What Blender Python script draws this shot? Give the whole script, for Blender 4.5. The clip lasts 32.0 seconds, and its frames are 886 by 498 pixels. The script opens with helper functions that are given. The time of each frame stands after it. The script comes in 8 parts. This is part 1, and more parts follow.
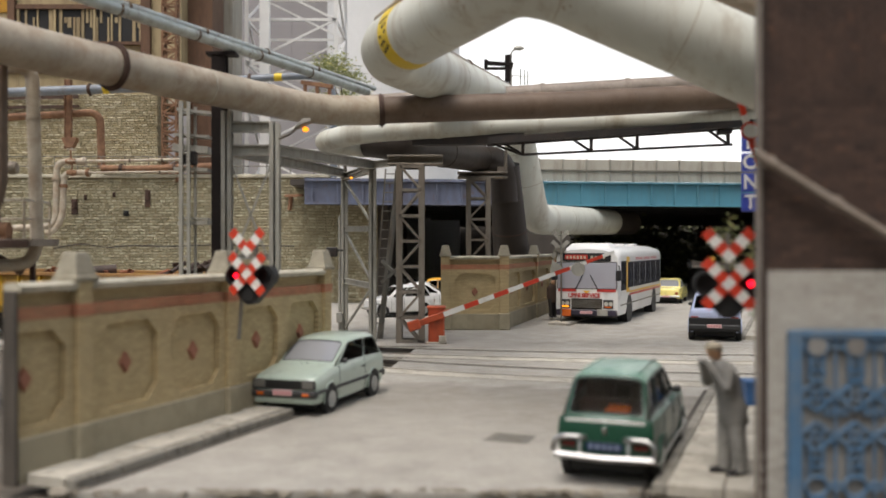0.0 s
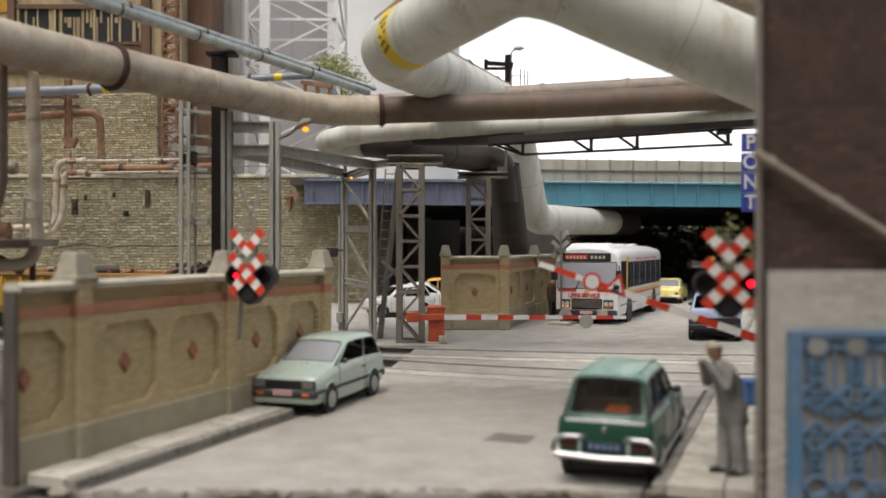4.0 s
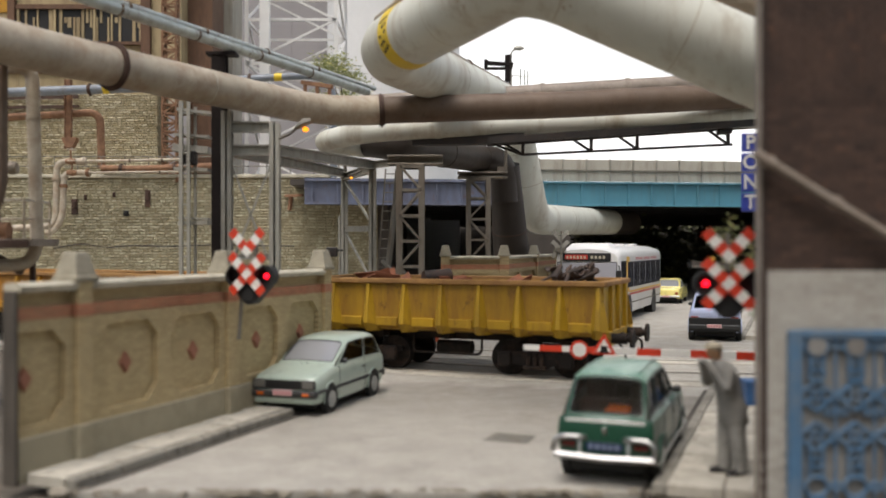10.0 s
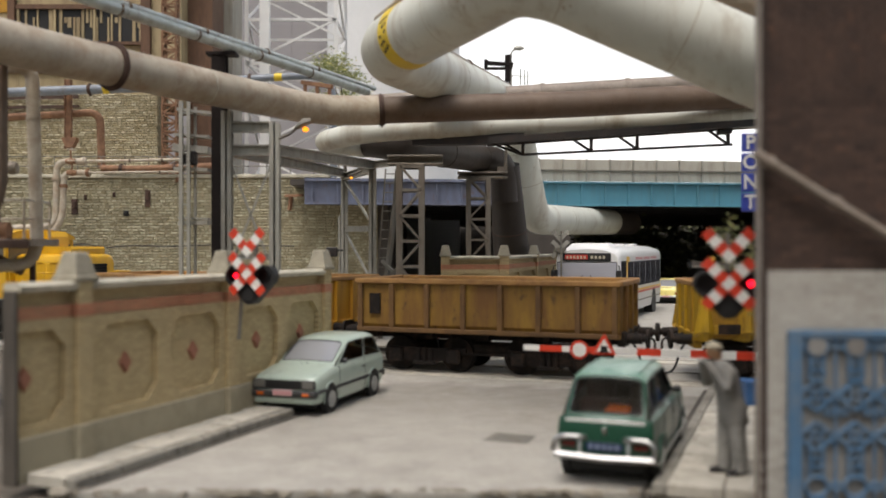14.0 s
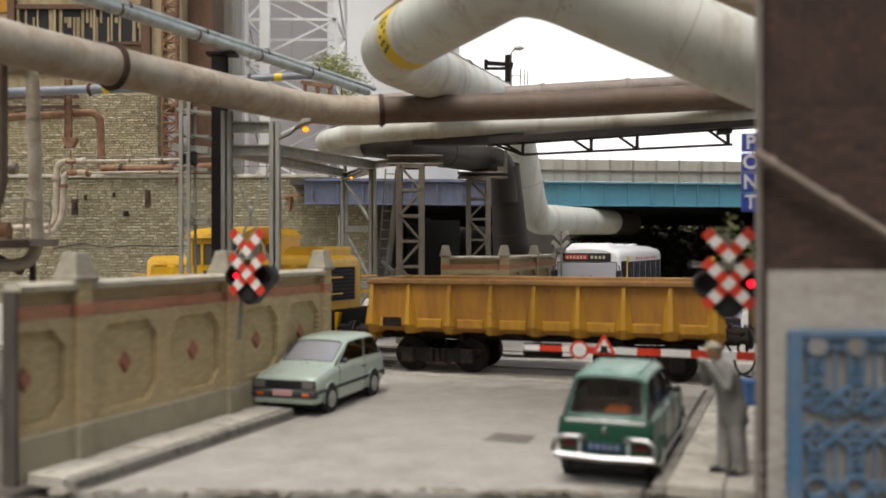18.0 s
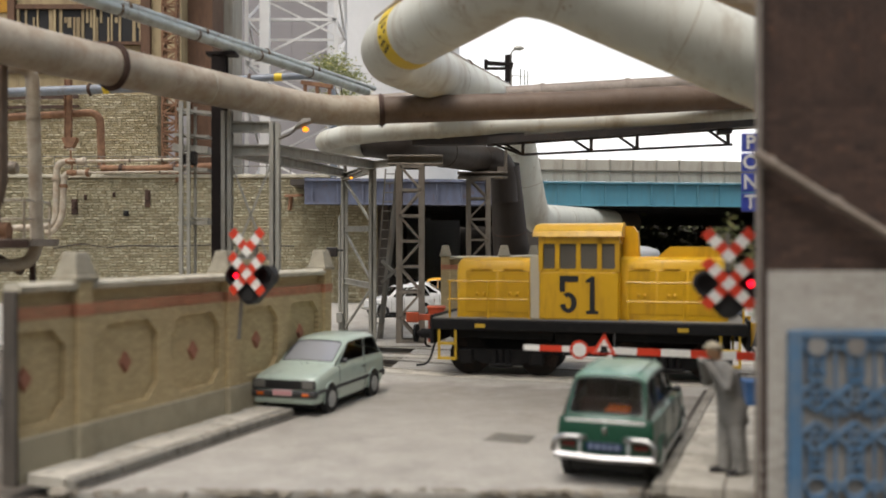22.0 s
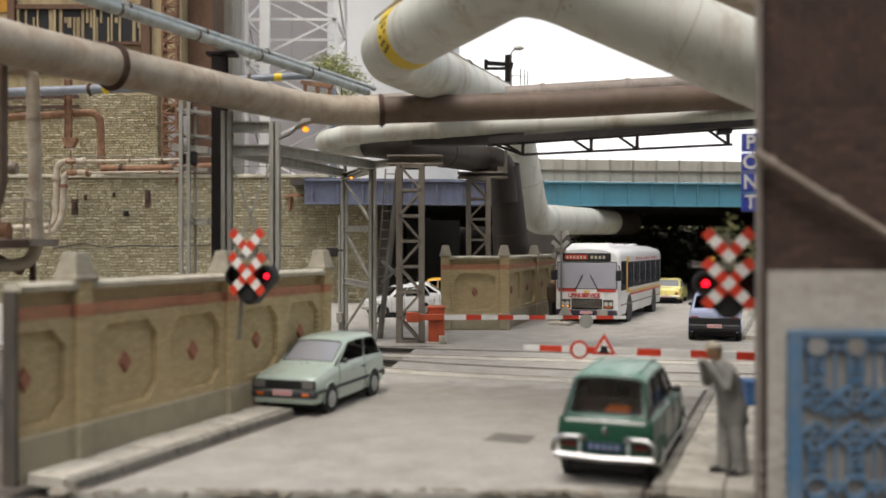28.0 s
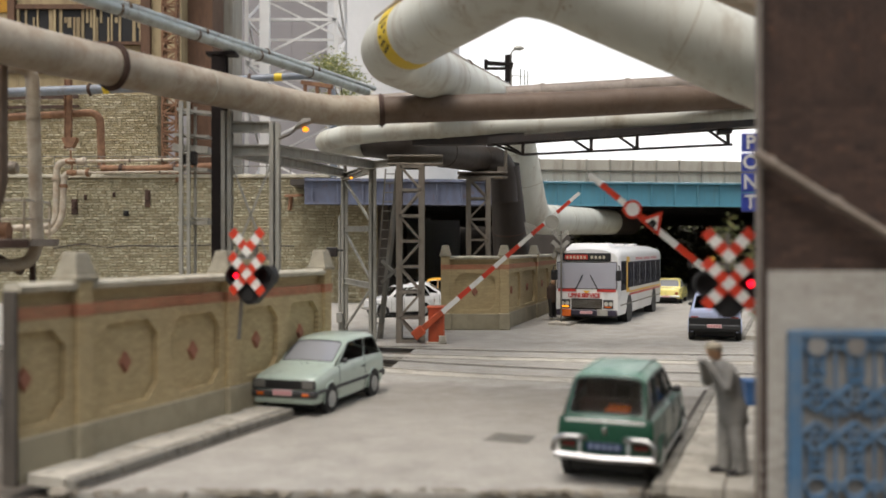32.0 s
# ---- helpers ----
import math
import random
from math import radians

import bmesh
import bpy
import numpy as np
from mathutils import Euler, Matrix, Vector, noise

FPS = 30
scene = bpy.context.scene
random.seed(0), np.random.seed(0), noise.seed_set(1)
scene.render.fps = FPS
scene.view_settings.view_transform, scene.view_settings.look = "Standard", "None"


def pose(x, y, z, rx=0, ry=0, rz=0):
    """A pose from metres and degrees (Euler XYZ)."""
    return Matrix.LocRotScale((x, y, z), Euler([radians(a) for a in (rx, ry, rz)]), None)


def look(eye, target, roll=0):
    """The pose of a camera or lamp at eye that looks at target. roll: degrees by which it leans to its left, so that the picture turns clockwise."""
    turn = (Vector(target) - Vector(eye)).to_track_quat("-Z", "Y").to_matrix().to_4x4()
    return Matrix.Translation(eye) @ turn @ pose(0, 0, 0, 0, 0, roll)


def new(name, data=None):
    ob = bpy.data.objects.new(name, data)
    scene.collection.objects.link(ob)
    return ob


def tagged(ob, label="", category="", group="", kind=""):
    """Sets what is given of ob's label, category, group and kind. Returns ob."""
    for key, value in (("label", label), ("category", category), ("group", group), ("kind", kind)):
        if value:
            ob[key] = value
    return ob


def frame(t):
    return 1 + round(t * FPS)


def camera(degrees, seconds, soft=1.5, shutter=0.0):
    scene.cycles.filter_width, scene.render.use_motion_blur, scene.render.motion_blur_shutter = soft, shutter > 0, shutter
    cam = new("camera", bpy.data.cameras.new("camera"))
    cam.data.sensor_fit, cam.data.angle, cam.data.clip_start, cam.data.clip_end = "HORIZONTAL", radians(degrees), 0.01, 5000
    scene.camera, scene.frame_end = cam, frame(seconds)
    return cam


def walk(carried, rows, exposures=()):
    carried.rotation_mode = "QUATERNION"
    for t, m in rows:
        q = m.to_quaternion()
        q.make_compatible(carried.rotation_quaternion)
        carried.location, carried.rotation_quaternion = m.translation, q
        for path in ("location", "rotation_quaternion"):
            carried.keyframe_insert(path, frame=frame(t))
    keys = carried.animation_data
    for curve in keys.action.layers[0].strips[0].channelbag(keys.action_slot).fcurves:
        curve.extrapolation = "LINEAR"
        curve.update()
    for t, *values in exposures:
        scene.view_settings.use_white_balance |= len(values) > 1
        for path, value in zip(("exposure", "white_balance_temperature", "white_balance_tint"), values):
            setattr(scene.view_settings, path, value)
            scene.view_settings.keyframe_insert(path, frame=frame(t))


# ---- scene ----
U = 1 / 87  # a railway layout at 1:87; lengths below are in prototype metres and shrink by U


def at(x, y, z=0.0, rz=0.0, rx=0.0, ry=0.0):
    return pose(x * U, y * U, z * U, rx, ry, rz)


cam = camera(52.2, 32.0, soft=1.7)
EYE = at(0, 0, 3.1, 0, 90 - 0.179)
walk(cam, [(0.0, EYE), (32.0, EYE)], exposures=[(0.0, 0.0), (32.0, 0.0)])
cam.data.dof.use_dof = True
cam.data.dof.focus_distance = 34.0 * U
cam.data.dof.aperture_fstop = 28.5

# ---- world, light ----
world = bpy.data.worlds.new("hall")
scene.world = world
world.use_nodes = True
wn = world.node_tree.nodes
sky = wn.new("ShaderNodeTexSky")
sky.sky_type = "NISHITA"
sky.sun_disc = False
sky.sun_elevation = radians(66)
sky.sun_rotation = radians(204)
sky.air_density = 1.6
sky.dust_density = 6.0
sky.ozone_density = 0.6
world.node_tree.links.new(sky.outputs["Color"], wn["Background"].inputs["Color"])
wn["Background"].inputs["Strength"].default_value = 0.122
sun = new("sun", bpy.data.lights.new("sun", "SUN"))
sun.data.energy = 2.35
sun.data.angle = radians(30)
sun.data.color = (0.985, 0.985, 1.0)
sun.matrix_world = look((-2.2, -4.6, 13), (0, 0, 0))
# ---- materials ----
def srgb(r, g, b):
    return tuple(((c / 255) / 12.92 if c / 255 < 0.04045 else ((c / 255 + 0.055) / 1.055) ** 2.4) for c in (r, g, b)) + (1.0,)


class Nodes:
    def __init__(self, name):
        self.m = bpy.data.materials.new(name)
        self.m.use_nodes = True
        self.t = self.m.node_tree
        self.b = self.t.nodes["Principled BSDF"]
        tc = self.t.nodes.new("ShaderNodeTexCoord")
        oi = self.t.nodes.new("ShaderNodeObjectInfo")
        self.rand = oi.outputs["Random"]
        add = self.t.nodes.new("ShaderNodeVectorMath")
        add.operation = "MULTIPLY_ADD"
        add.inputs[1].default_value = (1 / U, 1 / U, 1 / U)
        comb = self.t.nodes.new("ShaderNodeVectorMath")
        comb.operation = "SCALE"
        comb.inputs[0].default_value = (37, 23, 11)
        self.link(self.rand, comb.inputs["Scale"])
        self.link(tc.outputs["Object"], add.inputs[0])
        self.link(comb.outputs[0], add.inputs[2])
        self.v = add.outputs[0]      # metres, shifted from thing to thing
        pl = self.t.nodes.new("ShaderNodeVectorMath")
        pl.operation = "SCALE"
        pl.inputs["Scale"].default_value = 1 / U
        self.link(tc.outputs["Object"], pl.inputs[0])
        self.plain = pl.outputs[0]

    def link(self, a, b):
        self.t.links.new(a, b)

    def noise(self, scale, detail=4, rough=0.6, stretch=None, vec=None):
        n = self.t.nodes.new("ShaderNodeTexNoise")
        n.inputs["Scale"].default_value = scale
        n.inputs["Detail"].default_value = detail
        n.inputs["Roughness"].default_value = rough
        v = vec or self.v
        if stretch:
            mp = self.t.nodes.new("ShaderNodeMapping")
            mp.inputs["Scale"].default_value = stretch
            self.link(v, mp.inputs["Vector"])
            v = mp.outputs[0]
        self.link(v, n.inputs["Vector"])
        return n.outputs["Fac"]

    def ramp(self, fac, stops):
        r = self.t.nodes.new("ShaderNodeValToRGB")
        e = r.color_ramp.elements
        while len(e) < len(stops):
            e.new(0.5)
        for el, (p, c) in zip(e, stops):
            el.position = p
            el.color = c if len(c) == 4 else (*c, 1)
        self.link(fac, r.inputs[0])
        return r.outputs[0]

    def mix(self, fac, a, b, mode="MIX"):
        m = self.t.nodes.new("ShaderNodeMix")
        m.data_type = "RGBA"
        m.blend_type = mode
        for v, s in ((fac, m.inputs[0]), (a, m.inputs[6]), (b, m.inputs[7])):
            if isinstance(v, (int, float, tuple)):
                s.default_value = v
            else:
                self.link(v, s)
        return m.outputs[2]

    def math(self, op, a, b=0.5, c=None):
        m = self.t.nodes.new("ShaderNodeMath")
        m.operation = op
        for v, s in zip((a, b, c), m.inputs):
            if v is None:
                continue
            if isinstance(v, (int, float)):
                s.default_value = v
            else:
                self.link(v, s)
        return m.outputs[0]

    def bump(self, height, dist, strength=0.6):
        b = self.t.nodes.new("ShaderNodeBump")
        b.inputs["Distance"].default_value = dist * U
        b.inputs["Strength"].default_value = strength
        self.link(height, b.inputs["Height"])
        self.link(b.outputs[0], self.b.inputs["Normal"])

    def put(self, name, v):
        s = self.b.inputs[name]
        if isinstance(v, (int, float, tuple)):
            s.default_value = v
        else:
            self.link(v, s)


def shade(c, k):
    return (c[0] * k, c[1] * k, c[2] * k, 1.0)


def paint(name, rgb, rough=0.5, metal=0.0, var=0.18, grain=9.0, dirt=None, dirt_amount=0.35, bump=0.004, streak=False, coat=0.0, spec=None, speck=None, speck_amount=0.3):
    """A surface of one colour with grain, large blotches and dirt or rust patches."""
    n = Nodes(name)
    c = srgb(*rgb)
    fine = n.noise(grain, 6, 0.7)
    big = n.noise(grain * 0.12, 3, 0.55)
    col = n.ramp(big, [(0.25, shade(c, 1 - var)), (0.75, shade(c, 1 + var * 0.6))])
    col = n.mix(n.math("MULTIPLY", fine, 0.35), col, shade(c, 0.72), "MIX")
    if dirt:
        d = srgb(*dirt)
        p = n.noise(grain * 0.3, 7, 0.72, stretch=(1.6, 1.6, 0.28) if streak else None)
        p = n.ramp(p, [(0.62 - dirt_amount * 0.45, (0, 0, 0)), (0.78 - dirt_amount * 0.25, (1, 1, 1))])
        col = n.mix(n.math("MULTIPLY", p, 0.75), col, d)
    if speck:
        p = n.noise(grain * 0.55, 5, 0.8, stretch=(1, 1, 0.6))
        p = n.ramp(p, [(0.66 - speck_amount * 0.3, (0, 0, 0)), (0.72 - speck_amount * 0.25, (1, 1, 1))])
        col = n.mix(n.math("MULTIPLY", p, 0.7), col, srgb(*speck))
    n.put("Base Color", col)
    n.put("Roughness", n.math("MULTIPLY_ADD", fine, 0.25, rough - 0.12))
    n.put("Metallic", metal)
    if coat:
        n.put("Coat Weight", coat)
        n.put("Coat Roughness", 0.12)
    if spec is not None:
        n.put("Specular IOR Level", spec)
    if bump:
        n.bump(fine, bump)
    return n.m


def brickwork(name, rgb_a, rgb_b, rgb_m, w, h, gap, bump, axis="XZ", stain=(70, 60, 45), rough=0.9, stain_amount=0.4, lumpy=0.4):
    """Courses of small bricks with recessed joints, stains and single dark or pale bricks."""
    n = Nodes(name)
    sep = n.t.nodes.new("ShaderNodeSeparateXYZ")
    n.link(n.plain, sep.inputs[0])
    comb = n.t.nodes.new("ShaderNodeCombineXYZ")
    n.link(sep.outputs[axis[0]], comb.inputs[0])
    n.link(sep.outputs["Z"], comb.inputs[1])
    wob = n.noise(1.3, 2, 0.5)
    wv = n.t.nodes.new("ShaderNodeVectorMath")
    wv.operation = "MULTIPLY_ADD"
    wv.inputs[1].default_value = (0.0, h * 0.5, 0)
    n.link(wob, wv.inputs[0])
    n.link(comb.outputs[0], wv.inputs[2])
    b = n.t.nodes.new("ShaderNodeTexBrick")
    b.inputs["Scale"].default_value = 1.0
    b.inputs["Brick Width"].default_value = w
    b.inputs["Row Height"].default_value = h
    b.inputs["Mortar Size"].default_value = gap
    b.inputs["Mortar Smooth"].default_value = 0.35
    b.inputs["Bias"].default_value = 0.0
    b.inputs["Color1"].default_value = srgb(*rgb_a)
    b.inputs["Color2"].default_value = srgb(*rgb_b)
    b.inputs["Mortar"].default_value = srgb(*rgb_m)
    n.link(wv.outputs[0], b.inputs["Vector"])
    fine = n.noise(14, 5, 0.7)
    col = n.mix(n.math("MULTIPLY", fine, 0.5), b.outputs["Color"], srgb(*rgb_m), "MIX")
    lump = n.ramp(n.noise(1.0 / w, 2, 0.6, stretch=(0.9, 0.9, w / h * 0.55)), [(0.32, (0.62, 0.62, 0.62)), (0.5, (1, 1, 1)), (0.7, (1.3, 1.28, 1.22))])
    col = n.mix(lumpy, col, lump, "MULTIPLY")
    st = n.noise(0.35, 6, 0.7, stretch=(1.2, 1.2, 0.5))
    st = n.ramp(st, [(0.62 - stain_amount * 0.35, (0, 0, 0)), (0.8, (1, 1, 1))])
    col = n.mix(n.math("MULTIPLY", st, 0.65), col, srgb(*stain))
    n.put("Base Color", col)
    n.put("Roughness", rough)
    hgt = n.math("SUBTRACT", n.math("MULTIPLY", fine, 0.35), b.outputs["Fac"])
    n.bump(hgt, bump, 0.9)
    return n.m


def stone_mat(name, stops, joint, stain, stain_amount=0.4):
    """Single rough stones, each with a tone of its own, under shared stains."""
    n = Nodes(name)
    g = n.t.nodes.new("ShaderNodeNewGeometry")
    col = n.ramp(g.outputs["Random Per Island"], [(p, srgb(*c)) for p, c in stops])
    fine = n.noise(9, 6, 0.75, vec=n.plain)
    col = n.mix(n.ramp(fine, [(0.35, (0.75, 0.75, 0.75)), (0.62, (0, 0, 0))]), col, srgb(*joint))
    st = n.ramp(n.noise(0.3, 6, 0.7, stretch=(1.2, 1.2, 0.5), vec=n.plain), [(0.62 - stain_amount * 0.35, (0, 0, 0)), (0.8, (1, 1, 1))])
    col = n.mix(n.math("MULTIPLY", st, 0.6), col, srgb(*stain))
    rust = n.ramp(n.noise(0.8, 5, 0.7, stretch=(1.4, 1.4, 0.3), vec=n.plain), [(0.6, (0, 0, 0)), (0.74, (1, 1, 1))])
    col = n.mix(n.math("MULTIPLY", rust, 0.55), col, srgb(136, 96, 62))
    n.put("Base Color", col)
    n.put("Roughness", 0.95)
    n.bump(fine, 0.05, 0.9)
    return n.m


def glow(name, rgb, strength):
    n = Nodes(name)
    n.put("Base Color", srgb(*rgb))
    n.put("Emission Color", srgb(*rgb))
    n.put("Emission Strength", strength)
    n.put("Roughness", 0.3)
    return n.m


def glass(name, rgb, rough=0.06):
    n = Nodes(name)
    n.put("Base Color", srgb(*rgb))
    n.put("Roughness", rough)
    n.put("Transmission Weight", 1.0)
    n.put("IOR", 1.12)
    return n.m


def road_mat():
    n = Nodes("road_surface")
    fine = n.noise(22, 6, 0.75)
    mid = n.noise(1.4, 6, 0.65)
    big = n.noise(0.22, 4, 0.6)
    col = n.ramp(mid, [(0.3, srgb(108, 102, 92)), (0.5, srgb(152, 147, 137)), (0.7, srgb(184, 179, 169))])
    col = n.mix(n.ramp(big, [(0.35, (0, 0, 0)), (0.7, (0.7, 0.7, 0.7))]), col, srgb(182, 178, 169))
    stain = n.ramp(n.noise(0.5, 7, 0.7, stretch=(1.0, 0.35, 1)), [(0.55, (0, 0, 0)), (0.74, (1, 1, 1))])
    col = n.mix(n.math("MULTIPLY", stain, 0.6), col, srgb(106, 99, 88))
    col = n.mix(n.math("MULTIPLY", n.ramp(fine, [(0.42, (0, 0, 0)), (0.62, (1, 1, 1))]), 0.42), col, srgb(100, 94, 86))
    grit = n.ramp(n.noise(55, 3, 0.8), [(0.35, srgb(120, 115, 106)), (0.5, srgb(165, 160, 150)), (0.66, srgb(200, 196, 187))])
    col = n.mix(0.45, col, grit)
    sep = n.t.nodes.new("ShaderNodeSeparateXYZ")
    n.link(n.plain, sep.inputs[0])
    edge = n.math("MULTIPLY_ADD", n.noise(0.35, 4, 0.6), 5.0, n.math("MULTIPLY_ADD", sep.outputs["X"], 0.3, sep.outputs["Y"]))
    worn = n.ramp(n.math("DIVIDE", n.math("SUBTRACT", edge, 14.0), 12.0), [(0.15, (0, 0, 0)), (0.5, (1, 1, 1)), (0.72, (1, 1, 1)), (0.76, (0, 0, 0))])
    col = n.mix(n.math("MULTIPLY", worn, n.math("MULTIPLY_ADD", n.noise(2.2, 5, 0.7), 0.8, 0.1)), col, srgb(116, 109, 99))
    n.put("Base Color", col)
    n.put("Roughness", 0.92)
    n.bump(fine, 0.03, 0.6)
    return n.m


M = {}
M["road"] = road_mat()
M["soil"] = paint("dark_soil", (96, 84, 68), 0.95, grain=5, var=0.35, dirt=(60, 52, 44), bump=0.03)
M["rock"] = paint("plaster_edge", (150, 142, 128), 0.95, grain=6, var=0.3, dirt=(100, 92, 78), bump=0.03)
M["ballast"] = paint("ballast", (98, 90, 80), 0.95, grain=12, var=0.4, dirt=(62, 56, 48), bump=0.05)
M["paving"] = paint("pavement_slab", (190, 184, 170), 0.9, grain=7, var=0.3, dirt=(132, 124, 110), bump=0.02, speck=(110, 102, 90), speck_amount=0.3)
M["kerb"] = paint("kerb_stone", (146, 141, 130), 0.9, grain=7, var=0.3, dirt=(92, 86, 76), bump=0.02, speck=(84, 78, 68), speck_amount=0.3)
M["brick_yard"] = brickwork("yard_wall_brick", (198, 179, 136), (180, 161, 120), (148, 130, 96), 0.17, 0.055, 0.006, 0.007, stain=(140, 125, 98), stain_amount=0.25, lumpy=0.15)
M["plinth"] = paint("grey_plinth", (156, 147, 124), 0.9, grain=5, var=0.16, dirt=(126, 117, 96), bump=0.006)
M["coping"] = paint("coping_stone", (196, 189, 170), 0.9, grain=6, var=0.2, dirt=(120, 112, 94), bump=0.006)
M["band"] = brickwork("red_brick_band", (182, 110, 82), (164, 96, 72), (168, 128, 98), 0.22, 0.07, 0.008, 0.005, stain=(172, 142, 108), stain_amount=0.7)
M["cap_stone"] = paint("grey_cap_stone", (156, 149, 131), 0.9, grain=6, var=0.22, dirt=(108, 101, 86), bump=0.006)
M["end_shade"] = paint("dark_end_cover", (86, 79, 70), 0.9, grain=6, var=0.3, dirt=(44, 40, 36), bump=0.01, streak=True)
M["yellow_a_panel"] = paint("rust_stained_yellow_sheet", (172, 132, 26), 0.6, grain=5, var=0.25, dirt=(112, 74, 32), dirt_amount=0.5, streak=True, speck=(84, 54, 30), speck_amount=0.22)
M["yellow_c_panel"] = paint("rust_stained_ochre_sheet", (176, 124, 36), 0.6, grain=5, var=0.22, dirt=(120, 76, 38), dirt_amount=0.45, streak=True, speck=(96, 62, 34), speck_amount=0.2)
M["strip"] = paint("worn_corner_strip", (134, 125, 116), 0.8, grain=8, var=0.25, dirt=(96, 86, 76), bump=0.004)
M["diamond"] = paint("terracotta_tile", (152, 102, 80), 0.85, grain=9, var=0.25, bump=0.005)
M["brick_ochre"] = paint("dark_mortar_bed", (150, 137, 106), 0.95, grain=8, var=0.3, dirt=(104, 94, 72), bump=0.02)
M["stone_a"] = stone_mat("ochre_wall_stones", [(0.0, (152, 144, 118)), (0.3, (172, 164, 138)), (0.65, (186, 179, 152)), (0.9, (206, 200, 174)), (1.0, (160, 149, 122))], (128, 120, 98), (134, 128, 102), 0.4)
M["stone_b"] = stone_mat("pale_ochre_wall_stones", [(0.0, (176, 164, 132)), (0.3, (194, 183, 152)), (0.65, (208, 199, 170)), (1.0, (222, 214, 190))], (154, 142, 114), (166, 153, 124), 0.35)
M["brick_ochre_far"] = brickwork("ochre_stone_courses_upper", (150, 136, 104), (130, 118, 90), (112, 102, 80), 0.31, 0.125, 0.02, 0.08, stain=(132, 118, 90), lumpy=0.9)
M["brick_brown"] = paint("dark_brown_brick", (74, 56, 46), 0.9, grain=9, var=0.5, speck=(104, 70, 50), speck_amount=0.2, dirt=(42, 33, 29), bump=0.006)
M["brick_white"] = paint("whitewashed_brick", (172, 168, 159), 0.9, grain=12, var=0.18, dirt=(140, 132, 120), bump=0.006)
M["mortar_dark"] = paint("dark_mortar", (58, 45, 38), 0.95, grain=16, var=0.2)
M["mortar_white"] = paint("whitewashed_mortar", (166, 162, 153), 0.95, grain=16, var=0.2)
M["blue_iron"] = paint("blue_painted_iron", (74, 108, 138), 0.6, grain=9, var=0.25, dirt=(112, 118, 122), dirt_amount=0.4, bump=0.003)
M["grey_steel"] = paint("grey_painted_steel", (160, 157, 147), 0.55, grain=7, var=0.18, dirt=(104, 98, 86), bump=0.003, streak=True)
M["grey_tower"] = paint("pale_weathered_steel", (128, 120, 108), 0.6, grain=7, var=0.25, dirt=(92, 78, 64), bump=0.003, streak=True)
M["grey_dark"] = paint("weathered_grey_steel", (118, 114, 104), 0.6, grain=7, var=0.22, dirt=(86, 74, 62), bump=0.003, streak=True)
M["black_steel"] = paint("black_steel", (44, 40, 38), 0.6, grain=8, var=0.3, dirt=(66, 52, 44), bump=0.003)
M["brown_post"] = paint("dark_brown_steel", (32, 25, 23), 0.7, grain=8, var=0.25, dirt=(56, 44, 38), dirt_amount=0.15, bump=0.002, spec=0.2)
M["pipe_cream"] = paint("cream_grey_pipe", (190, 179, 160), 0.5, grain=7, var=0.28, dirt=(142, 118, 94), dirt_amount=0.48, bump=0.008, speck=(116, 92, 74), speck_amount=0.12)
M["pipe_rust"] = paint("brown_rusty_pipe", (108, 90, 74), 0.6, grain=6, var=0.3, dirt=(86, 66, 48), dirt_amount=0.5, bump=0.012, speck=(70, 52, 38), speck_amount=0.15)
M["pipe_white"] = paint("white_grey_pipe", (206, 206, 194), 0.5, grain=3, var=0.14, dirt=(150, 134, 110), dirt_amount=0.26, bump=0.006, streak=True, speck=(150, 128, 100), speck_amount=0.12)
M["pipe_grey"] = paint("grey_brown_pipe", (146, 134, 122), 0.6, grain=6, var=0.25, dirt=(106, 92, 78), dirt_amount=0.4, bump=0.008)
M["pipe_blue"] = paint("blue_grey_pipe_paint", (132, 140, 150), 0.5, grain=6, var=0.2, dirt=(104, 98, 92), dirt_amount=0.35, bump=0.006)
M["pipe_silver"] = paint("silver_pipe", (176, 184, 182), 0.42, metal=0.3, grain=6, var=0.15, dirt=(112, 104, 94), dirt_amount=0.35, bump=0.004, speck=(96, 80, 66), speck_amount=0.2)
M["pipe_black"] = paint("sooty_black_pipe", (66, 58, 52), 0.55, grain=4, var=0.35, spec=0.3, dirt=(46, 40, 36), dirt_amount=0.35, bump=0.005, streak=True)
M["rust"] = paint("rusty_iron", (152, 114, 86), 0.85, grain=8, var=0.35, dirt=(102, 72, 54), dirt_amount=0.5, bump=0.008)
M["flange"] = paint("rusty_flange", (84, 62, 50), 0.8, grain=9, var=0.35, dirt=(56, 42, 36), dirt_amount=0.5, bump=0.008)
M["yellow_band"] = paint("yellow_marking", (222, 190, 40), 0.5, grain=5, var=0.12, dirt=(180, 150, 40), dirt_amount=0.2)
M["mark_dark"] = paint("dark_marking", (104, 88, 40), 0.6, grain=8)
M["beige_clad"] = paint("beige_cladding", (176, 158, 122), 0.8, grain=4, var=0.2, dirt=(120, 100, 74), dirt_amount=0.35, streak=True)
M["brown_clad"] = paint("brown_cladding", (112, 84, 64), 0.8, grain=5, var=0.3, dirt=(80, 58, 46), streak=True)
# Dark paint for surfaces under the bridge: their shade is in the colour.
M["bridge_shade"] = paint("painted_bridge_shade", (82, 76, 70), 0.95, grain=4, var=0.3)
M["turquoise"] = paint("turquoise_girder", (84, 140, 158), 0.55, grain=4, var=0.14, dirt=(84, 116, 122), dirt_amount=0.3, streak=True)
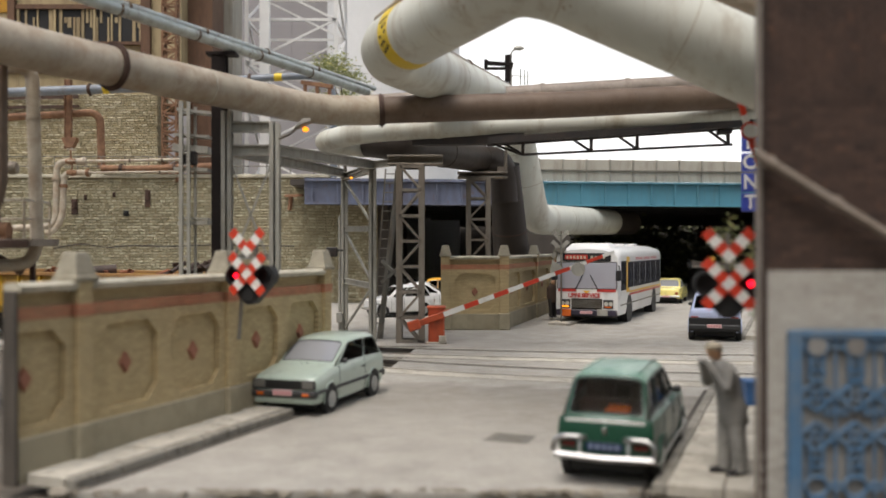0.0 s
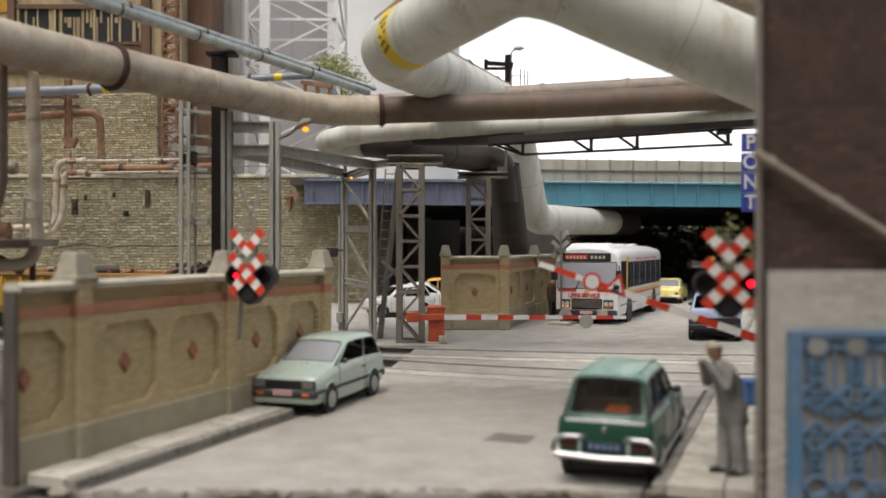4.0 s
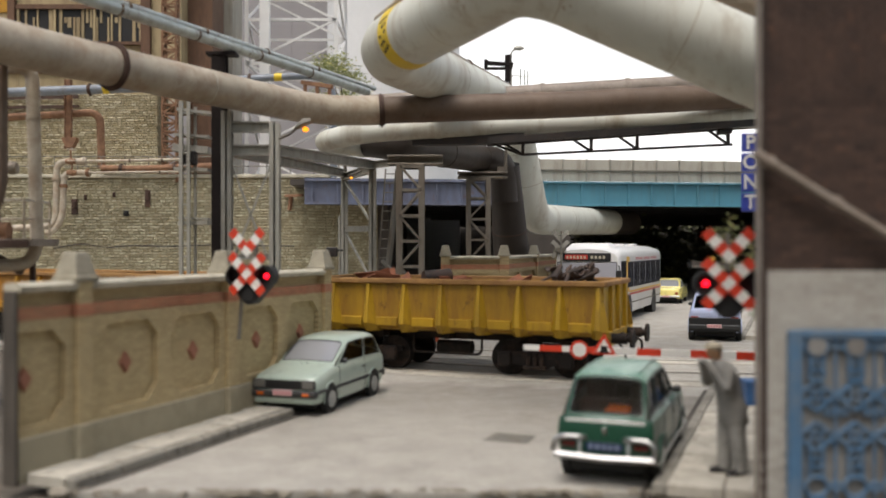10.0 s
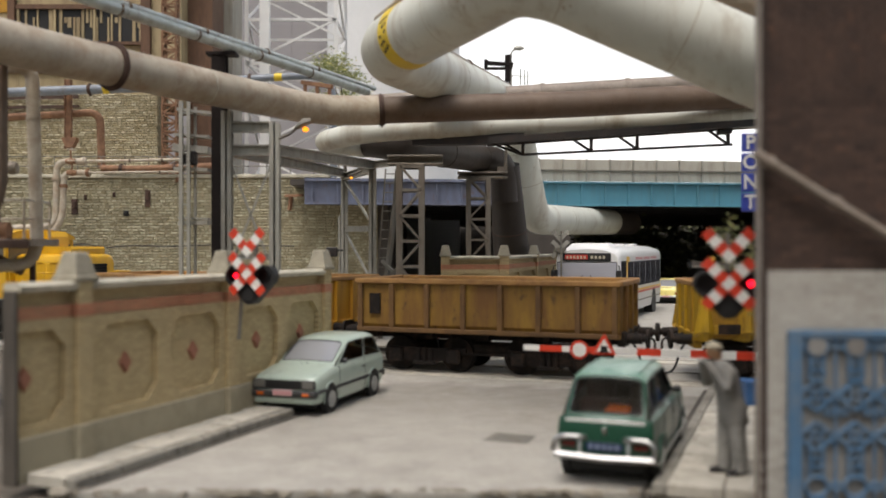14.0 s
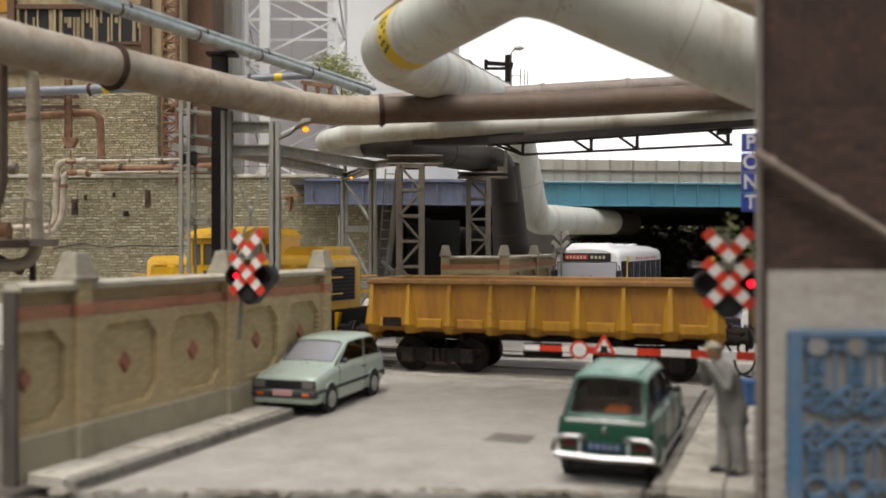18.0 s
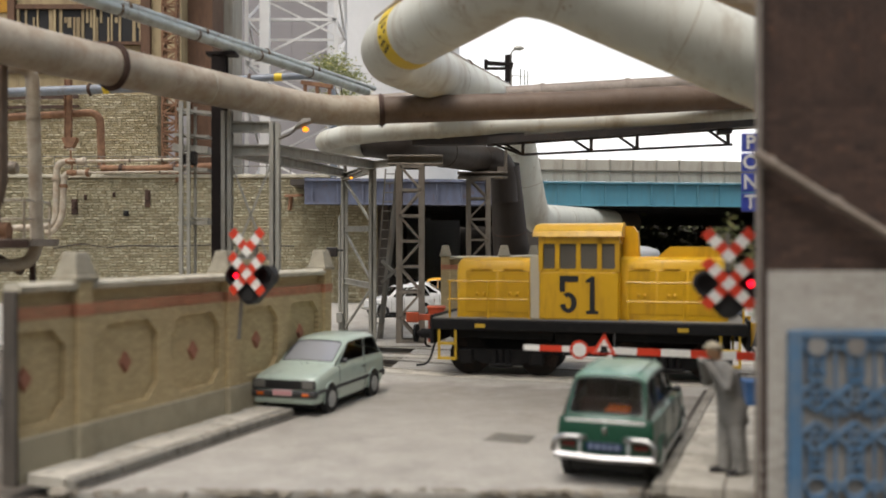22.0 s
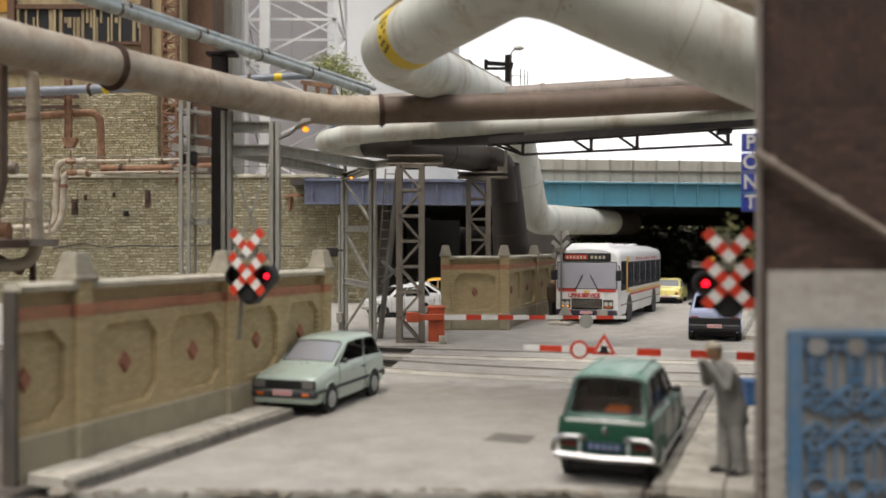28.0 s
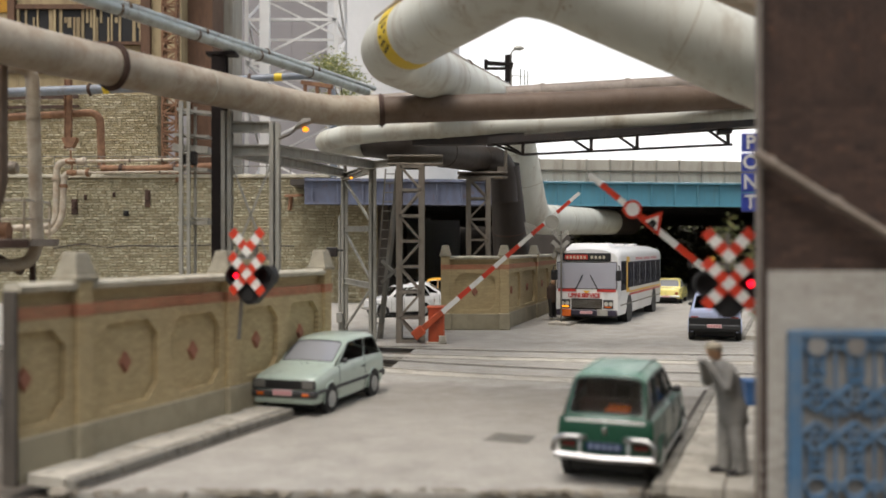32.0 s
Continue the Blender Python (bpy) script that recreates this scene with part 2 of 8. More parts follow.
M["slate_blue"] = paint("slate_blue_girder", (104, 111, 132), 0.55, grain=4, var=0.25, dirt=(84, 80, 86), dirt_amount=0.45, streak=True, speck=(104, 74, 60), speck_amount=0.2)
M["parapet"] = paint("grey_parapet", (176, 172, 160), 0.8, grain=4, var=0.15, dirt=(134, 126, 112), dirt_amount=0.35, streak=True)
M["white_tank"] = paint("white_tank", (232, 232, 231), 0.7, grain=2, var=0.06)
M["white_lattice"] = paint("pale_grey_lattice", (238, 237, 234), 0.6, grain=6, var=0.12)
M["rail"] = paint("rail_steel", (196, 190, 178), 0.38, metal=0.5, grain=9, var=0.15, dirt=(140, 120, 100), dirt_amount=0.2)
M["groove"] = paint("flangeway", (58, 52, 46), 0.95, grain=9, var=0.3)
M["sleeper"] = paint("old_sleeper", (82, 70, 60), 0.9, grain=9, var=0.3)
M["white"] = paint("white_paint", (226, 224, 218), 0.45, grain=8, var=0.08, dirt=(180, 172, 158), dirt_amount=0.12)
M["red"] = paint("red_paint", (206, 62, 36), 0.45, grain=8, var=0.15, dirt=(150, 50, 36), dirt_amount=0.15)
M["orange_red"] = paint("orange_red_casing", (190, 82, 44), 0.5, grain=8, var=0.2, dirt=(120, 60, 40), dirt_amount=0.3)
M["black"] = paint("matt_black", (26, 25, 25), 0.6, grain=8, var=0.2)
M["tyre"] = paint("tyre_rubber", (30, 29, 28), 0.8, grain=12, var=0.2)
M["chrome"] = paint("chrome", (186, 186, 184), 0.3, metal=1.0, grain=8, var=0.06, bump=0)
M["rim"] = paint("wheel_rim", (164, 164, 160), 0.45, metal=0.3, grain=8, var=0.1)
M["rim_pale"] = paint("dull_chrome", (196, 196, 190), 0.4, metal=0.4, grain=8, var=0.08, bump=0)
M["lamp_glass"] = paint("lamp_glass", (196, 192, 180), 0.15, grain=8, var=0.1, coat=0.6)
M["lamp_orange"] = paint("orange_lamp_glass", (214, 104, 34), 0.2, grain=8, var=0.1, coat=0.5)
M["lamp_red"] = paint("red_lamp_glass", (140, 38, 28), 0.2, grain=8, var=0.1, coat=0.5)
M["glass"] = glass("window_glass", (112, 106, 100))
M["glass_clear"] = glass("clear_window_glass", (206, 204, 200))
M["cabin"] = paint("dark_upholstery", (92, 78, 70), 0.9, grain=10, var=0.3)
M["glow_red"] = glow("red_signal_light", (255, 18, 40), 4.5)
M["glow_amber"] = glow("amber_lamp_light", (255, 150, 24), 2.0)
M["sign_blue"] = paint("blue_sign_enamel", (64, 78, 168), 0.4, grain=8, var=0.15, dirt=(60, 64, 110), dirt_amount=0.2)
M["gate_pale"] = paint("dusty_gate_sheet", (132, 130, 126), 0.85, grain=8, var=0.3, dirt=(92, 84, 76), dirt_amount=0.4)
M["blue_bin"] = paint("blue_plastic", (58, 100, 150), 0.5, grain=8, var=0.15)
M["yellow_a"] = paint("dirty_yellow_paint", (178, 140, 22), 0.55, grain=5, var=0.2, dirt=(112, 80, 30), dirt_amount=0.38, streak=True, speck=(96, 64, 32), speck_amount=0.22)
M["yellow_b"] = paint("brownish_ochre_paint", (148, 114, 40), 0.65, grain=5, var=0.32, dirt=(98, 62, 34), dirt_amount=0.62, streak=True, speck=(70, 50, 32), speck_amount=0.3)
M["yellow_c"] = paint("orange_ochre_paint", (188, 138, 34), 0.6, grain=5, var=0.18, dirt=(128, 84, 40), dirt_amount=0.35, streak=True, speck=(110, 72, 38), speck_amount=0.2)
M["yellow_l"] = paint("locomotive_yellow", (208, 160, 18), 0.42, grain=5, var=0.1, dirt=(150, 112, 26), dirt_amount=0.25, streak=True, coat=0.15)
M["rib_brown"] = paint("rust_brown_ribs", (112, 82, 44), 0.75, grain=6, var=0.3, dirt=(74, 52, 34), dirt_amount=0.4)
M["rim_rust"] = paint("rusty_rim", (160, 120, 68), 0.8, grain=7, var=0.3, dirt=(118, 84, 52), dirt_amount=0.45)
M["under_black"] = paint("sooty_black_frame", (20, 19, 19), 0.75, grain=8, var=0.3, spec=0.25, dirt=(40, 35, 31), dirt_amount=0.25)
M["under"] = paint("grimy_underframe", (32, 27, 24), 0.8, grain=8, var=0.35, spec=0.25, dirt=(70, 54, 43), dirt_amount=0.3)
M["scrap_a"] = paint("rusty_scrap", (150, 94, 66), 0.8, grain=6, var=0.35, dirt=(96, 60, 46), dirt_amount=0.4)
M["scrap_b"] = paint("dark_scrap", (58, 48, 42), 0.7, grain=8, var=0.4, dirt=(96, 70, 54), dirt_amount=0.4)
M["black_yellow"] = paint("hazard_yellow", (196, 160, 40), 0.6, grain=8, var=0.2)
M["pane"] = paint("dusty_window", (96, 92, 84), 0.12, grain=6, var=0.25, coat=0.5)
M["cream_door"] = paint("grey_white_door", (190, 182, 160), 0.6, grain=6, var=0.15)
def car_paint(name, rgb, rough=0.35, coat=0.7):
    return paint(name, rgb, rough, grain=6, var=0.06, dirt=tuple(int(c * 0.72) for c in rgb), dirt_amount=0.2, bump=0.0015, coat=coat)


M["car_mint"] = car_paint("pale_green_car_paint", (174, 188, 175))
M["car_green"] = car_paint("dark_green_car_paint", (10, 66, 46), 0.45, 0.3)
# Lighter green carries the sky's reflection on the roof, plus pale streaks.
M["roof_green"] = paint("pale_streaked_green_roof", (72, 120, 100), 0.4, grain=6, var=0.3, dirt=(160, 182, 170), dirt_amount=0.6, coat=0.3)
M["car_blue"] = car_paint("grey_blue_car_paint", (172, 181, 210))
M["car_yellow"] = car_paint("pale_yellow_car_paint", (240, 226, 138))
M["car_white"] = car_paint("white_car_paint", (222, 222, 220))
M["car_orange"] = car_paint("amber_car_paint", (226, 166, 40))
M["bus_white"] = paint("white_bus_paint", (224, 223, 220), 0.4, grain=4, var=0.05, dirt=(176, 168, 156), dirt_amount=0.12, coat=0.3)
M["bus_red"] = paint("red_stripe", (190, 52, 44), 0.45, grain=5, var=0.1)
M["bus_yellow"] = paint("yellow_stripe", (226, 178, 52), 0.45, grain=5, var=0.1)
M["bus_purple"] = paint("dark_bumper", (46, 40, 56), 0.5, grain=5, var=0.15)
M["dark_glass"] = paint("dark_window", (84, 84, 90), 0.08, grain=5, var=0.3, coat=0.6)
# Opaque paint: the pale see-through haze of the glass is in this colour.
M["bus_glass"] = paint("painted_windscreen_haze", (184, 184, 192), 0.1, grain=2, var=0.35, coat=0.6)
M["plate_white"] = paint("number_plate", (214, 176, 176), 0.5, grain=8, var=0.08)
M["plate_blue"] = paint("blue_number_plate", (28, 42, 76), 0.5, grain=8, var=0.1)
M["plate_pale"] = paint("pale_plate_writing", (120, 130, 150), 0.5, grain=8, var=0.1)
M["plate_bar"] = paint("plate_writing_bar", (196, 132, 132), 0.5, grain=8, var=0.1)
M["trim_dark"] = paint("dark_grey_trim", (48, 48, 48), 0.55, grain=8, var=0.15)
M["suit"] = paint("grey_suit", (150, 147, 141), 0.9, grain=10, var=0.25, dirt=(98, 96, 92), dirt_amount=0.3)
M["skin"] = paint("painted_face", (200, 156, 120), 0.7, grain=10, var=0.1)
M["hair"] = paint("grey_hat", (168, 158, 138), 0.9, grain=10, var=0.2)
M["shoe"] = paint("dark_shoes", (40, 36, 34), 0.6, grain=10, var=0.2)
M["coat_brown"] = paint("dark_brown_coat", (74, 58, 48), 0.9, grain=10, var=0.25)
M["coat_olive"] = paint("olive_coat", (92, 80, 62), 0.9, grain=10, var=0.25)
M["bark"] = paint("bark", (92, 80, 66), 0.9, grain=9, var=0.3)


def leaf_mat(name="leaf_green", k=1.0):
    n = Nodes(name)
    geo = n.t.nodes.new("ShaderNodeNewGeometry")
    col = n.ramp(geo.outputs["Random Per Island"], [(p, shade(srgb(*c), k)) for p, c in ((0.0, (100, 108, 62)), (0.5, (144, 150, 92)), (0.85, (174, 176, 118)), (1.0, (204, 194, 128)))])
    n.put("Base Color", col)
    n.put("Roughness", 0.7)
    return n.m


M["leaf"] = leaf_mat()
# Leaf colours at 0.3 strength: the hedge's shade put into its green.
M["leaf_shaded"] = leaf_mat("shaded_leaf_green", 0.3)
# Opaque grey: the glass's pale reflection is put into the colour.
M["painted_haze"] = paint("painted_glass_haze", (140, 141, 144), 0.12, grain=3, var=0.12, coat=0.6)
M["gutter"] = paint("dirty_gutter", (84, 78, 70), 0.95, grain=8, var=0.35, dirt=(56, 52, 46), dirt_amount=0.4)
M["pipe_seam"] = paint("faint_weld_seam", (186, 180, 162), 0.55, grain=6, var=0.2, dirt=(150, 128, 100), dirt_amount=0.3)
M["backdrop_grey"] = paint("uneven_backdrop_grey", (160, 156, 157), 0.9, grain=1.5, var=0.06)
M["lamp_red_dark"] = paint("dark_red_lamp_glass", (88, 28, 24), 0.25, grain=8, var=0.15, coat=0.4)
M["lamp_dim"] = paint("grey_lamp_glass", (104, 102, 98), 0.15, grain=8, var=0.15, coat=0.6)
# ---- geometry helpers ----
def quad_box(bm, x0, x1, y0, y1, z0, z1, b=0.0, m=None):
    """A box, with chamfered edges where b > 0."""
    cx, cy, cz, hx, hy, hz = (x0 + x1) / 2, (y0 + y1) / 2, (z0 + z1) / 2, abs(x1 - x0) / 2, abs(y1 - y0) / 2, abs(z1 - z0) / 2
    b = min(b, hx * 0.9, hy * 0.9, hz * 0.9)

    def vert(x, y, z):
        v = Vector((cx + x, cy + y, cz + z))
        return bm.verts.new(m @ v if m else v)

    S = (-1, 1)
    if b <= 0:
        c = {(i, j, k): vert(i * hx, j * hy, k * hz) for i in S for j in S for k in S}
        for f in (((-1, -1, -1), (-1, 1, -1), (1, 1, -1), (1, -1, -1)), ((-1, -1, 1), (1, -1, 1), (1, 1, 1), (-1, 1, 1)),
                  ((-1, -1, -1), (1, -1, -1), (1, -1, 1), (-1, -1, 1)), ((1, 1, -1), (-1, 1, -1), (-1, 1, 1), (1, 1, 1)),
                  ((-1, 1, -1), (-1, -1, -1), (-1, -1, 1), (-1, 1, 1)), ((1, -1, -1), (1, 1, -1), (1, 1, 1), (1, -1, 1))):
            bm.faces.new([c[q] for q in f])
        return
    c = {}
    for i in S:
        for j in S:
            for k in S:
                c[i, j, k] = (vert(i * hx, j * (hy - b), k * (hz - b)), vert(i * (hx - b), j * hy, k * (hz - b)), vert(i * (hx - b), j * (hy - b), k * hz))
    fs = []
    for i in S:
        fs.append([c[i, j, k][0] for j, k in ((-1, -1), (1, -1), (1, 1), (-1, 1))])
        fs.append([c[j, i, k][1] for j, k in ((-1, -1), (1, -1), (1, 1), (-1, 1))])
        fs.append([c[j, k, i][2] for j, k in ((-1, -1), (1, -1), (1, 1), (-1, 1))])
    for i in S:
        for j in S:
            fs.append([c[i, j, -1][0], c[i, j, 1][0], c[i, j, 1][1], c[i, j, -1][1]])
            fs.append([c[i, -1, j][0], c[i, 1, j][0], c[i, 1, j][2], c[i, -1, j][2]])
            fs.append([c[-1, i, j][1], c[1, i, j][1], c[1, i, j][2], c[-1, i, j][2]])
            for k in S:
                fs.append(list(c[i, j, k]))
    for f in fs:
        bm.faces.new(f)


def frame_of(d):
    d = d.normalized()
    a = d.cross(Vector((0, 0, 1)))
    if a.length < 1e-4:
        a = Vector((1, 0, 0))
    a.normalize()
    return a, a.cross(d).normalized()


def rod(bm, p, q, r, seg=10, r2=None, cap=True):
    """A round bar from p to q."""
    p, q = Vector(p), Vector(q)
    a, c = frame_of(q - p)
    r2 = r if r2 is None else r2
    A = [bm.verts.new(p + (a * math.cos(i * math.tau / seg) + c * math.sin(i * math.tau / seg)) * r) for i in range(seg)]
    B = [bm.verts.new(q + (a * math.cos(i * math.tau / seg) + c * math.sin(i * math.tau / seg)) * r2) for i in range(seg)]
    for i in range(seg):
        bm.faces.new((A[i], A[(i + 1) % seg], B[(i + 1) % seg], B[i]))
    if cap:
        bm.faces.new(A[::-1])
        bm.faces.new(B)


def bar(bm, p, q, w, h=None):
    """A square bar from p to q."""
    p, q = Vector(p), Vector(q)
    h = h or w
    a, c = frame_of(q - p)
    o = [(-1, -1), (1, -1), (1, 1), (-1, 1)]
    A = [bm.verts.new(p + a * (i * w / 2) + c * (j * h / 2)) for i, j in o]
    B = [bm.verts.new(q + a * (i * w / 2) + c * (j * h / 2)) for i, j in o]
    for i in range(4):
        bm.faces.new((A[i], A[(i + 1) % 4], B[(i + 1) % 4], B[i]))
    bm.faces.new(A[::-1])
    bm.faces.new(B)


def bend(points, radius=0.6, n=6):
    """A polyline with its corners rounded."""
    pts = [Vector(p) for p in points]
    out = [pts[0]]
    for a, b, c in zip(pts, pts[1:], pts[2:]):
        r1 = min(radius, (a - b).length * 0.48)
        r2 = min(radius, (c - b).length * 0.48)
        s, e = b + (a - b).normalized() * r1, b + (c - b).normalized() * r2
        for i in range(n + 1):
            t = i / n
            out.append(s * (1 - t) ** 2 + b * 2 * t * (1 - t) + e * t * t)
    out.append(pts[-1])
    return out


def tube(bm, pts, r, seg=14, cap=True):
    """A round tube along a polyline, with mitred rings."""
    pts = [Vector(p) for p in pts]
    rings = []
    a = None
    for i, p in enumerate(pts):
        d = (pts[min(i + 1, len(pts) - 1)] - pts[max(i - 1, 0)]).normalized()
        if a is None:
            a, _ = frame_of(d)
        a = (a - d * a.dot(d)).normalized()
        c = d.cross(a)
        rings.append([bm.verts.new(p + (a * math.cos(k * math.tau / seg) + c * math.sin(k * math.tau / seg)) * r) for k in range(seg)])
    for A, B in zip(rings, rings[1:]):
        for k in range(seg):
            bm.faces.new((A[k], A[(k + 1) % seg], B[(k + 1) % seg], B[k]))
    if cap:
        bm.faces.new(rings[0][::-1])
        bm.faces.new(rings[-1])


def prism(bm, prof, y0, y1, m=None):
    """A profile of (x, z) drawn out along y."""
    def vert(x, y, z):
        v = Vector((x, y, z))
        return bm.verts.new(m @ v if m else v)
    A = [vert(x, y0, z) for x, z in prof]
    B = [vert(x, y1, z) for x, z in prof]
    n = len(prof)
    for i in range(n):
        bm.faces.new((A[i], A[(i + 1) % n], B[(i + 1) % n], B[i]))
    bm.faces.new(A[::-1])
    bm.faces.new(B)


def loft(bm, rings, caps=True, closed=True):
    """Faces between rings of equal length."""
    vr = [[bm.verts.new(Vector(p)) for p in r] for r in rings]
    n = len(vr[0])
    for A, B in zip(vr, vr[1:]):
        for i in range(n if closed else n - 1):
            bm.faces.new((A[i], A[(i + 1) % n], B[(i + 1) % n], B[i]))
    if caps:
        bm.faces.new(vr[0][::-1])
        bm.faces.new(vr[-1])


def ball(bm, c, rx, ry=None, rz=None, seg=12, rings=8):
    ry, rz = ry or rx, rz or rx
    c = Vector(c)
    rows = []
    for i in range(1, rings):
        t = math.pi * i / rings
        rows.append([bm.verts.new(c + Vector((rx * math.sin(t) * math.cos(k * math.tau / seg), ry * math.sin(t) * math.sin(k * math.tau / seg), rz * math.cos(t)))) for k in range(seg)])
    top, bot = bm.verts.new(c + Vector((0, 0, rz))), bm.verts.new(c - Vector((0, 0, rz)))
    for k in range(seg):
        bm.faces.new((top, rows[0][k], rows[0][(k + 1) % seg]))
        bm.faces.new((bot, rows[-1][(k + 1) % seg], rows[-1][k]))
    for A, B in zip(rows, rows[1:]):
        for k in range(seg):
            bm.faces.new((A[k], B[k], B[(k + 1) % seg], A[(k + 1) % seg]))


def mesh_of(name, bm, material, smooth=0):
    """Shrinks a bmesh to the layout's scale. smooth: the angle in degrees under which edges are shaded round."""
    bmesh.ops.recalc_face_normals(bm, faces=bm.faces)
    bm.transform(Matrix.Scale(U, 4))
    me = bpy.data.meshes.new(name)
    bm.to_mesh(me)
    bm.free()
    if smooth:
        me.shade_smooth()
        me.set_sharp_from_angle(angle=radians(smooth))
    for mm in (material if isinstance(material, (list, tuple)) else [material]):
        me.materials.append(mm)
    return me


def part(name, bm, material, parent, label="", smooth=0, m=None):
    ob = new(name, mesh_of(name, bm, material, smooth))
    ob.parent = parent
    if m is not None:
        ob.matrix_basis = m
    if label:
        tagged(ob, label)
    return ob


def thing(name, m, label, category, group="", kind=""):
    """An empty at a thing's base, which parents its parts."""
    e = new(name)
    e.empty_display_size = 0.2 * U
    e.matrix_basis = m
    return tagged(e, label, category, group, kind)


def solid(name, bm, material, m, label="", category="", group="", kind="", smooth=0):
    ob = new(name, mesh_of(name, bm, material, smooth))
    ob.matrix_basis = m
    return tagged(ob, label, category, group, kind)


def B():
    return bmesh.new()


YAW = -21.2           # the street runs 21.2 degrees to the right of the view
SN, CS = math.sin(radians(21.2)), math.cos(radians(21.2))


def street(u, v):
    """A place v metres along the street and u to its right, from the layout's origin."""
    return (u * CS + v * SN, -u * SN + v * CS)


def to_street(x, y):
    return (x * CS - y * SN, x * SN + y * CS)
# ---- ground, road, tracks ----
KR, KL, WALL = -1.57, -8.6, -9.34     # right kerb, left kerb and yard wall, across the street

bm = B()
quad_box(bm, -140, 150, 11.35, 330, -1.2, -0.16)
solid("ground", bm, M["ballast"], at(0, 0), "brown ballast ground under the tracks and yard", "ground", kind="structure")
bm = B()
quad_box(bm, -160, 170, -60, 11.3, -6.2, -6.0)
solid("floor", bm, M["soil"], at(0, 0), "dark floor in front of the layout", "floor", kind="structure")
bm = B()
quad_box(bm, -160, 170, 11.3, 11.345, -6.0, -0.2)
solid("fascia", bm, M["soil"], at(0, 0), "dark brown front board of the layout", "fascia", kind="structure")


def slab(name, pts, z0, z1, material, label, wavy=None):
    """A flat slab over a polygon."""
    b = B()
    loft(b, [[(x, y, z0) for x, y in pts], [(x, y, z1) for x, y in pts]])
    return solid(name, b, material, at(0, 0), label, name.split("_")[0], kind="structure")


rng = random.Random(4)
front = [(x, 11.36 + rng.uniform(-0.03, 0.14)) for x in np.arange(-4.5, 8.0, 0.35)]
slab("road", [street(KL, 300), (9.0, 50.0), (2.75, 33.9), (0.25, 28.4), (-0.84, 27.4), (-1.4, 22.6), (-2.2, 20.4), street(KL - 0.7, 17.3), street(KL - 0.7, 14.4), street(KL, 14.4), street(KL, 9.0)] + front + [(12.0, 11.5), (14.5, 20.0), (15.0, 28.0), street(1.0, 36), street(1.0, 300)],
     -0.18, 0.0, M["road"], "worn grey concrete road with stains over the crossing")
slab("yard", [(-60, 29.1), (-3.0, 28.3), (0.2, 28.15), (0.9, 28.2), (3.4, 34.6), (6.0, 42.0), (9.0, 49.6), (-60, 49.6)], -0.18, -0.006, M["road"], "pale dusty yard surface")

# broken stone edge at the front of the layout
for i in range(44):
    b = B()
    x = -4.9 + i * 0.27 + rng.uniform(-0.06, 0.06)
    w, d, h = rng.uniform(0.08, 0.2), rng.uniform(0.04, 0.08), rng.uniform(0.02, 0.05)
    ball(b, (0, 0, 0), w, d, h, 8, 5)
    for v in b.verts:
        v.co += Vector((rng.uniform(-1, 1), rng.uniform(-1, 1), rng.uniform(-1, 1))) * 0.025
    ob = solid("stone", b, M["rock"], at(x, 11.42 + rng.uniform(-0.05, 0.05), -0.015), "rough grey stone on the layout's front edge", "stone", "edge stones")

# pavements and kerbs, stone by stone
pave_l = thing("pavement_left", at(0, 0), "pale paving slabs with a kerb along the yard wall", "pavement", kind="structure")
pave_r = thing("pavement_right", at(0, 0), "pale paving slabs with a kerb beside the brick house", "pavement", kind="structure")
MR = Matrix.Rotation(radians(YAW), 4, "Z")


def paving(parent, u0, u1, v0, v1, kerb_u, step=0.9, z=0.14):
    n = max(1, round((v1 - v0) / step))
    L = (v1 - v0) / n
    cols = max(1, round((u1 - u0) / 0.75))
    W = (u1 - u0) / cols
    b = B()
    quad_box(b, -W / 2 + 0.008, W / 2 - 0.008, -L / 2 + 0.008, L / 2 - 0.008, -0.16, 0, 0.012)
    me = mesh_of("slab", b, M["paving"])
    b = B()
    quad_box(b, -0.09, 0.09, -L / 2 + 0.006, L / 2 - 0.006, -0.16, 0, 0.03)
    mk = mesh_of("kerb_stone", b, M["kerb"])
    for i in range(n):
        for j in range(cols):
            o = new("slab", me)
            o.parent = parent
            x, y = street(u0 + (j + 0.5) * W, v0 + (i + 0.5) * L)
            o.matrix_basis = at(x, y, z + rng.uniform(-0.008, 0.008), YAW)
        o = new("kerb_stone", mk)
        o.parent = parent
        x, y = street(kerb_u, v0 + (i + 0.5) * L)
        o.matrix_basis = at(x, y, z + rng.uniform(-0.006, 0.006), YAW)


paving(pave_l, WALL + 0.02, KL - 0.09, 9.0, 14.45, KL)
paving(pave_r, KR + 0.09, -0.1, 11.5, 20.3, KR)
pave_r2 = thing("pavement_far", at(0, 0), "pale pavement beyond the tracks", "pavement", kind="structure")
paving(pave_r2, KR + 0.09, 0.9, 31.5, 46.0, KR, 1.3)
pave_l2 = thing("pavement_bend", at(0, 0), "pale pavement along the far yard wall", "pavement", kind="structure")
paving(pave_l2, -9.0, -8.3, 34.6, 46.0, -8.2, 1.3, 0.1)

b = B()
for u0, v0, v1 in ((KL + 0.16, 9.0, 14.6), (KR - 0.16, 11.5, 20.2)):
    c = [street(u0 - 0.07, v0), street(u0 + 0.07, v0), street(u0 + 0.07, v1), street(u0 - 0.07, v1)]
    loft(b, [[(x, y, z) for x, y in c] for z in (-0.1, 0.006)])
solid("gutter", b, M["gutter"], at(0, 0), "dark dirty gutter along the kerbs", "gutter", kind="structure")
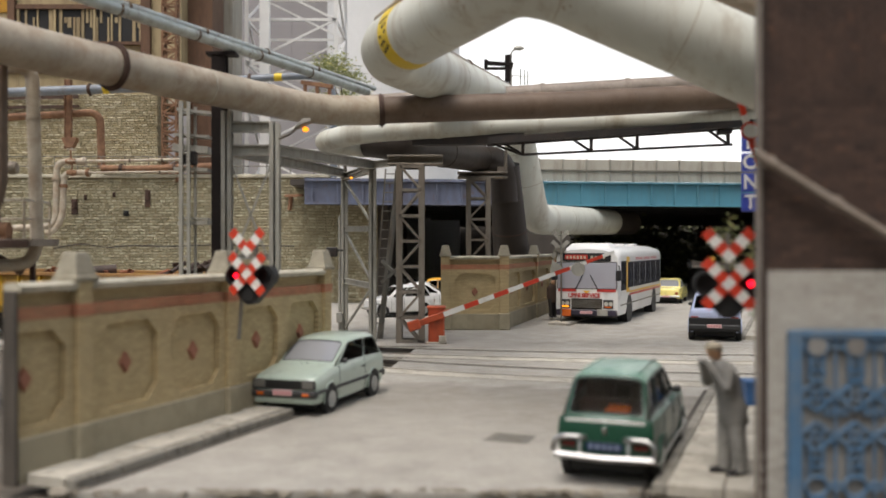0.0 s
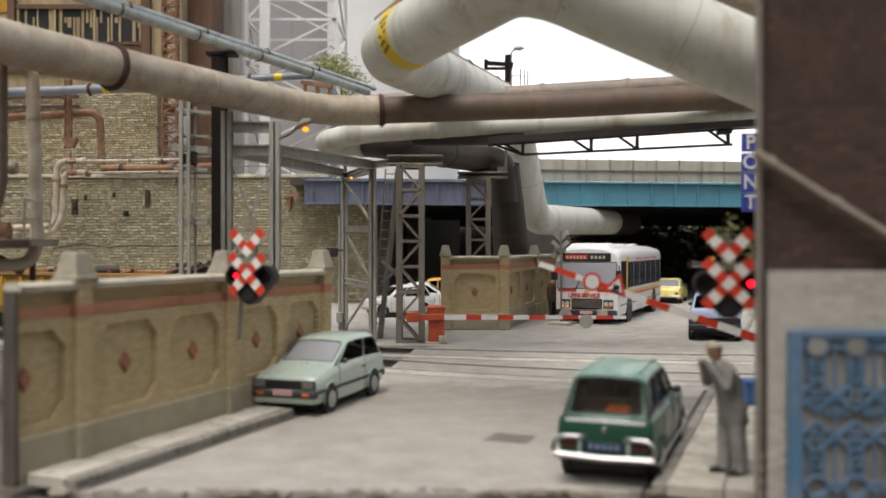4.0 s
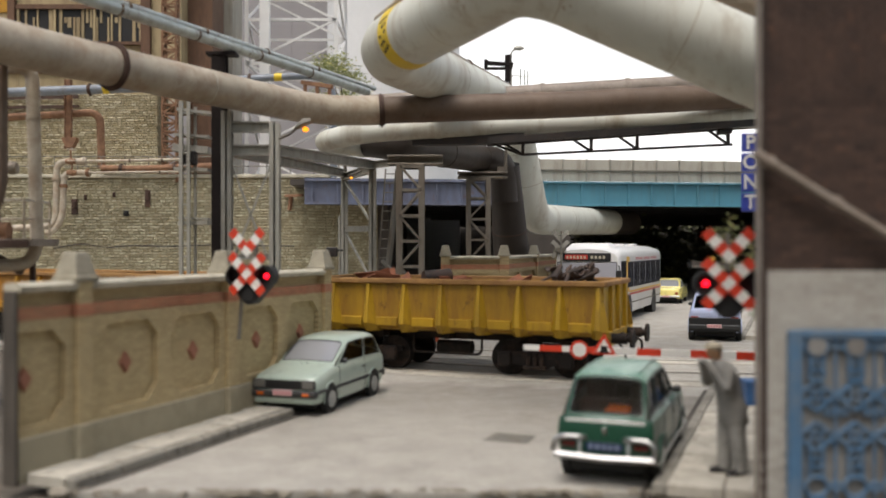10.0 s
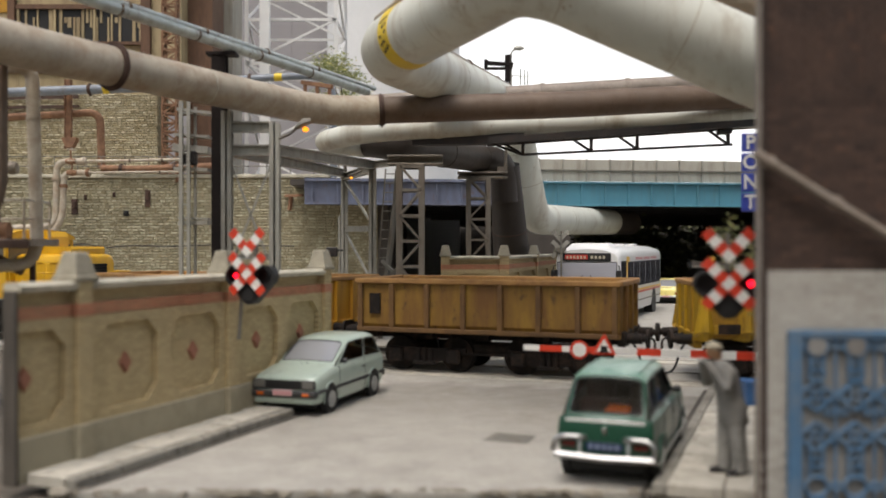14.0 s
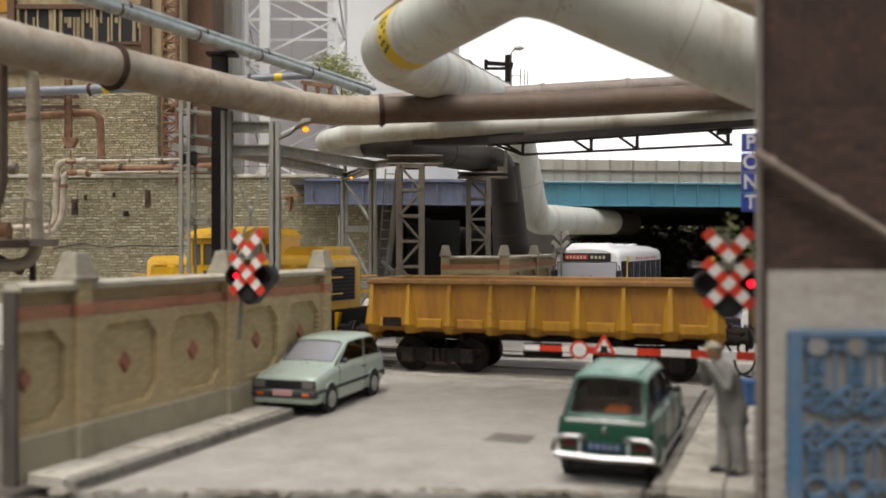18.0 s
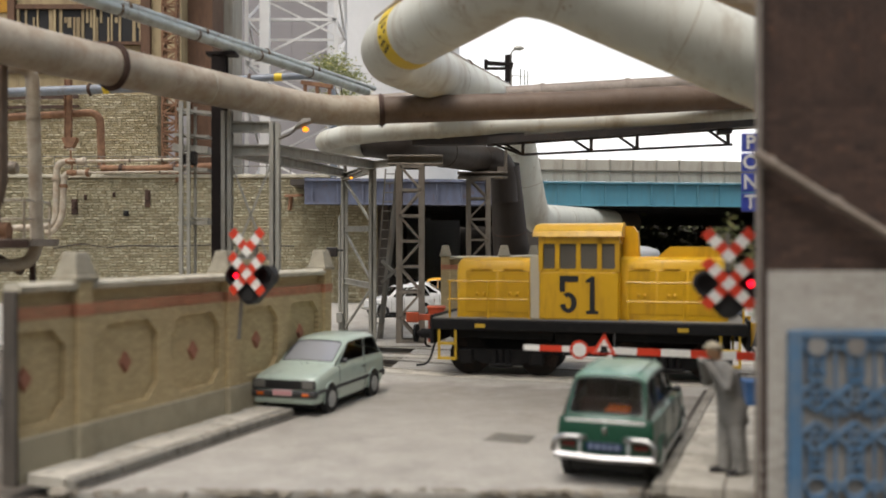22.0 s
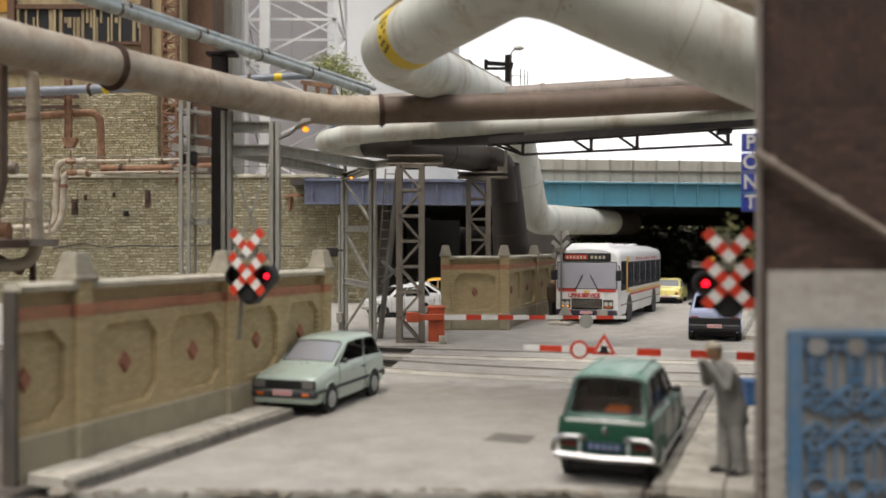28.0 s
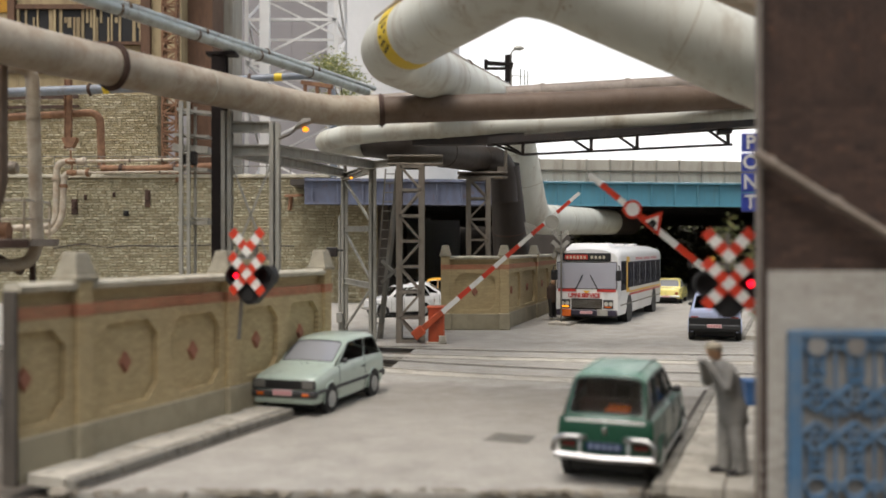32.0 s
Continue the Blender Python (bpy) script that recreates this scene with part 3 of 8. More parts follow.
# patch in the road
b = B()
quad_box(b, -0.36, 0.36, -0.32, 0.32, -0.02, 0.006, 0.004)
quad_box(b, -0.3, 0.3, -0.26, 0.26, 0.0, 0.012, 0.004)
for i in range(5):
    quad_box(b, -0.26, 0.26, -0.22 + i * 0.1, -0.17 + i * 0.1, 0.0, 0.018, 0.003)
solid("manhole_cover", b, M["grey_dark"], at(1.09, 14.6, 0, YAW), "dark grey worn drain cover set in the road", "manhole cover")


# the line of a track: a straight, a curve and a straight
class Line:
    def __init__(self, x, y, deg, R, s_in, deg_out):
        self.R, self.th0, self.s_in, self.th_out = R, radians(deg), s_in, radians(deg_out)
        self.cx, self.cy = x + R * math.sin(self.th0), y + R * math.cos(self.th0)

    def at(self, s, off=0.0):
        th = self.th0 - s / self.R
        extra = 0.0
        if s < self.s_in:
            th, extra = self.th0 - self.s_in / self.R, s - self.s_in
        elif th < self.th_out:
            extra = s - self.R * (self.th0 - self.th_out)
            th = self.th_out
        x = self.cx - self.R * math.sin(th) + extra * math.cos(th) - off * math.sin(th)
        y = self.cy - self.R * math.cos(th) - extra * math.sin(th) - off * math.cos(th)
        return x, y, th


FRONT = Line(2.02, 22.27, 18.74, 21.8, -3.27, 4.0)
REAR = Line(2.35, 25.8, 11.5, 50.0, -14.0, 4.0)


def strip(b, line, s0, s1, off, w, z0, z1, n=60):
    rings = []
    for i in range(n + 1):
        s = s0 + (s1 - s0) * i / n
        a = line.at(s, off - w / 2)
        c = line.at(s, off + w / 2)
        rings.append([(a[0], a[1], z0), (c[0], c[1], z0), (c[0], c[1], z1), (a[0], a[1], z1)])
    loft(b, rings)


for name, line in (("track_front", FRONT), ("track_rear", REAR)):
    tr = thing(name, at(0, 0), "worn steel railway track set flush in the road crossing", "railway track", kind="structure")
    for sgn in (-1, 1):
        b = B()
        strip(b, line, -48, 62, sgn * 0.75, 0.075, -0.14, 0.03)
        part("rail", b, M["rail"], tr, "worn bright rail head")
        b = B()
        strip(b, line, -5.6, 20, sgn * 0.685, 0.055, -0.1, 0.006)
        part("flangeway", b, M["groove"], tr, "dark flangeway beside the rail")
    b = B()
    quad_box(b, -0.12, 0.12, -1.25, 1.25, -0.17, -0.06, 0.02)
    ms = mesh_of("sleeper", b, M["sleeper"])
    for i in range(44):
        s = -31 + i * 0.6
        if s > -4.9:
            break
        x, y, th = line.at(s)
        o = new("sleeper", ms)
        o.parent = tr
        o.matrix_basis = at(x, y, rng.uniform(-0.01, 0.01), -math.degrees(th) + rng.uniform(-1.5, 1.5))
    # pale concrete edging beside the outer rails
    b = B()
    strip(b, line, -4.8, 20, 1.12, 0.62, -0.1, 0.012)
    part("edging", b, M["paving"], tr, "pale concrete edging strip")
    b = B()
    strip(b, line, -4.8, 20, -0.88, 0.1, -0.1, 0.01)
    part("edging", b, M["kerb"], tr, "grey concrete edging strip")

# loose ballast by the tracks
b = B()
for i in range(2600):
    line = FRONT if i % 2 else REAR
    s = rng.uniform(-22, -4.4)
    x, y, th = line.at(s, rng.uniform(-1.9, 1.9))
    r = rng.uniform(0.03, 0.07)
    z = -0.15 + rng.uniform(0, 0.02)
    o = [b.verts.new((x + r * rng.uniform(0.5, 1.2) * math.cos(k * 2.1), y + r * rng.uniform(0.5, 1.2) * math.sin(k * 2.1), z)) for k in range(3)]
    t = b.verts.new((x, y, z + r))
    for k in range(3):
        b.faces.new((o[k], o[(k + 1) % 3], t))
solid("ballast_stones", b, M["ballast"], at(0, 0), "loose brown ballast stones along the tracks", "ballast", kind="stuff")


# ---- yard walls with pillars and panels ----
def wall_bay(parent, L, panels, h, m, cut=None):
    """A bay of wall in the plane y = 0, its face toward -y, from x = 0 to L."""
    def piece(name, bm, material, label=""):
        if cut:
            geo = bm.verts[:] + bm.edges[:] + bm.faces[:]
            r = bmesh.ops.bisect_plane(bm, geom=geo, plane_co=(cut, 0, 0), plane_no=(1, 0, 0), clear_inner=True)
            bmesh.ops.holes_fill(bm, edges=[x for x in bm.edges if x.is_boundary and all(abs(v.co.x - cut) < 1e-4 for v in x.verts)])
        part(name, bm, material, parent, label, m=m)

    b = B()
    quad_box(b, 0, L, 0.1, 0.18, 0.0, h - 0.09)
    piece("infill", b, M["brick_yard"])
    b = B()
    quad_box(b, 0, L, -0.03, 0.2, 0.0, 0.6, 0.025)
    piece("plinth", b, M["plinth"], "grey rendered plinth")
    b = B()
    prism(b, [(-0.05, 0.0), (-0.05, 0.03), (-0.09, 0.05), (-0.09, 0.09), (-0.02, 0.13), (0.2, 0.13), (0.24, 0.08), (0.2, 0.0)], 0, L,
          Matrix(((0, 1, 0, 0), (1, 0, 0, 0), (0, 0, 1, h - 0.11), (0, 0, 0, 1))))
    piece("coping", b, M["coping"], "pale stone coping")
    b = B()
    quad_box(b, 0, L, 0.02, 0.1, h - 0.48, h - 0.3, 0.004)
    piece("brick_band", b, M["band"], "faded red brick band")
    # a face layer with eight-sided openings over the recessed infill
    n = panels
    w = L / n
    c = 0.24
    for i in range(n):
        b = B()
        x0, x1, z0, z1 = i * w, (i + 1) * w, 0.6, h - 0.48
        a0, a1, c0, c1 = x0 + 0.16, x1 - 0.16, z0 + 0.13, z1 - 0.15
        octo = [(a0 + c, c0), (a1 - c, c0), (a1, c0 + c), (a1, c1 - c), (a1 - c, c1), (a0 + c, c1), (a0, c1 - c), (a0, c0 + c)]
        outer = [(a0 + c, z0), (a1 - c, z0), (x1, c0 + c), (x1, c1 - c), (a1 - c, z1), (a0 + c, z1), (x0, c1 - c), (x0, c0 + c)]
        corner = {1: (x1, z0), 3: (x1, z1), 5: (x0, z1), 7: (x0, z0)}

        def V(p, y):
            return b.verts.new((p[0], y, p[1]))
        I0, I1, O0 = [V(p, 0.0) for p in octo], [V(p, 0.11) for p in octo], [V(p, 0.0) for p in outer]
        for k in range(8):
            j = (k + 1) % 8
            b.faces.new((I0[k], I0[j], I1[j], I1[k]))
            if k in corner:
                b.faces.new((O0[k], V(corner[k], 0.0), O0[j], I0[j], I0[k]))
            else:
                b.faces.new((O0[k], O0[j], I0[j], I0[k]))
        piece("panel_frame", b, M["brick_yard"])
        b = B()
        cx, cz = (a0 + a1) / 2, (c0 + c1) / 2
        loft(b, [[(cx, 0.1, cz - 0.17), (cx + 0.13, 0.1, cz), (cx, 0.1, cz + 0.17), (cx - 0.13, 0.1, cz)],
                 [(cx, 0.04, cz - 0.14), (cx + 0.1, 0.04, cz), (cx, 0.04, cz + 0.14), (cx - 0.1, 0.04, cz)]])
        piece("tile", b, M["diamond"], "terracotta diamond tile")


def pillar(parent, x, h=2.6, w=0.34, over=0.06):
    p = B()
    quad_box(p, x - w / 2, x + w / 2, -0.07, 0.28, 0.6, h + 0.02, 0.015)
    part("pillar", p, M["brick_yard"], parent)
    p = B()
    quad_box(p, x - w / 2 - 0.05, x + w / 2 + 0.05, -0.12, 0.33, 0.0, 0.62, 0.03)
    part("pillar_base", p, M["plinth"], parent, "grey rendered pillar base")
    p = B()
    quad_box(p, x - w / 2 - 0.01, x + w / 2 + 0.01, -0.08, 0.31, h - 0.48, h - 0.3, 0.004)
    part("brick_band", p, M["band"], parent, "faded red brick band")
    p = B()
    y = 0.115

    def square(half, z):
        return [(x - half, y - half, z), (x + half, y - half, z), (x + half, y + half, z), (x - half, y + half, z)]
    a = w / 2 + over
    loft(p, [square(a - 0.02, h), square(a, h + 0.02), square(a, h + 0.075), square(a - 0.025, h + 0.09), square(a * 0.56, h + 0.4), square(a * 0.46, h + 0.42)])
    part("pillar_cap", p, M["cap_stone"], parent, "grey stone pyramid cap")


def yard_wall(name, x, y, rz, bays, label, ends=(True, True), h=2.6, cut=None, w=0.34, over=0.06):
    """bays: (length, panels) one after another, with pillars between."""
    e = thing(name, at(x, y, 0.0, rz), label, "wall", kind="structure")
    pos = 0.0
    if ends[0]:
        pillar(e, 0.0, h, w, over)
    for i, (L, n) in enumerate(bays):
        start = pos + (w / 2 if i or ends[0] else 0.0)
        wall_bay(e, pos + L - w / 2 - start, n, h, at(start, 0), cut if i == 0 else None)
        pos += L
        if i < len(bays) - 1 or ends[1]:
            pillar(e, pos, h, w, over)
    return e


yard_wall("wall_yard", *street(WALL, 8.25), 90 + YAW, [(1.78, 1), (3.59, 2), (3.51, 2)], "yellow brick yard wall with pillars, red band and panels", ends=(False, True), cut=0.63, w=0.29, over=0.075)
wy = bpy.data.objects["wall_yard"]
# Dark cover added over the end face; its brown carries the shade there.
b = B()
quad_box(b, 0.57, 0.625, -0.04, 0.19, 0.0, 2.52, 0.01)
part("end_board", b, M["end_shade"], wy, "dark cover added over the wall's end face for its shade")
yard_wall("wall_yard_far", 0.09, 33.5, 0, [(2.18, 1)], "yellow brick yard wall facing the tracks", h=2.72)
yard_wall("wall_yard_bend", 2.27, 33.5, 90 - 17, [(6.2, 2), (6.2, 2)], "yellow brick yard wall turning along the street", ends=(False, True), h=2.72)

# ---- coursed stone faces ----
def stone_face(name, parent, x0, x1, z0, z1, y, w, h, material, label):
    """Rough stones in uneven courses on a wall's face, each standing out by its own amount."""
    r = random.Random(name + str(x0))
    b = B()
    z = z0
    while z < z1 - h * 0.6:
        hh = h * r.uniform(0.93, 1.07)
        x = x0 + r.uniform(-w, 0)
        while x < x1:
            ww = w * r.choice((0.5, 0.7, 0.9, 1.0, 1.2, 1.4)) * r.uniform(0.9, 1.1)
            xa, xc = max(x, x0) + 0.008, min(x + ww, x1) - 0.008
            if xc - xa > 0.06:
                d = r.uniform(0.035, 0.07)
                e1, e2, e3, e4 = (r.uniform(0.0, 0.022) for _ in range(4))
                zt = min(z + hh, z1) - 0.006
                back = [(xa, z + 0.004), (xc, z + 0.004), (xc, zt), (xa, zt)]
                front = [(xa + 0.02 + e1, z + 0.035 + e2), (xc - 0.02 - e2, z + 0.035 + e3), (xc - 0.02 - e3, zt - 0.015 - e4), (xa + 0.02 + e4, zt - 0.015 - e1)]
                tilt = r.uniform(-0.012, 0.012)
                vb = [b.verts.new((p, y + 0.02, q)) for p, q in back]
                vf = [b.verts.new((p, y - d + (tilt if k > 1 else -tilt), q)) for k, (p, q) in enumerate(front)]
                b.faces.new(vf)
                for k in range(4):
                    b.faces.new((vb[k], vb[(k + 1) % 4], vf[(k + 1) % 4], vf[k]))
            x += ww
        z += hh
    o = part(name, b, material, parent, label)
    o["kind"] = "stuff"


# ---- retaining walls, bridge, buildings behind ----
def block(name, x0, x1, y0, y1, z0, z1, material, label, cat, b_=0.0):
    b = B()
    quad_box(b, x0, x1, y0, y1, z0, z1, b_)
    return solid(name, b, material, at(0, 0), label, cat, kind="structure")


wr = block("wall_retaining", -60, -5.9, 49.7, 52.6, -0.3, 6.85, M["brick_ochre"], "tall ochre stone retaining wall with rusty stains", "wall")
block("wall_coping", -60, -6.2, 49.55, 53.0, 6.85, 7.05, M["coping"], "pale concrete coping on the retaining wall", "coping", 0.04)
stone_face("wall_stones", wr, -27.0, -5.92, -0.2, 6.84, 49.7, 0.36, 0.16, M["stone_a"], "rough ochre stones in courses")
wu = block("wall_upper", -60, -17.0, 54.0, 56.0, 6.0, 12.2, M["brick_ochre_far"], "ochre stone wall above the retaining wall", "wall")
stone_face("wall_stones", wu, -31.0, -17.02, 6.7, 12.18, 54.0, 0.34, 0.15, M["stone_b"], "pale ochre stones in courses")
wi = block("wall_inner", -5.9, -3.6, 49.7, 52.6, -0.3, 6.25, M["brick_ochre"], "ochre stone wall running on under the bridge", "wall")
stone_face("wall_stones", wi, -5.92, -3.6, -0.2, 6.2, 49.7, 0.36, 0.16, M["stone_a"], "rough ochre stones in courses")
block("wall_abutment", -3.6, -3.0, 49.9, 75, -0.3, 6.6, M["bridge_shade"], "abutment under the bridge, its shade painted dark", "wall")
block("terrace", -60, -6.0, 53.05, 75, -0.3, 6.8, M["soil"], "raised dark ground behind the retaining wall", "terrace")

bridge = thing("bridge", at(0, 0), "steel girder road bridge with turquoise and slate blue sides", "bridge", kind="structure")
GX0, GX1 = -7.2, 40.0


def girder_y(x):
    return 47.0 + (x + 7.2) * 0.13


GM = Matrix.Rotation(math.atan(0.13), 4, "Z")
e = bridge
b = B()
quad_box(b, 0, 10.4, 0, 0.12, 5.35, 6.65)
part("girder", b, M["slate_blue"], e, "slate blue riveted girder", m=at(GX0, girder_y(GX0), 0, math.degrees(math.atan(0.13))))
b = B()
quad_box(b, 0, 38.0, 0, 0.12, 5.3, 6.55)
part("girder", b, M["turquoise"], e, "turquoise girder", m=at(3.2, girder_y(3.2), 0, math.degrees(math.atan(0.13))))
for x0, L, mt in ((GX0, 10.4, "slate_blue"), (3.2, 38, "turquoise")):
    for z, w in ((5.3, 0.35), (6.52, 0.3)):
        b = B()
        quad_box(b, 0, L, -w / 2, w / 2, z - 0.04, z + 0.05, 0.01)
        part("flange", b, M[mt], e, m=at(x0, girder_y(x0) - 0.06, 0, math.degrees(math.atan(0.13))))
    b = B()
    quad_box(b, -0.04, 0.04, -0.13, 0.0, 5.36, 6.5)
    ms = mesh_of("stiffener", b, M[mt])
    for i in range(int(L / 1.3)):
        o = new("stiffener", ms)
        o.parent = e
        xx = x0 + (i + 0.3) * 1.3
        o.matrix_basis = at(xx, girder_y(xx), 0, math.degrees(math.atan(0.13)))
b = B()
quad_box(b, -0.62, 0.62, 0.1, 0.22, 6.62, 7.8, 0.02)
mp = mesh_of("parapet_panel", b, M["parapet"])
b = B()
quad_box(b, -0.04, 0.04, 0.02, 0.24, 6.55, 7.84, 0.01)
mq = mesh_of("parapet_post", b, M["grey_steel"])
for i in range(30):
    xx = 3.9 + i * 1.3
    for me, nm, dx in ((mp, "parapet_panel", 0.65), (mq, "parapet_post", 0)):
        o = new(nm, me)
        o.parent = e
        o.matrix_basis = at(xx + dx, girder_y(xx + dx), 0, math.degrees(math.atan(0.13)))
b = B()
quad_box(b, 0, 38, 0.0, 0.12, 7.16, 7.24, 0.01)
part("parapet_rail", b, M["grey_dark"], e, m=at(3.2, girder_y(3.2), 0, math.degrees(math.atan(0.13))))
# Deck reaches far back so that the space below stays shaded.
b = B()
loft(b, [[(-8, 47.3, z), (60, 56.1, z), (60, 134.5, z), (13, 134.5, z), (13, 149.6, z), (-8, 149.6, z)] for z in (6.3, 6.62)])
part("deck", b, M["bridge_shade"], e, "deep bridge deck with the shade of its underside painted dark")
for k in range(11):
    b = B()
    quad_box(b, -8, 60, 50.5 + k * 6, 50.8 + k * 6, 5.6, 6.3)
    part("cross_beam", b, M["black_steel"], e, m=None)
# Added walls close the space below; their dark colour stands for shade.
block("wall_tunnel_end", -10, 85, 150, 151, -0.3, 9.5, M["bridge_shade"], "added closing wall far under the bridge, painted dark as shade", "wall")
block("wall_tunnel_side", 33, 34, 58, 90, -0.3, 6.4, M["bridge_shade"], "added side wall under the bridge, painted dark as shade", "wall")
block("wall_tunnel_left", -5.0, -4.5, 75, 188, -0.3, 6.4, M["bridge_shade"], "added inner wall under the bridge, painted dark as shade", "wall")

# white sheet of sky behind the layout
b = B()
loft(b, [[(210 * math.sin(a), 210 * math.cos(a), -1), (210 * math.sin(a), 210 * math.cos(a), 120)] for a in [radians(-80 + 5 * i) for i in range(33)]], caps=False, closed=False)
nb = Nodes("backdrop_sheet")
nb.put("Base Color", srgb(235, 235, 233))
nb.put("Roughness", 0.9)
nb.put("Emission Color", srgb(240, 242, 245))
nb.put("Emission Strength", 0.75)
solid("backdrop", b, nb.m, at(0, 0), "plain white sky sheet behind the layout", "backdrop", kind="structure", smooth=30)

# brick house close to the camera
b = B()
fp = [(3.34, 9.56), (8.6, 9.56), (8.6, 13.4), (4.86, 13.4)]
loft(b, [[(x, y, -0.25) for x, y in fp], [(x, y, 9.5) for x, y in fp]])
solid("house_wall", b, M["mortar_dark"], at(0, 0), "brown brick gable wall of a house, whitewashed below", "house wall", kind="structure")
# ---- pipes over the street ----
def pipeline(name, pts, r, material, label, bend_r=1.2, rings=(), ring_mat="flange", seg=20, n=7, ring_w=0.09, ring_h=0.05):
    """A pipe along a line of points, with flange rings at (segment, share) along it."""
    e = thing(name, at(0, 0), label, "pipe")
    b = B()
    tube(b, bend(pts, bend_r, n), r, seg)
    part("pipe", b, M[material], e, smooth=40)
    for k, t in rings:
        p, q = Vector(pts[k]), Vector(pts[k + 1])
        c, d = p.lerp(q, t), (q - p).normalized()
        b = B()
        rod(b, c - d * ring_w, c + d * ring_w, r + ring_h, seg)
        rod(b, c - d * ring_w * 0.3, c + d * ring_w * 0.3, r + ring_h * 1.9, seg)
        part("flange", b, M[ring_mat], e, smooth=40)
    return e


main = pipeline("gas_main", [(11.48, 56, 4.54), (4.22, 42, 4.36), (3.3, 40.6, 8.45), (2.58, 33.4, 8.15), (-1.42, 21.5, 7.73), (1.48, 16, 8.04), (5.16, 16, 6.46), (11.0, 16, 4.0), (11.0, 16, 0.0)],
                0.72, "pipe_white", "huge white-grey gas main looping over the street", 0.95, seg=44, n=4)
for k, t in ((0, 0.45), (0, 0.75), (0, 0.9), (1, 0.4), (1, 0.75), (3, 0.3), (3, 0.62), (4, 0.55), (5, 0.2), (5, 0.75)):
    pts = [(11.48, 56, 4.54), (4.22, 42, 4.36), (3.3, 40.6, 8.45), (2.58, 33.4, 8.15), (-1.42, 21.5, 7.73), (1.48, 16, 8.04), (5.16, 16, 6.46)]
    p, q = Vector(pts[k]), Vector(pts[k + 1])
    c, d = p.lerp(q, t), (q - p).normalized()
    b = B()
    rod(b, c - d * 0.014, c + d * 0.014, 0.7225, 44)
    part("weld_seam", b, M["pipe_seam"], main, "rust-tinted weld seam", smooth=40)
p, q = Vector((-1.42, 21.5, 7.73)), Vector((1.48, 16, 8.04))
d = (q - p).normalized()
c = p + d * 1.55
b = B()
rod(b, c - d * 0.24, c + d * 0.24, 0.732, 48)
part("marking_band", b, M["yellow_band"], main, "yellow marking band with worn writing", smooth=40)
# the worn writing, as plain bars on the side toward the street
a = d.cross(Vector((0, 0, 1))).normalized()
up = a.cross(d)
for row, (o, ln) in enumerate(((-0.1, 0.1), (0.02, 0.13), (0.13, 0.09))):
    for k in range(5):
        if (k + row) % 4 == 3:
            continue
        ang = radians(-35 + k * 13 + row * 3)
        nrm = a * math.cos(ang) + up * math.sin(ang)
        tan = -a * math.sin(ang) + up * math.cos(ang)
        b = B()
        o1 = c + d * o + nrm * 0.732
        quad_box(b, -ln / 2, ln / 2, -0.035, 0.035, 0.0, 0.006, m=Matrix(((d.x, tan.x, nrm.x, o1.x), (d.y, tan.y, nrm.y, o1.y), (d.z, tan.z, nrm.z, o1.z), (0, 0, 0, 1))))
        part("marking", b, M["mark_dark"], main, "dark worn writing bar")

cream = pipeline("cream_pipe", [(-9.19, 13.2, 6.86), (-7.84, 16, 6.71), (-3.36, 24, 6.7), (-1.78, 24.6, 6.79)], 0.4, "pipe_cream", "weathered cream-grey pipe with rusty joints descending over the yard", 1.6,
                 rings=((1, 0.27),), seg=28, ring_w=0.06)
brown = pipeline("brown_pipe", [(-1.78, 24.6, 6.79), (3.4, 25.2, 7.04), (8.87, 26, 7.44), (17.14, 27, 7.93)], 0.37, "pipe_rust", "brown rust-streaked pipe crossing above the street", 0.8, rings=((0, 0.02),), seg=28, ring_w=0.07)
for t in (0.35, 0.7):
    p, q = Vector((-7.84, 16, 6.71)), Vector((-3.36, 24, 6.7))
    cc, dd = p.lerp(q, t + 0.2), (q - p).normalized()
    b = B()
    rod(b, cc - dd * 0.02, cc + dd * 0.02, 0.406, 28)
    part("weld_seam", b, M["pipe_seam"], cream, "faint weld seam", smooth=40)
pipeline("back_pipe", [(-2.7, 30, 7.79), (2.74, 30, 8.12), (8.36, 30, 8.46), (17.46, 30.5, 8.93)], 0.32, "pipe_grey", "grey-brown pipe behind the brown pipe", 0.8, rings=((0, 0.55), (1, 0.1), (1, 0.6)), ring_mat="pipe_grey", ring_h=0.02)
pipeline("white_pipe", [(-0.49, 33, 6.56), (-2.88, 32, 6.58), (-3.98, 28.4, 6.37), (-2.21, 27.4, 6.59), (1.96, 27, 6.71), (9.17, 26.4, 6.89), (15.11, 26.4, 7.16)], 0.325, "pipe_white", "white-grey pipe on a black truss across the street", 1.1, seg=22, n=8,
         rings=((3, 0.5),), ring_mat="pipe_white", ring_h=0.015)
pipeline("silver_pipe", [(-7.16, 17, 7.91), (-2.38, 28.4, 7.95)], 0.13, "pipe_silver", "silver pipe rising along the yard", rings=((0, 0.12), (0, 0.32), (0, 0.52), (0, 0.72)), ring_mat="pipe_rust", ring_h=0.01, ring_w=0.03)
pipeline("silver_pipe", [(-7.05, 17.2, 8.02), (-2.2, 28.8, 8.12)], 0.08, "pipe_silver", "thin silver pipe rising along the yard", rings=((0, 0.12), (0, 0.32), (0, 0.52), (0, 0.72)), ring_mat="pipe_rust", ring_h=0.015, ring_w=0.04)
pipeline("thin_pipe", [(2.5, 34.6, 9.2), (-0.35, 25, 8.7)], 0.12, "pipe_grey", "thin grey pipe beside the gas main", rings=((0, 0.2), (0, 0.6)), ring_mat="pipe_rust", ring_h=0.02)
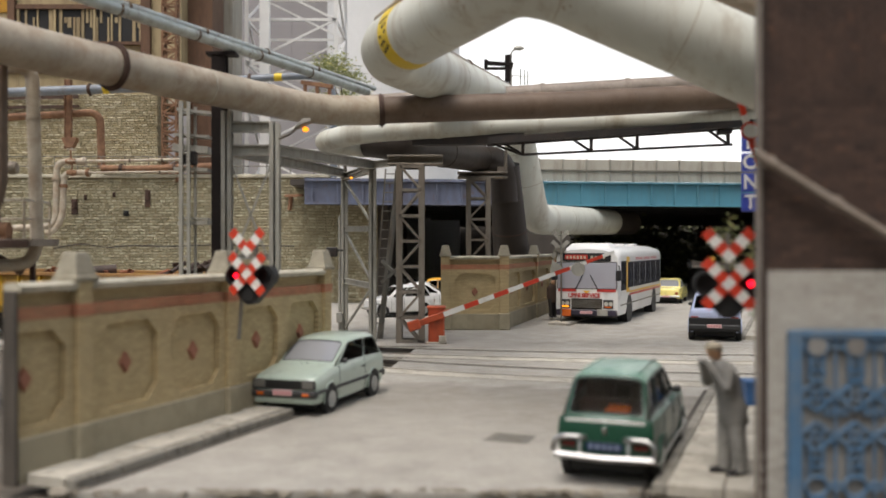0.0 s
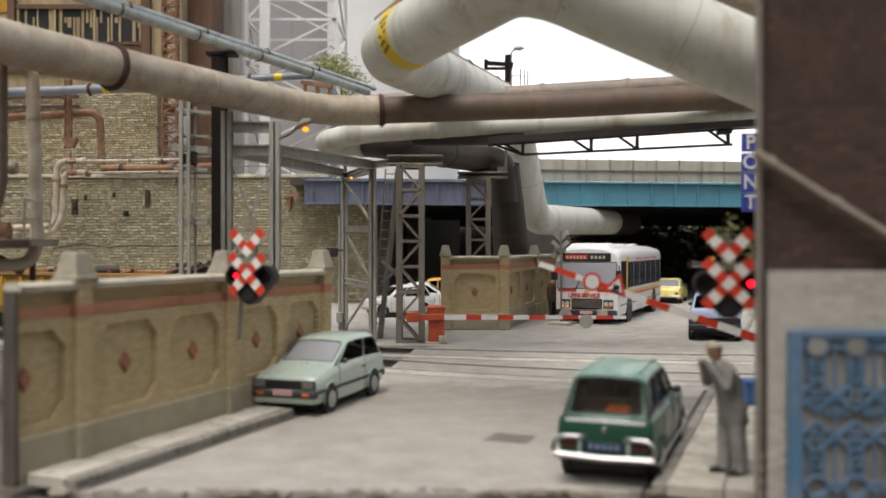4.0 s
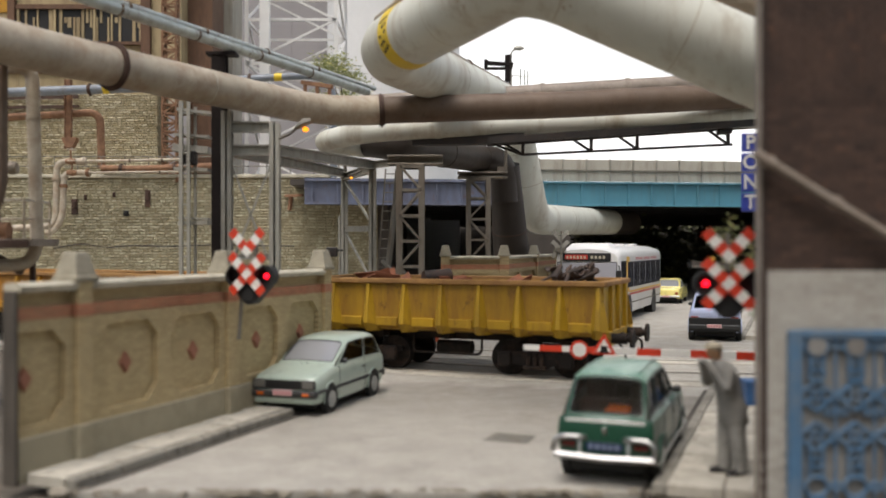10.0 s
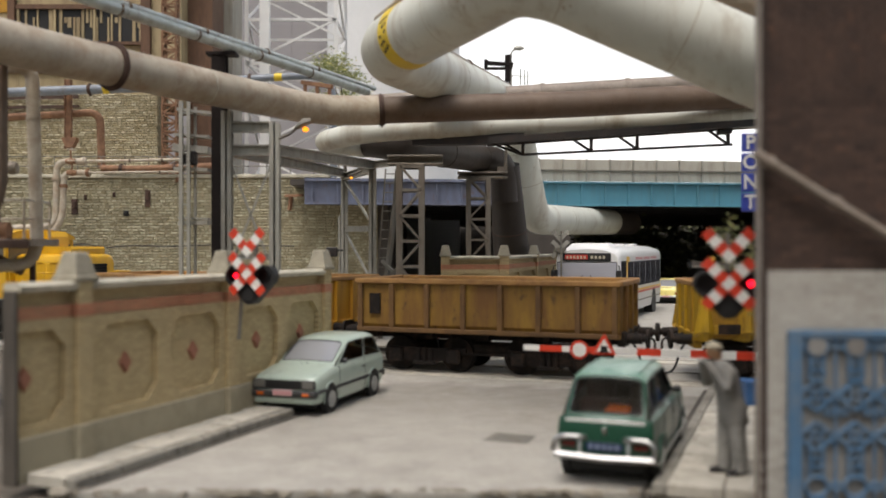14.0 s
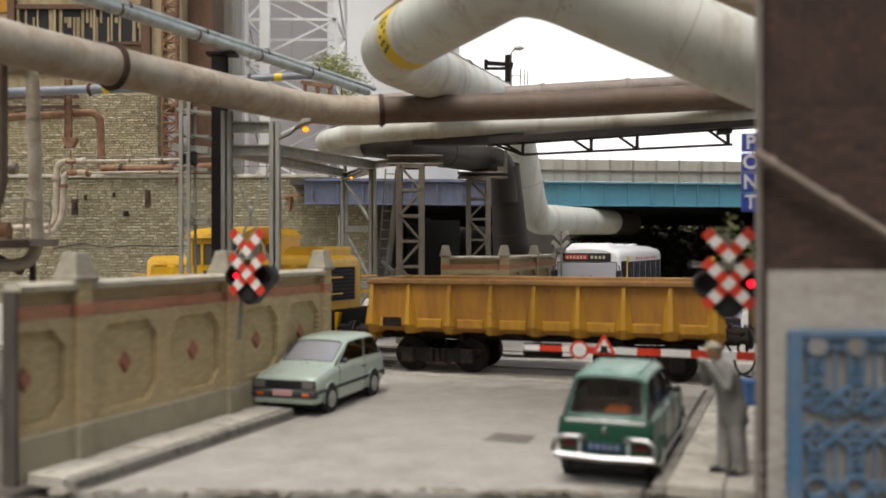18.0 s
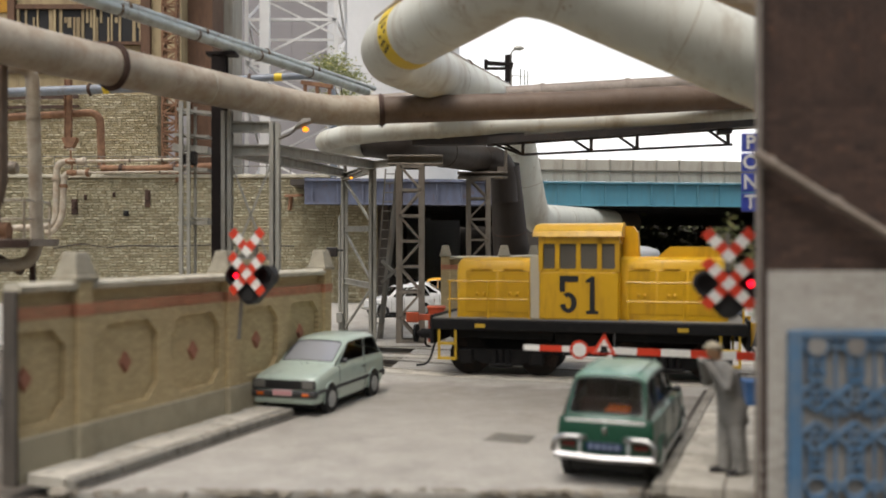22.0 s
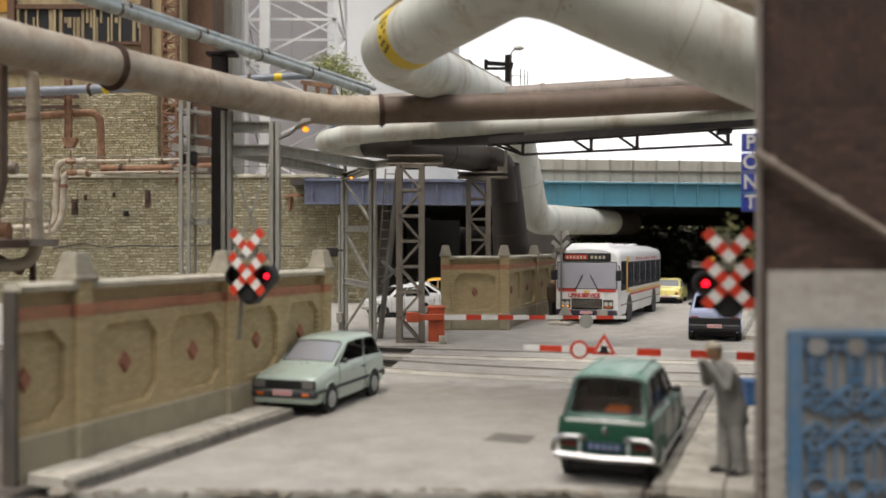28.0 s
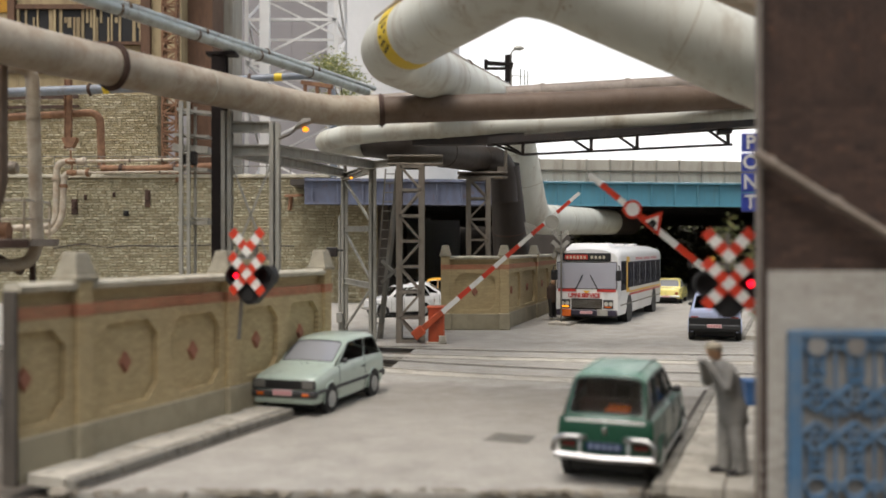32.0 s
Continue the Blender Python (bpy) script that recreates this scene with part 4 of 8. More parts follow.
pipeline("thin_pipe", [(-1.58, 21.6, 8.52), (0.33, 16.5, 8.5)], 0.07, "pipe_cream", "thin cream pipe beside the gas main")
pipeline("upper_pipe", [(4.94, 19, 8.87), (8.5, 19, 7.33), (13, 17.2, 6.0), (13, 17.2, 0.0)], 0.25, "pipe_cream", "grey pipe above the gas main", 0.8)
pipeline("black_duct", [(2.66, 39.0, 5.0), (2.62, 38.9, 6.76), (1.2, 37.2, 6.74), (-1.45, 30.2, 6.53), (-2.7, 31.6, 6.8), (-3.1, 35.0, 7.1)], 0.57, "pipe_black", "sooty black duct lying on the lattice piers", 0.9, seg=30,
         rings=((1, 0.75), (2, 0.45)), ring_mat="pipe_black", ring_h=0.012, ring_w=0.03)
stack = thing("black_stack", at(0, 0, 0), "sooty black riser with rusty joints beside the gas main", "riser")
SA, SB = Vector((3.32, 41.0, -0.1)), Vector((2.66, 39.0, 6.6))
b = B()
rod(b, SA, SB, 0.92, 36, 0.64)
part("shell", b, M["pipe_black"], stack, smooth=40)
for t, rr in ((0.57, 0.775), (0.36, 0.835), (0.78, 0.715)):
    c = SA.lerp(SB, t)
    b = B()
    rod(b, c, c + (SB - SA).normalized() * 0.06, rr, 36)
    part("joint", b, M["flange" if t == 0.57 else "pipe_black"], stack, "rusty joint", smooth=40)

# a black sleeve puts the shade under the bridge onto the gas main's end
b = B()
pa, pb = Vector((11.48, 56, 4.54)), Vector((4.22, 42, 4.36))
rod(b, pa - (pb - pa) * 0.02, pa.lerp(pb, 0.24), 0.732, 32)
part("sooty_sleeve", b, M["pipe_black"], main, "black sleeve for the shade on the pipe's far end", smooth=40)

# black truss under the white pipe
truss = thing("pipe_truss", at(0, 0), "black steel truss carrying the white pipe", "truss")
T0, T1 = Vector((1.32, 27, 6.21)), Vector((10.49, 26.4, 6.76))
for off in (-0.3, 0.3):
    b = B()
    bar(b, T0 + Vector((0, off, 0)), T1 + Vector((0, off, 0)), 0.14, 0.2)
    part("top_chord", b, M["black_steel"], truss)
b = B()
bar(b, Vector((-0.9, 27.45, 6.3)), T0.lerp(T1, 0.12) + Vector((0, 0, 0.02)), 0.4, 0.3)
part("bearer", b, M["black_steel"], truss, "black bearer under the white pipe")
B0, B1 = Vector((2.38, 27, 5.83)), Vector((8.48, 26.5, 6.08))
b = B()
bar(b, B0, B1, 0.07, 0.07)
part("bottom_chord", b, M["black_steel"], truss)
b = B()
bar(b, T0, B0, 0.07)
part("brace", b, M["black_steel"], truss)
for t in (0.0, 0.33, 0.55, 0.98):
    p = B0.lerp(B1, t)
    sh = T0.lerp(T1, 0.115 + t * 0.655)
    b = B()
    bar(b, p, Vector((p.x, sh.y, sh.z)), 0.09)
    part("hanger", b, M["black_steel"], truss)
    b = B()
    bar(b, p, Vector((p.x - 0.75, sh.y, sh.z)), 0.07)
    part("brace", b, M["black_steel"], truss)
b = B()
quad_box(b, -0.25, 0.12, -0.2, 0.2, 0.0, 0.12, 0.02)
part("end_plate", b, M["black_steel"], truss, m=at(*(8.3, 26.5, 6.38)))
# hidden far end of the truss stands on a column behind the house
b = B()
quad_box(b, -0.15, 0.15, -0.15, 0.15, 0, 6.6)
solid("column", b, M["black_steel"], at(*(10.58, 26.4, 6.66)[:2]), "black steel column carrying the truss", "column")


# ---- lattice towers and gantries ----
def lattice(name, x, y, w, d, z0, z1, cell, leg, material, label, rz=0, cat="lattice tower", light=0.07):
    e = thing(name, at(x, y, z0, rz), label, cat)
    H = z1 - z0
    for sx in (-1, 1):
        for sy in (-1, 1):
            b = B()
            quad_box(b, sx * w / 2 - leg / 2, sx * w / 2 + leg / 2, sy * d / 2 - 0.03, sy * d / 2 + 0.03, 0, H)
            quad_box(b, sx * w / 2 - 0.03, sx * w / 2 + 0.03, min(sy * d / 2, sy * (d / 2 - leg)), max(sy * d / 2, sy * (d / 2 - leg)), 0, H - 0.01)
            part("leg", b, M[material], e)
    n = max(1, round(H / cell))
    h = H / n
    for i in range(n + 1):
        z = min(max(i * h, 0.06), H - 0.06)
        b = B()
        for sy in (-1, 1):
            bar(b, (-w / 2, sy * d / 2, z), (w / 2, sy * d / 2, z), light, light * 1.3)
        for sx in (-1, 1):
            bar(b, (sx * w / 2, -d / 2, z), (sx * w / 2, d / 2, z), light, light * 1.3)
        part("ring_beam", b, M[material], e)
        if i < n:
            za, zb = (i * h, i * h + h) if i % 2 else (i * h + h, i * h)
            b = B()
            bar(b, (-w / 2, -d / 2, za), (w / 2, -d / 2, zb), light)
            part("diagonal", b, M[material], e)
            b = B()
            bar(b, (-w / 2, d / 2, za), (w / 2, d / 2, zb), light)
            bar(b, (w / 2, -d / 2, za), (w / 2, d / 2, zb), light)
            bar(b, (-w / 2, d / 2, za), (-w / 2, -d / 2, zb), light)
            part("diagonal", b, M[material], e)
    return e


tw = lattice("lattice_tower", -1.05, 29.35, 0.72, 0.72, -0.02, 5.72, 0.82, 0.19, "grey_tower", "weathered grey lattice pier carrying the pipes")
b = B()
quad_box(b, -0.75, 1.05, -0.3, 0.3, 5.74, 5.8, 0.01)
quad_box(b, -0.75, 1.05, -0.04, 0.04, 5.8, 6.0)
quad_box(b, -0.75, 1.05, -0.3, 0.3, 6.0, 6.06, 0.01)
part("head_beam", b, M["grey_tower"], tw)
tw2 = lattice("lattice_tower", 1.45, 37.3, 0.8, 0.8, -0.02, 5.9, 0.84, 0.19, "grey_tower", "weathered grey lattice pier behind the yard wall")
b = B()
quad_box(b, -0.85, 1.2, -0.4, 0.4, 5.91, 5.98, 0.01)
quad_box(b, -0.8, 1.15, -0.06, 0.06, 5.98, 6.1)
quad_box(b, -0.85, 1.2, -0.4, 0.4, 6.1, 6.17, 0.01)
part("head_beam", b, M["grey_tower"], tw2)
b = B()
quad_box(b, 1.08, 1.18, -0.35, 0.35, 6.17, 7.05)
quad_box(b, 0.8, 1.08, -0.05, 0.05, 6.17, 6.4)
part("stop_plate", b, M["grey_tower"], tw2, "upright steel stop plate")

GF, GR = 5.38, 5.62
gan = thing("pipe_gantry", at(0, 0), "grey painted steel gantry with braced legs behind the yard wall", "gantry")


def gpost(x, y, z, w=0.24):
    b = B()
    quad_box(b, x - w / 2, x + w / 2, y - w / 2, y - w / 2 + 0.03, -0.16, z)
    quad_box(b, x - w / 2, x + w / 2, y + w / 2 - 0.03, y + w / 2, -0.16, z)
    quad_box(b, x - 0.02, x + 0.02, y - w / 2, y + w / 2, -0.16, z - 0.01)
    part("post", b, M["grey_steel"], gan)


def gbeam(p, q, w=0.2, h=0.22):
    p, q = Vector(p), Vector(q)
    b = B()
    for dz in (-h / 2, h / 2):
        bar(b, p + Vector((0, 0, dz)), q + Vector((0, 0, dz)), w, 0.035)
    bar(b, p, q, 0.035, h)
    part("beam", b, M["grey_steel"], gan)


def brace(p, q, w=0.07, mat="grey_steel"):
    b = B()
    bar(b, p, q, w)
    part("brace", b, M[mat], gan)


FL, FR, RL, RR = (-5.13, 21.5), (-3.99, 21.5), (-3.57, 32.8), (-2.29, 29.4)
gpost(*FL, 6.3)
gpost(*FR, 6.02)
gpost(*RL, GR)
gpost(*RR, GR)
FL2 = (-5.3, 23.2)
for z in (GF, 5.93):
    gbeam((*FL, z), (*FR, z))
gbeam((*FR, GF), (*RR, GR + 0.12), 0.22, 0.24)
gbeam((*FL, GF), (*RL, GR + 0.12), 0.22, 0.24)
gbeam((*RL, GR), (*RR, GR))
gbeam((*RR, GR + 0.12), (-1.4, 29.35, 5.86), 0.22, 0.2)
brace((*FL, 5.3), (-4.2, 21.5, 2.9), 0.045)
brace((*FR, 5.3), (-4.95, 21.5, 2.9), 0.045)
gbeam((*FL, 2.85), (*FR, 2.85), 0.1, 0.1)
brace((*FL, 2.8), (-4.2, 21.5, 0.4), 0.045)
for z in (3.72, 1.85):
    gbeam((*RL, z), (*RR, z - 0.05), 0.14, 0.16)
brace((*RL, 5.5), (*RR, 3.8))
brace((*RL, 3.66), (*RR, 1.9))
brace((*RL, 0.1), (*RR, 1.8))
lad = thing("ladder", at(0, 0), "grey steel ladder leaning on the pipe gantry", "ladder")
p0, p1 = Vector((-2.19, 30.2, 2.27)), Vector((-1.74, 30.2, 5.67))
for dx in (-0.17, 0.17):
    b = B()
    bar(b, p0 + Vector((dx, 0, -2.2)), p1 + Vector((dx, 0, 0)), 0.05)
    part("stile", b, M["grey_dark"], lad)
b = B()
rod(b, (-0.17, 0, 0), (0.17, 0, 0), 0.02, 6)
mr = mesh_of("rung", b, M["grey_dark"])
p0 = p0 + Vector((0, 0, -2.2))
for i in range(18):
    o = new("rung", mr)
    o.parent = lad
    o.matrix_basis = at(*p0.lerp(p1, (i + 0.5) / 18))
lg = thing("raking_strut", at(0, 0), "grey steel raking strut beside the ladder", "strut")
b = B()
bar(b, (-2.13, 30.4, -0.02), (-1.46, 29.9, 5.49), 0.16, 0.12)
part("strut", b, M["grey_dark"], lg)
b = B()
bar(b, (-2.04, 30.2, 2.61), (-1.26, 29.7, 1.91), 0.1)
bar(b, (-2.04, 30.2, 1.89), (-1.34, 29.7, 2.47), 0.1)
part("brace", b, M["grey_dark"], lg)

# dark post that carries the silver pipes
b = B()
quad_box(b, -0.17, 0.17, -0.17, -0.12, -0.16, 7.75, 0.01)
quad_box(b, -0.17, 0.17, 0.12, 0.17, -0.16, 7.75, 0.01)
quad_box(b, -0.1, 0.1, -0.12, 0.12, -0.16, 7.74)
quad_box(b, -0.3, 0.42, -0.2, 0.2, 7.7, 7.78, 0.01)
solid("steel_post", b, M["brown_post"], at(-5.4, 21.9), "dark brown steel post behind the yard wall", "post")

# cable conduit and boxes on the rear leg
b = B()
rod(b, (-3.74, 32.7, -0.1), (-3.74, 32.7, 4.2), 0.05, 8)
part("conduit", b, M["grey_steel"], gan, "thin grey conduit", smooth=40)
b = B()
quad_box(b, -3.84, -3.62, 32.5, 32.7, 0.35, 0.72, 0.02)
part("junction_box", b, M["grey_steel"], gan, "small grey junction box")
b = B()
quad_box(b, -4.2, -3.82, 32.55, 32.8, 2.72, 3.06, 0.03)
rod(b, (-3.82, 32.68, 2.95), (-3.6, 32.7, 2.95), 0.04, 8)
rod(b, (-4.08, 32.5, 2.86), (-4.08, 32.56, 2.86), 0.1, 14)
part("floodlight", b, M["black_steel"], gan, "small black floodlight")
# rusty saddle on the cream pipe
sad = thing("pipe_saddle", at(-3.36, 24.05, 0, -12), "rusty steel saddle standing on the cream pipe", "pipe saddle")
b = B()
bar(b, (-0.42, 0, 7.47), (0.45, 0, 7.32), 0.14, 0.1)
part("beam", b, M["rust"], sad)
for x, zt in ((-0.32, 7.44), (0.02, 7.38), (0.36, 7.32)):
    b = B()
    bar(b, (x, 0, 7.0), (x, 0, zt), 0.08)
    part("leg", b, M["rust"], sad)

# amber lamp on the gantry
lamp = thing("gantry_lamp", at(0, 0), "grey gantry lamp with a lit amber bulb", "lamp")
b = B()
tube(b, bend([(-3.86, 21.3, 5.63), (-3.6, 21.2, 5.72), (-3.35, 21.1, 5.9)], 0.1, 4), 0.03, 8)
part("arm", b, M["grey_dark"], lamp, smooth=40)
b = B()
hp, hq = Vector((-3.46, 21.1, 5.84)), Vector((-3.07, 21, 6))
loft(b, [[hp + Vector((0, 0.07 * math.cos(a), 0.05 * math.sin(a))) for a in [k * math.tau / 10 for k in range(10)]],
         [hp.lerp(hq, 0.5) + Vector((0, 0.2 * math.cos(a), 0.15 * max(math.sin(a), -0.25))) for a in [k * math.tau / 10 for k in range(10)]],
         [hq + Vector((0, 0.1 * math.cos(a), 0.08 * max(math.sin(a), -0.25))) for a in [k * math.tau / 10 for k in range(10)]]])
part("hood", b, M["grey_dark"], lamp, "grey hood", smooth=50)
b = B()
ball(b, (-3.2, 21.05, 5.82), 0.075, 0.07, 0.06)
part("bulb", b, M["glow_amber"], lamp, "lit amber bulb", smooth=60)
b = B()
ball(b, (-2.94, 29, 5.29), 0.045, 0.05, 0.035)
lw = thing("work_lamp", at(0, 0), "small lit yellow lamp under the gantry beam", "lamp")
part("bulb", b, M["glow_amber"], lw, "lit yellow bulb", smooth=60)
b = B()
rod(b, (-2.97, 29, 5.37), (-2.63, 29.2, 5.53), 0.04, 8)
part("bracket", b, M["grey_dark"], lw)
# ---- works buildings and pipes behind the yard wall ----
mill = thing("mill_building", at(0, 0), "beige clad works building with broken louvre windows and brown posts", "building")


def panel_on(name, parent, xa, xb, ya, yb, depth, y0, material, label="", b_=0.0):
    """A flat block between two sight lines, at a distance y0 with some depth toward the viewer."""
    b = B()
    quad_box(b, xa, xb, y0 - depth, y0, ya, yb, b_)
    return part(name, b, M[material], parent, label)


panel_on("wall", mill, -60, -16.5, 11.9, 27, 4, 61, "beige_clad", "beige cladding")
panel_on("side_wall", mill, -16.5, -14.9, 6.8, 27, 3, 61.5, "brown_clad", "dark brown cladding")
# louvre band
LX0, LX1, LZ0, LZ1 = -26.6, -19.0, 15.95, 18.0
# Black sheet painted in place of the opening's shaded inside.
panel_on("louvre_backing", mill, LX0, LX1, LZ0, LZ1, 0.03, 57.0, "black", "black sheet standing for the shaded inside behind the louvres")
lr = random.Random(5)
x = LX0
while x < LX1:
    w = lr.uniform(0.1, 0.24)
    z0 = LZ0 + (lr.choice((0, 0, 0.9, 1.2)) if lr.random() < 0.6 else 0)
    z1 = LZ1 - lr.choice((0, 0, 0, 0.5))
    if z1 - z0 > 0.3 and lr.random() < 0.72:
        panel_on("slat", mill, x, x + w, z0, z1, 0.06, 56.97, "beige_clad")
    x += w + lr.uniform(0.04, 0.14)
for xx in (-26.7, -24.4, -21.9, -19.0):
    panel_on("mullion", mill, xx - 0.08, xx + 0.08, LZ0 - 0.2, LZ1 + 0.2, 0.12, 56.95, "beige_clad")
panel_on("lintel", mill, LX0 - 0.3, LX1 + 0.2, LZ1, LZ1 + 0.28, 0.2, 56.98, "brown_clad", "brown lintel")
panel_on("sill", mill, LX0 - 0.3, LX1 + 0.2, LZ0 - 0.2, LZ0, 0.2, 56.98, "brown_clad", "brown sill")
for xa, xb, z0, z1 in ((-18.95, -18.35, 14.6, 27), (-27.3, -26.85, 16.5, 27), (-33, -32.5, 12, 27)):
    panel_on("post", mill, xa, xb, z0, z1, 0.35, 57.0, "brown_clad", "brown steel post", 0.02)
panel_on("cladding_seam", mill, -17.45, -17.37, 11.9, 27, 0.05, 57.0, "brown_clad")
panel_on("ledge", mill, -60, -16.5, 11.9, 12.25, 0.5, 57.0, "coping", "pale ledge under the cladding", 0.04)
panel_on("ledge", mill, -60, -16.5, 14.0, 14.2, 0.16, 57.0, "brown_clad", "brown rail on the cladding")
for k in range(24):
    xx = -46 + k * 1.2
    if not (LX0 - 0.2 < xx < LX1 + 0.2):
        panel_on("cladding_rib", mill, xx, xx + 0.06, 12.3, 26, 0.05, 57.0, "beige_clad")
panel_on("ochre_panel", mill, -31.5, -27.4, 17.8, 26, 0.08, 57.0, "yellow_c", "ochre corrugated panel")
grey_b = thing("grey_tower", at(0, 0), "plain grey concrete stair tower", "building")
panel_on("wall", grey_b, -16.1, -14.65, 6.8, 30, 3, 66, "parapet", "grey concrete wall")

# white lattice mast, white tank
lattice("lattice_mast", -10.55, 66, 6.2, 6.2, 6.7, 31, 3.0, 0.28, "white_lattice", "pale grey lattice mast behind the works", cat="lattice mast", light=0.14)
b = B()
quad_box(b, -0.32, 0.32, -0.3, 0.3, 0, 25)
solid("pale_column", b, M["white_lattice"], at(-12.2, 62, 6.7), "pale grey steel column beside the mast", "column")
# Grey block added to imitate the backdrop's dimmer lighting on the left.
hall = thing("works_hall", at(0, 0), "plain grey block added for the backdrop's darker, unevenly lit left part", "building")
panel_on("wall", hall, -30, -12.4, 0, 46, 10, 108, "backdrop_grey", "pale grey wall")
for xx in (-28.5, -25.5, -22.5, -19.5, -16.5, -13.5):
    panel_on("cladding_seam", hall, xx, xx + 0.12, 0.5, 45, 0.08, 98, "backdrop_grey")
panel_on("corner_post", hall, -12.9, -12.35, 0, 46, 0.3, 98, "backdrop_grey", "grey corner post")
tank = thing("storage_tank", at(-5.0, 92, 0), "tall plain white storage tank", "tank")
b = B()
rod(b, (0, 0, 0), (0, 0, 42), 6.7, 64)
part("shell", b, M["white_tank"], tank, smooth=40)
for z in (9, 18, 27, 36):
    b = B()
    rod(b, (0, 0, z), (0, 0, z + 0.06), 6.715, 64)
    part("seam", b, M["white_tank"], tank, smooth=40)

# rusty lattice column, and pipes on the walls
lattice("rust_column", *(-15.66, 52, 7.52)[:2], 0.78, 0.6, 7.05, 19, 0.52, 0.1, "rust", "rusty lattice column on the retaining wall", cat="lattice column", light=0.07)
pipeline("blue_grey_pipe", [(-25.75, 50, 11.54), (-20.44, 50, 11.72), (-14.19, 50, 11.97)], 0.26, "pipe_blue", "blue-grey pipe along the works wall", rings=((1, 0.15),), ring_mat="flange")
bb = B()
rod(bb, (-18.75, 50, 11.79), (-18.41, 50, 11.8), 0.275, 18)
solid("pipe_mark", bb, M["yellow_band"], at(0, 0), "yellow band round the blue-grey pipe", "marking", smooth=40)
pipeline("blue_grey_pipe", [(-11.84, 50, 12.29), (-9.5, 50, 12.41), (-7, 50, 12.57), (-6.06, 50, 12.04), (-6.06, 50, 6.72)], 0.2, "pipe_blue", "blue-grey pipe with a yellow band", rings=((0, 0.5),), ring_mat="flange")
bb = B()
rod(bb, (-9.31, 50, 12.43), (-8.88, 50, 12.45), 0.215, 18)
solid("pipe_mark", bb, M["yellow_band"], at(0, 0), "yellow band round a thin pipe", "marking", smooth=40)
pipeline("rust_pipe", [(-26.9, 51, 10.18), (-24.35, 51, 10.37), (-19.32, 51, 10.65), (-19.25, 51, 7.5)], 0.21, "rust", "rusty brown pipe turning down the wall", 0.7)
pipeline("rust_pipe", [(-18.65, 49.4, 7.36), (-16.49, 49.4, 7.33), (-11.86, 49.4, 7.52)], 0.17, "rust", "rusty pipe along the coping", 0.5, rings=((0, 0.5), (1, 0.4)))
rc = thing("rust_bracket", at(0, 0), "rusty steel channel with a foot box", "bracket")
b = B()
quad_box(b, -0.18, 0.18, -0.1, 0.1, 0, 3.9)
quad_box(b, -0.18, -0.14, -0.18, -0.1, 0, 3.9)
quad_box(b, 0.14, 0.18, -0.18, -0.1, 0, 3.9)
part("channel", b, M["rust"], rc, m=at(*(-20.94, 50.6, 8.51)))
b = B()
loft(b, [[(-w, -0.3, z), (w, -0.3, z), (w, 0.15, z), (-w, 0.15, z)] for w, z in ((0.12, 0.0), (0.2, 0.05), (0.4, 0.45), (0.42, 0.55))])
part("foot_box", b, M["rust"], rc, m=at(*(-20.77, 50.5, 8.59)))
pipeline("cream_wall_pipe", [(-18.9, 48, 7.59), (-20.49, 48, 7.6), (-20.55, 48, 4.42), (-21, 48, 4.12), (-22.92, 48, 4.06)], 0.17, "pipe_cream", "cream pipe turning down before the retaining wall", 0.55, rings=((0, 0.1), (1, 0.3)), ring_mat="pipe_cream", ring_h=0.04)
pipeline("cream_wall_pipe", [(-18.7, 48, 7.0), (-20.1, 48, 7), (-20.2, 48, 4.63), (-20.64, 48, 3.88), (-21.06, 48, 3.82)], 0.16, "pipe_cream", "second cream pipe before the retaining wall", 0.45, rings=((0, 0.1), (1, 0.3)), ring_mat="rust", ring_h=0.04)
pipeline("thin_wall_pipe", [(-13.2, 48.1, 7.72), (-18.9, 48, 7.6)], 0.085, "pipe_cream", "thin pale pipe running on from the upper valve", rings=((0, 0.3), (0, 0.6)), ring_mat="pipe_rust", ring_h=0.02, ring_w=0.05)
pipeline("thin_wall_pipe", [(-12.6, 48.1, 7.08), (-18.7, 48, 7.0)], 0.06, "pipe_cream", "thin pale pipe running on from the lower valve", rings=((0, 0.4),), ring_mat="pipe_rust", ring_h=0.02, ring_w=0.05)
for c in (Vector((-19.7, 47.9, 7.59)), Vector((-19.64, 47.9, 6.99))):
    vv = thing("valve", at(0, 0), "rusty red valve with a handwheel on the cream pipe", "valve", "pipe valves")
    b = B()
    ball(b, c, 0.2, 0.18, 0.18, 12, 8)
    rod(b, c - Vector((0.26, 0, 0)), c + Vector((0.26, 0, 0)), 0.13, 12)
    part("body", b, M["rust"], vv, smooth=40)
    b = B()
    rod(b, c, c + Vector((0, -0.05, 0.62)), 0.05, 8)
    part("stem", b, M["rust"], vv)
    b = B()
    tube(b, [c + Vector((0.24 * math.cos(k * math.tau / 14), 0.24 * math.sin(k * math.tau / 14), 0.62)) for k in range(15)], 0.035, 6)
    part("handwheel", b, M["pipe_cream"], vv, smooth=40)
for z, y0, t in ((11.85, 53.6, 0.2), (11.3, 53.7, 0.16), (10.95, 53.8, 0.1)):
    b = B()
    bar(b, (-27.5, y0, z), (-21.6, y0, z + 0.1), 0.12, t)
    solid("wall_rail", b, M["flange"], at(0, 0), "rusty steel rail along the upper stone wall", "rail", "rusty wall rails")
# railing on the coping
cr = thing("coping_railing", at(0, 0), "thin grey railing on the retaining wall", "railing")
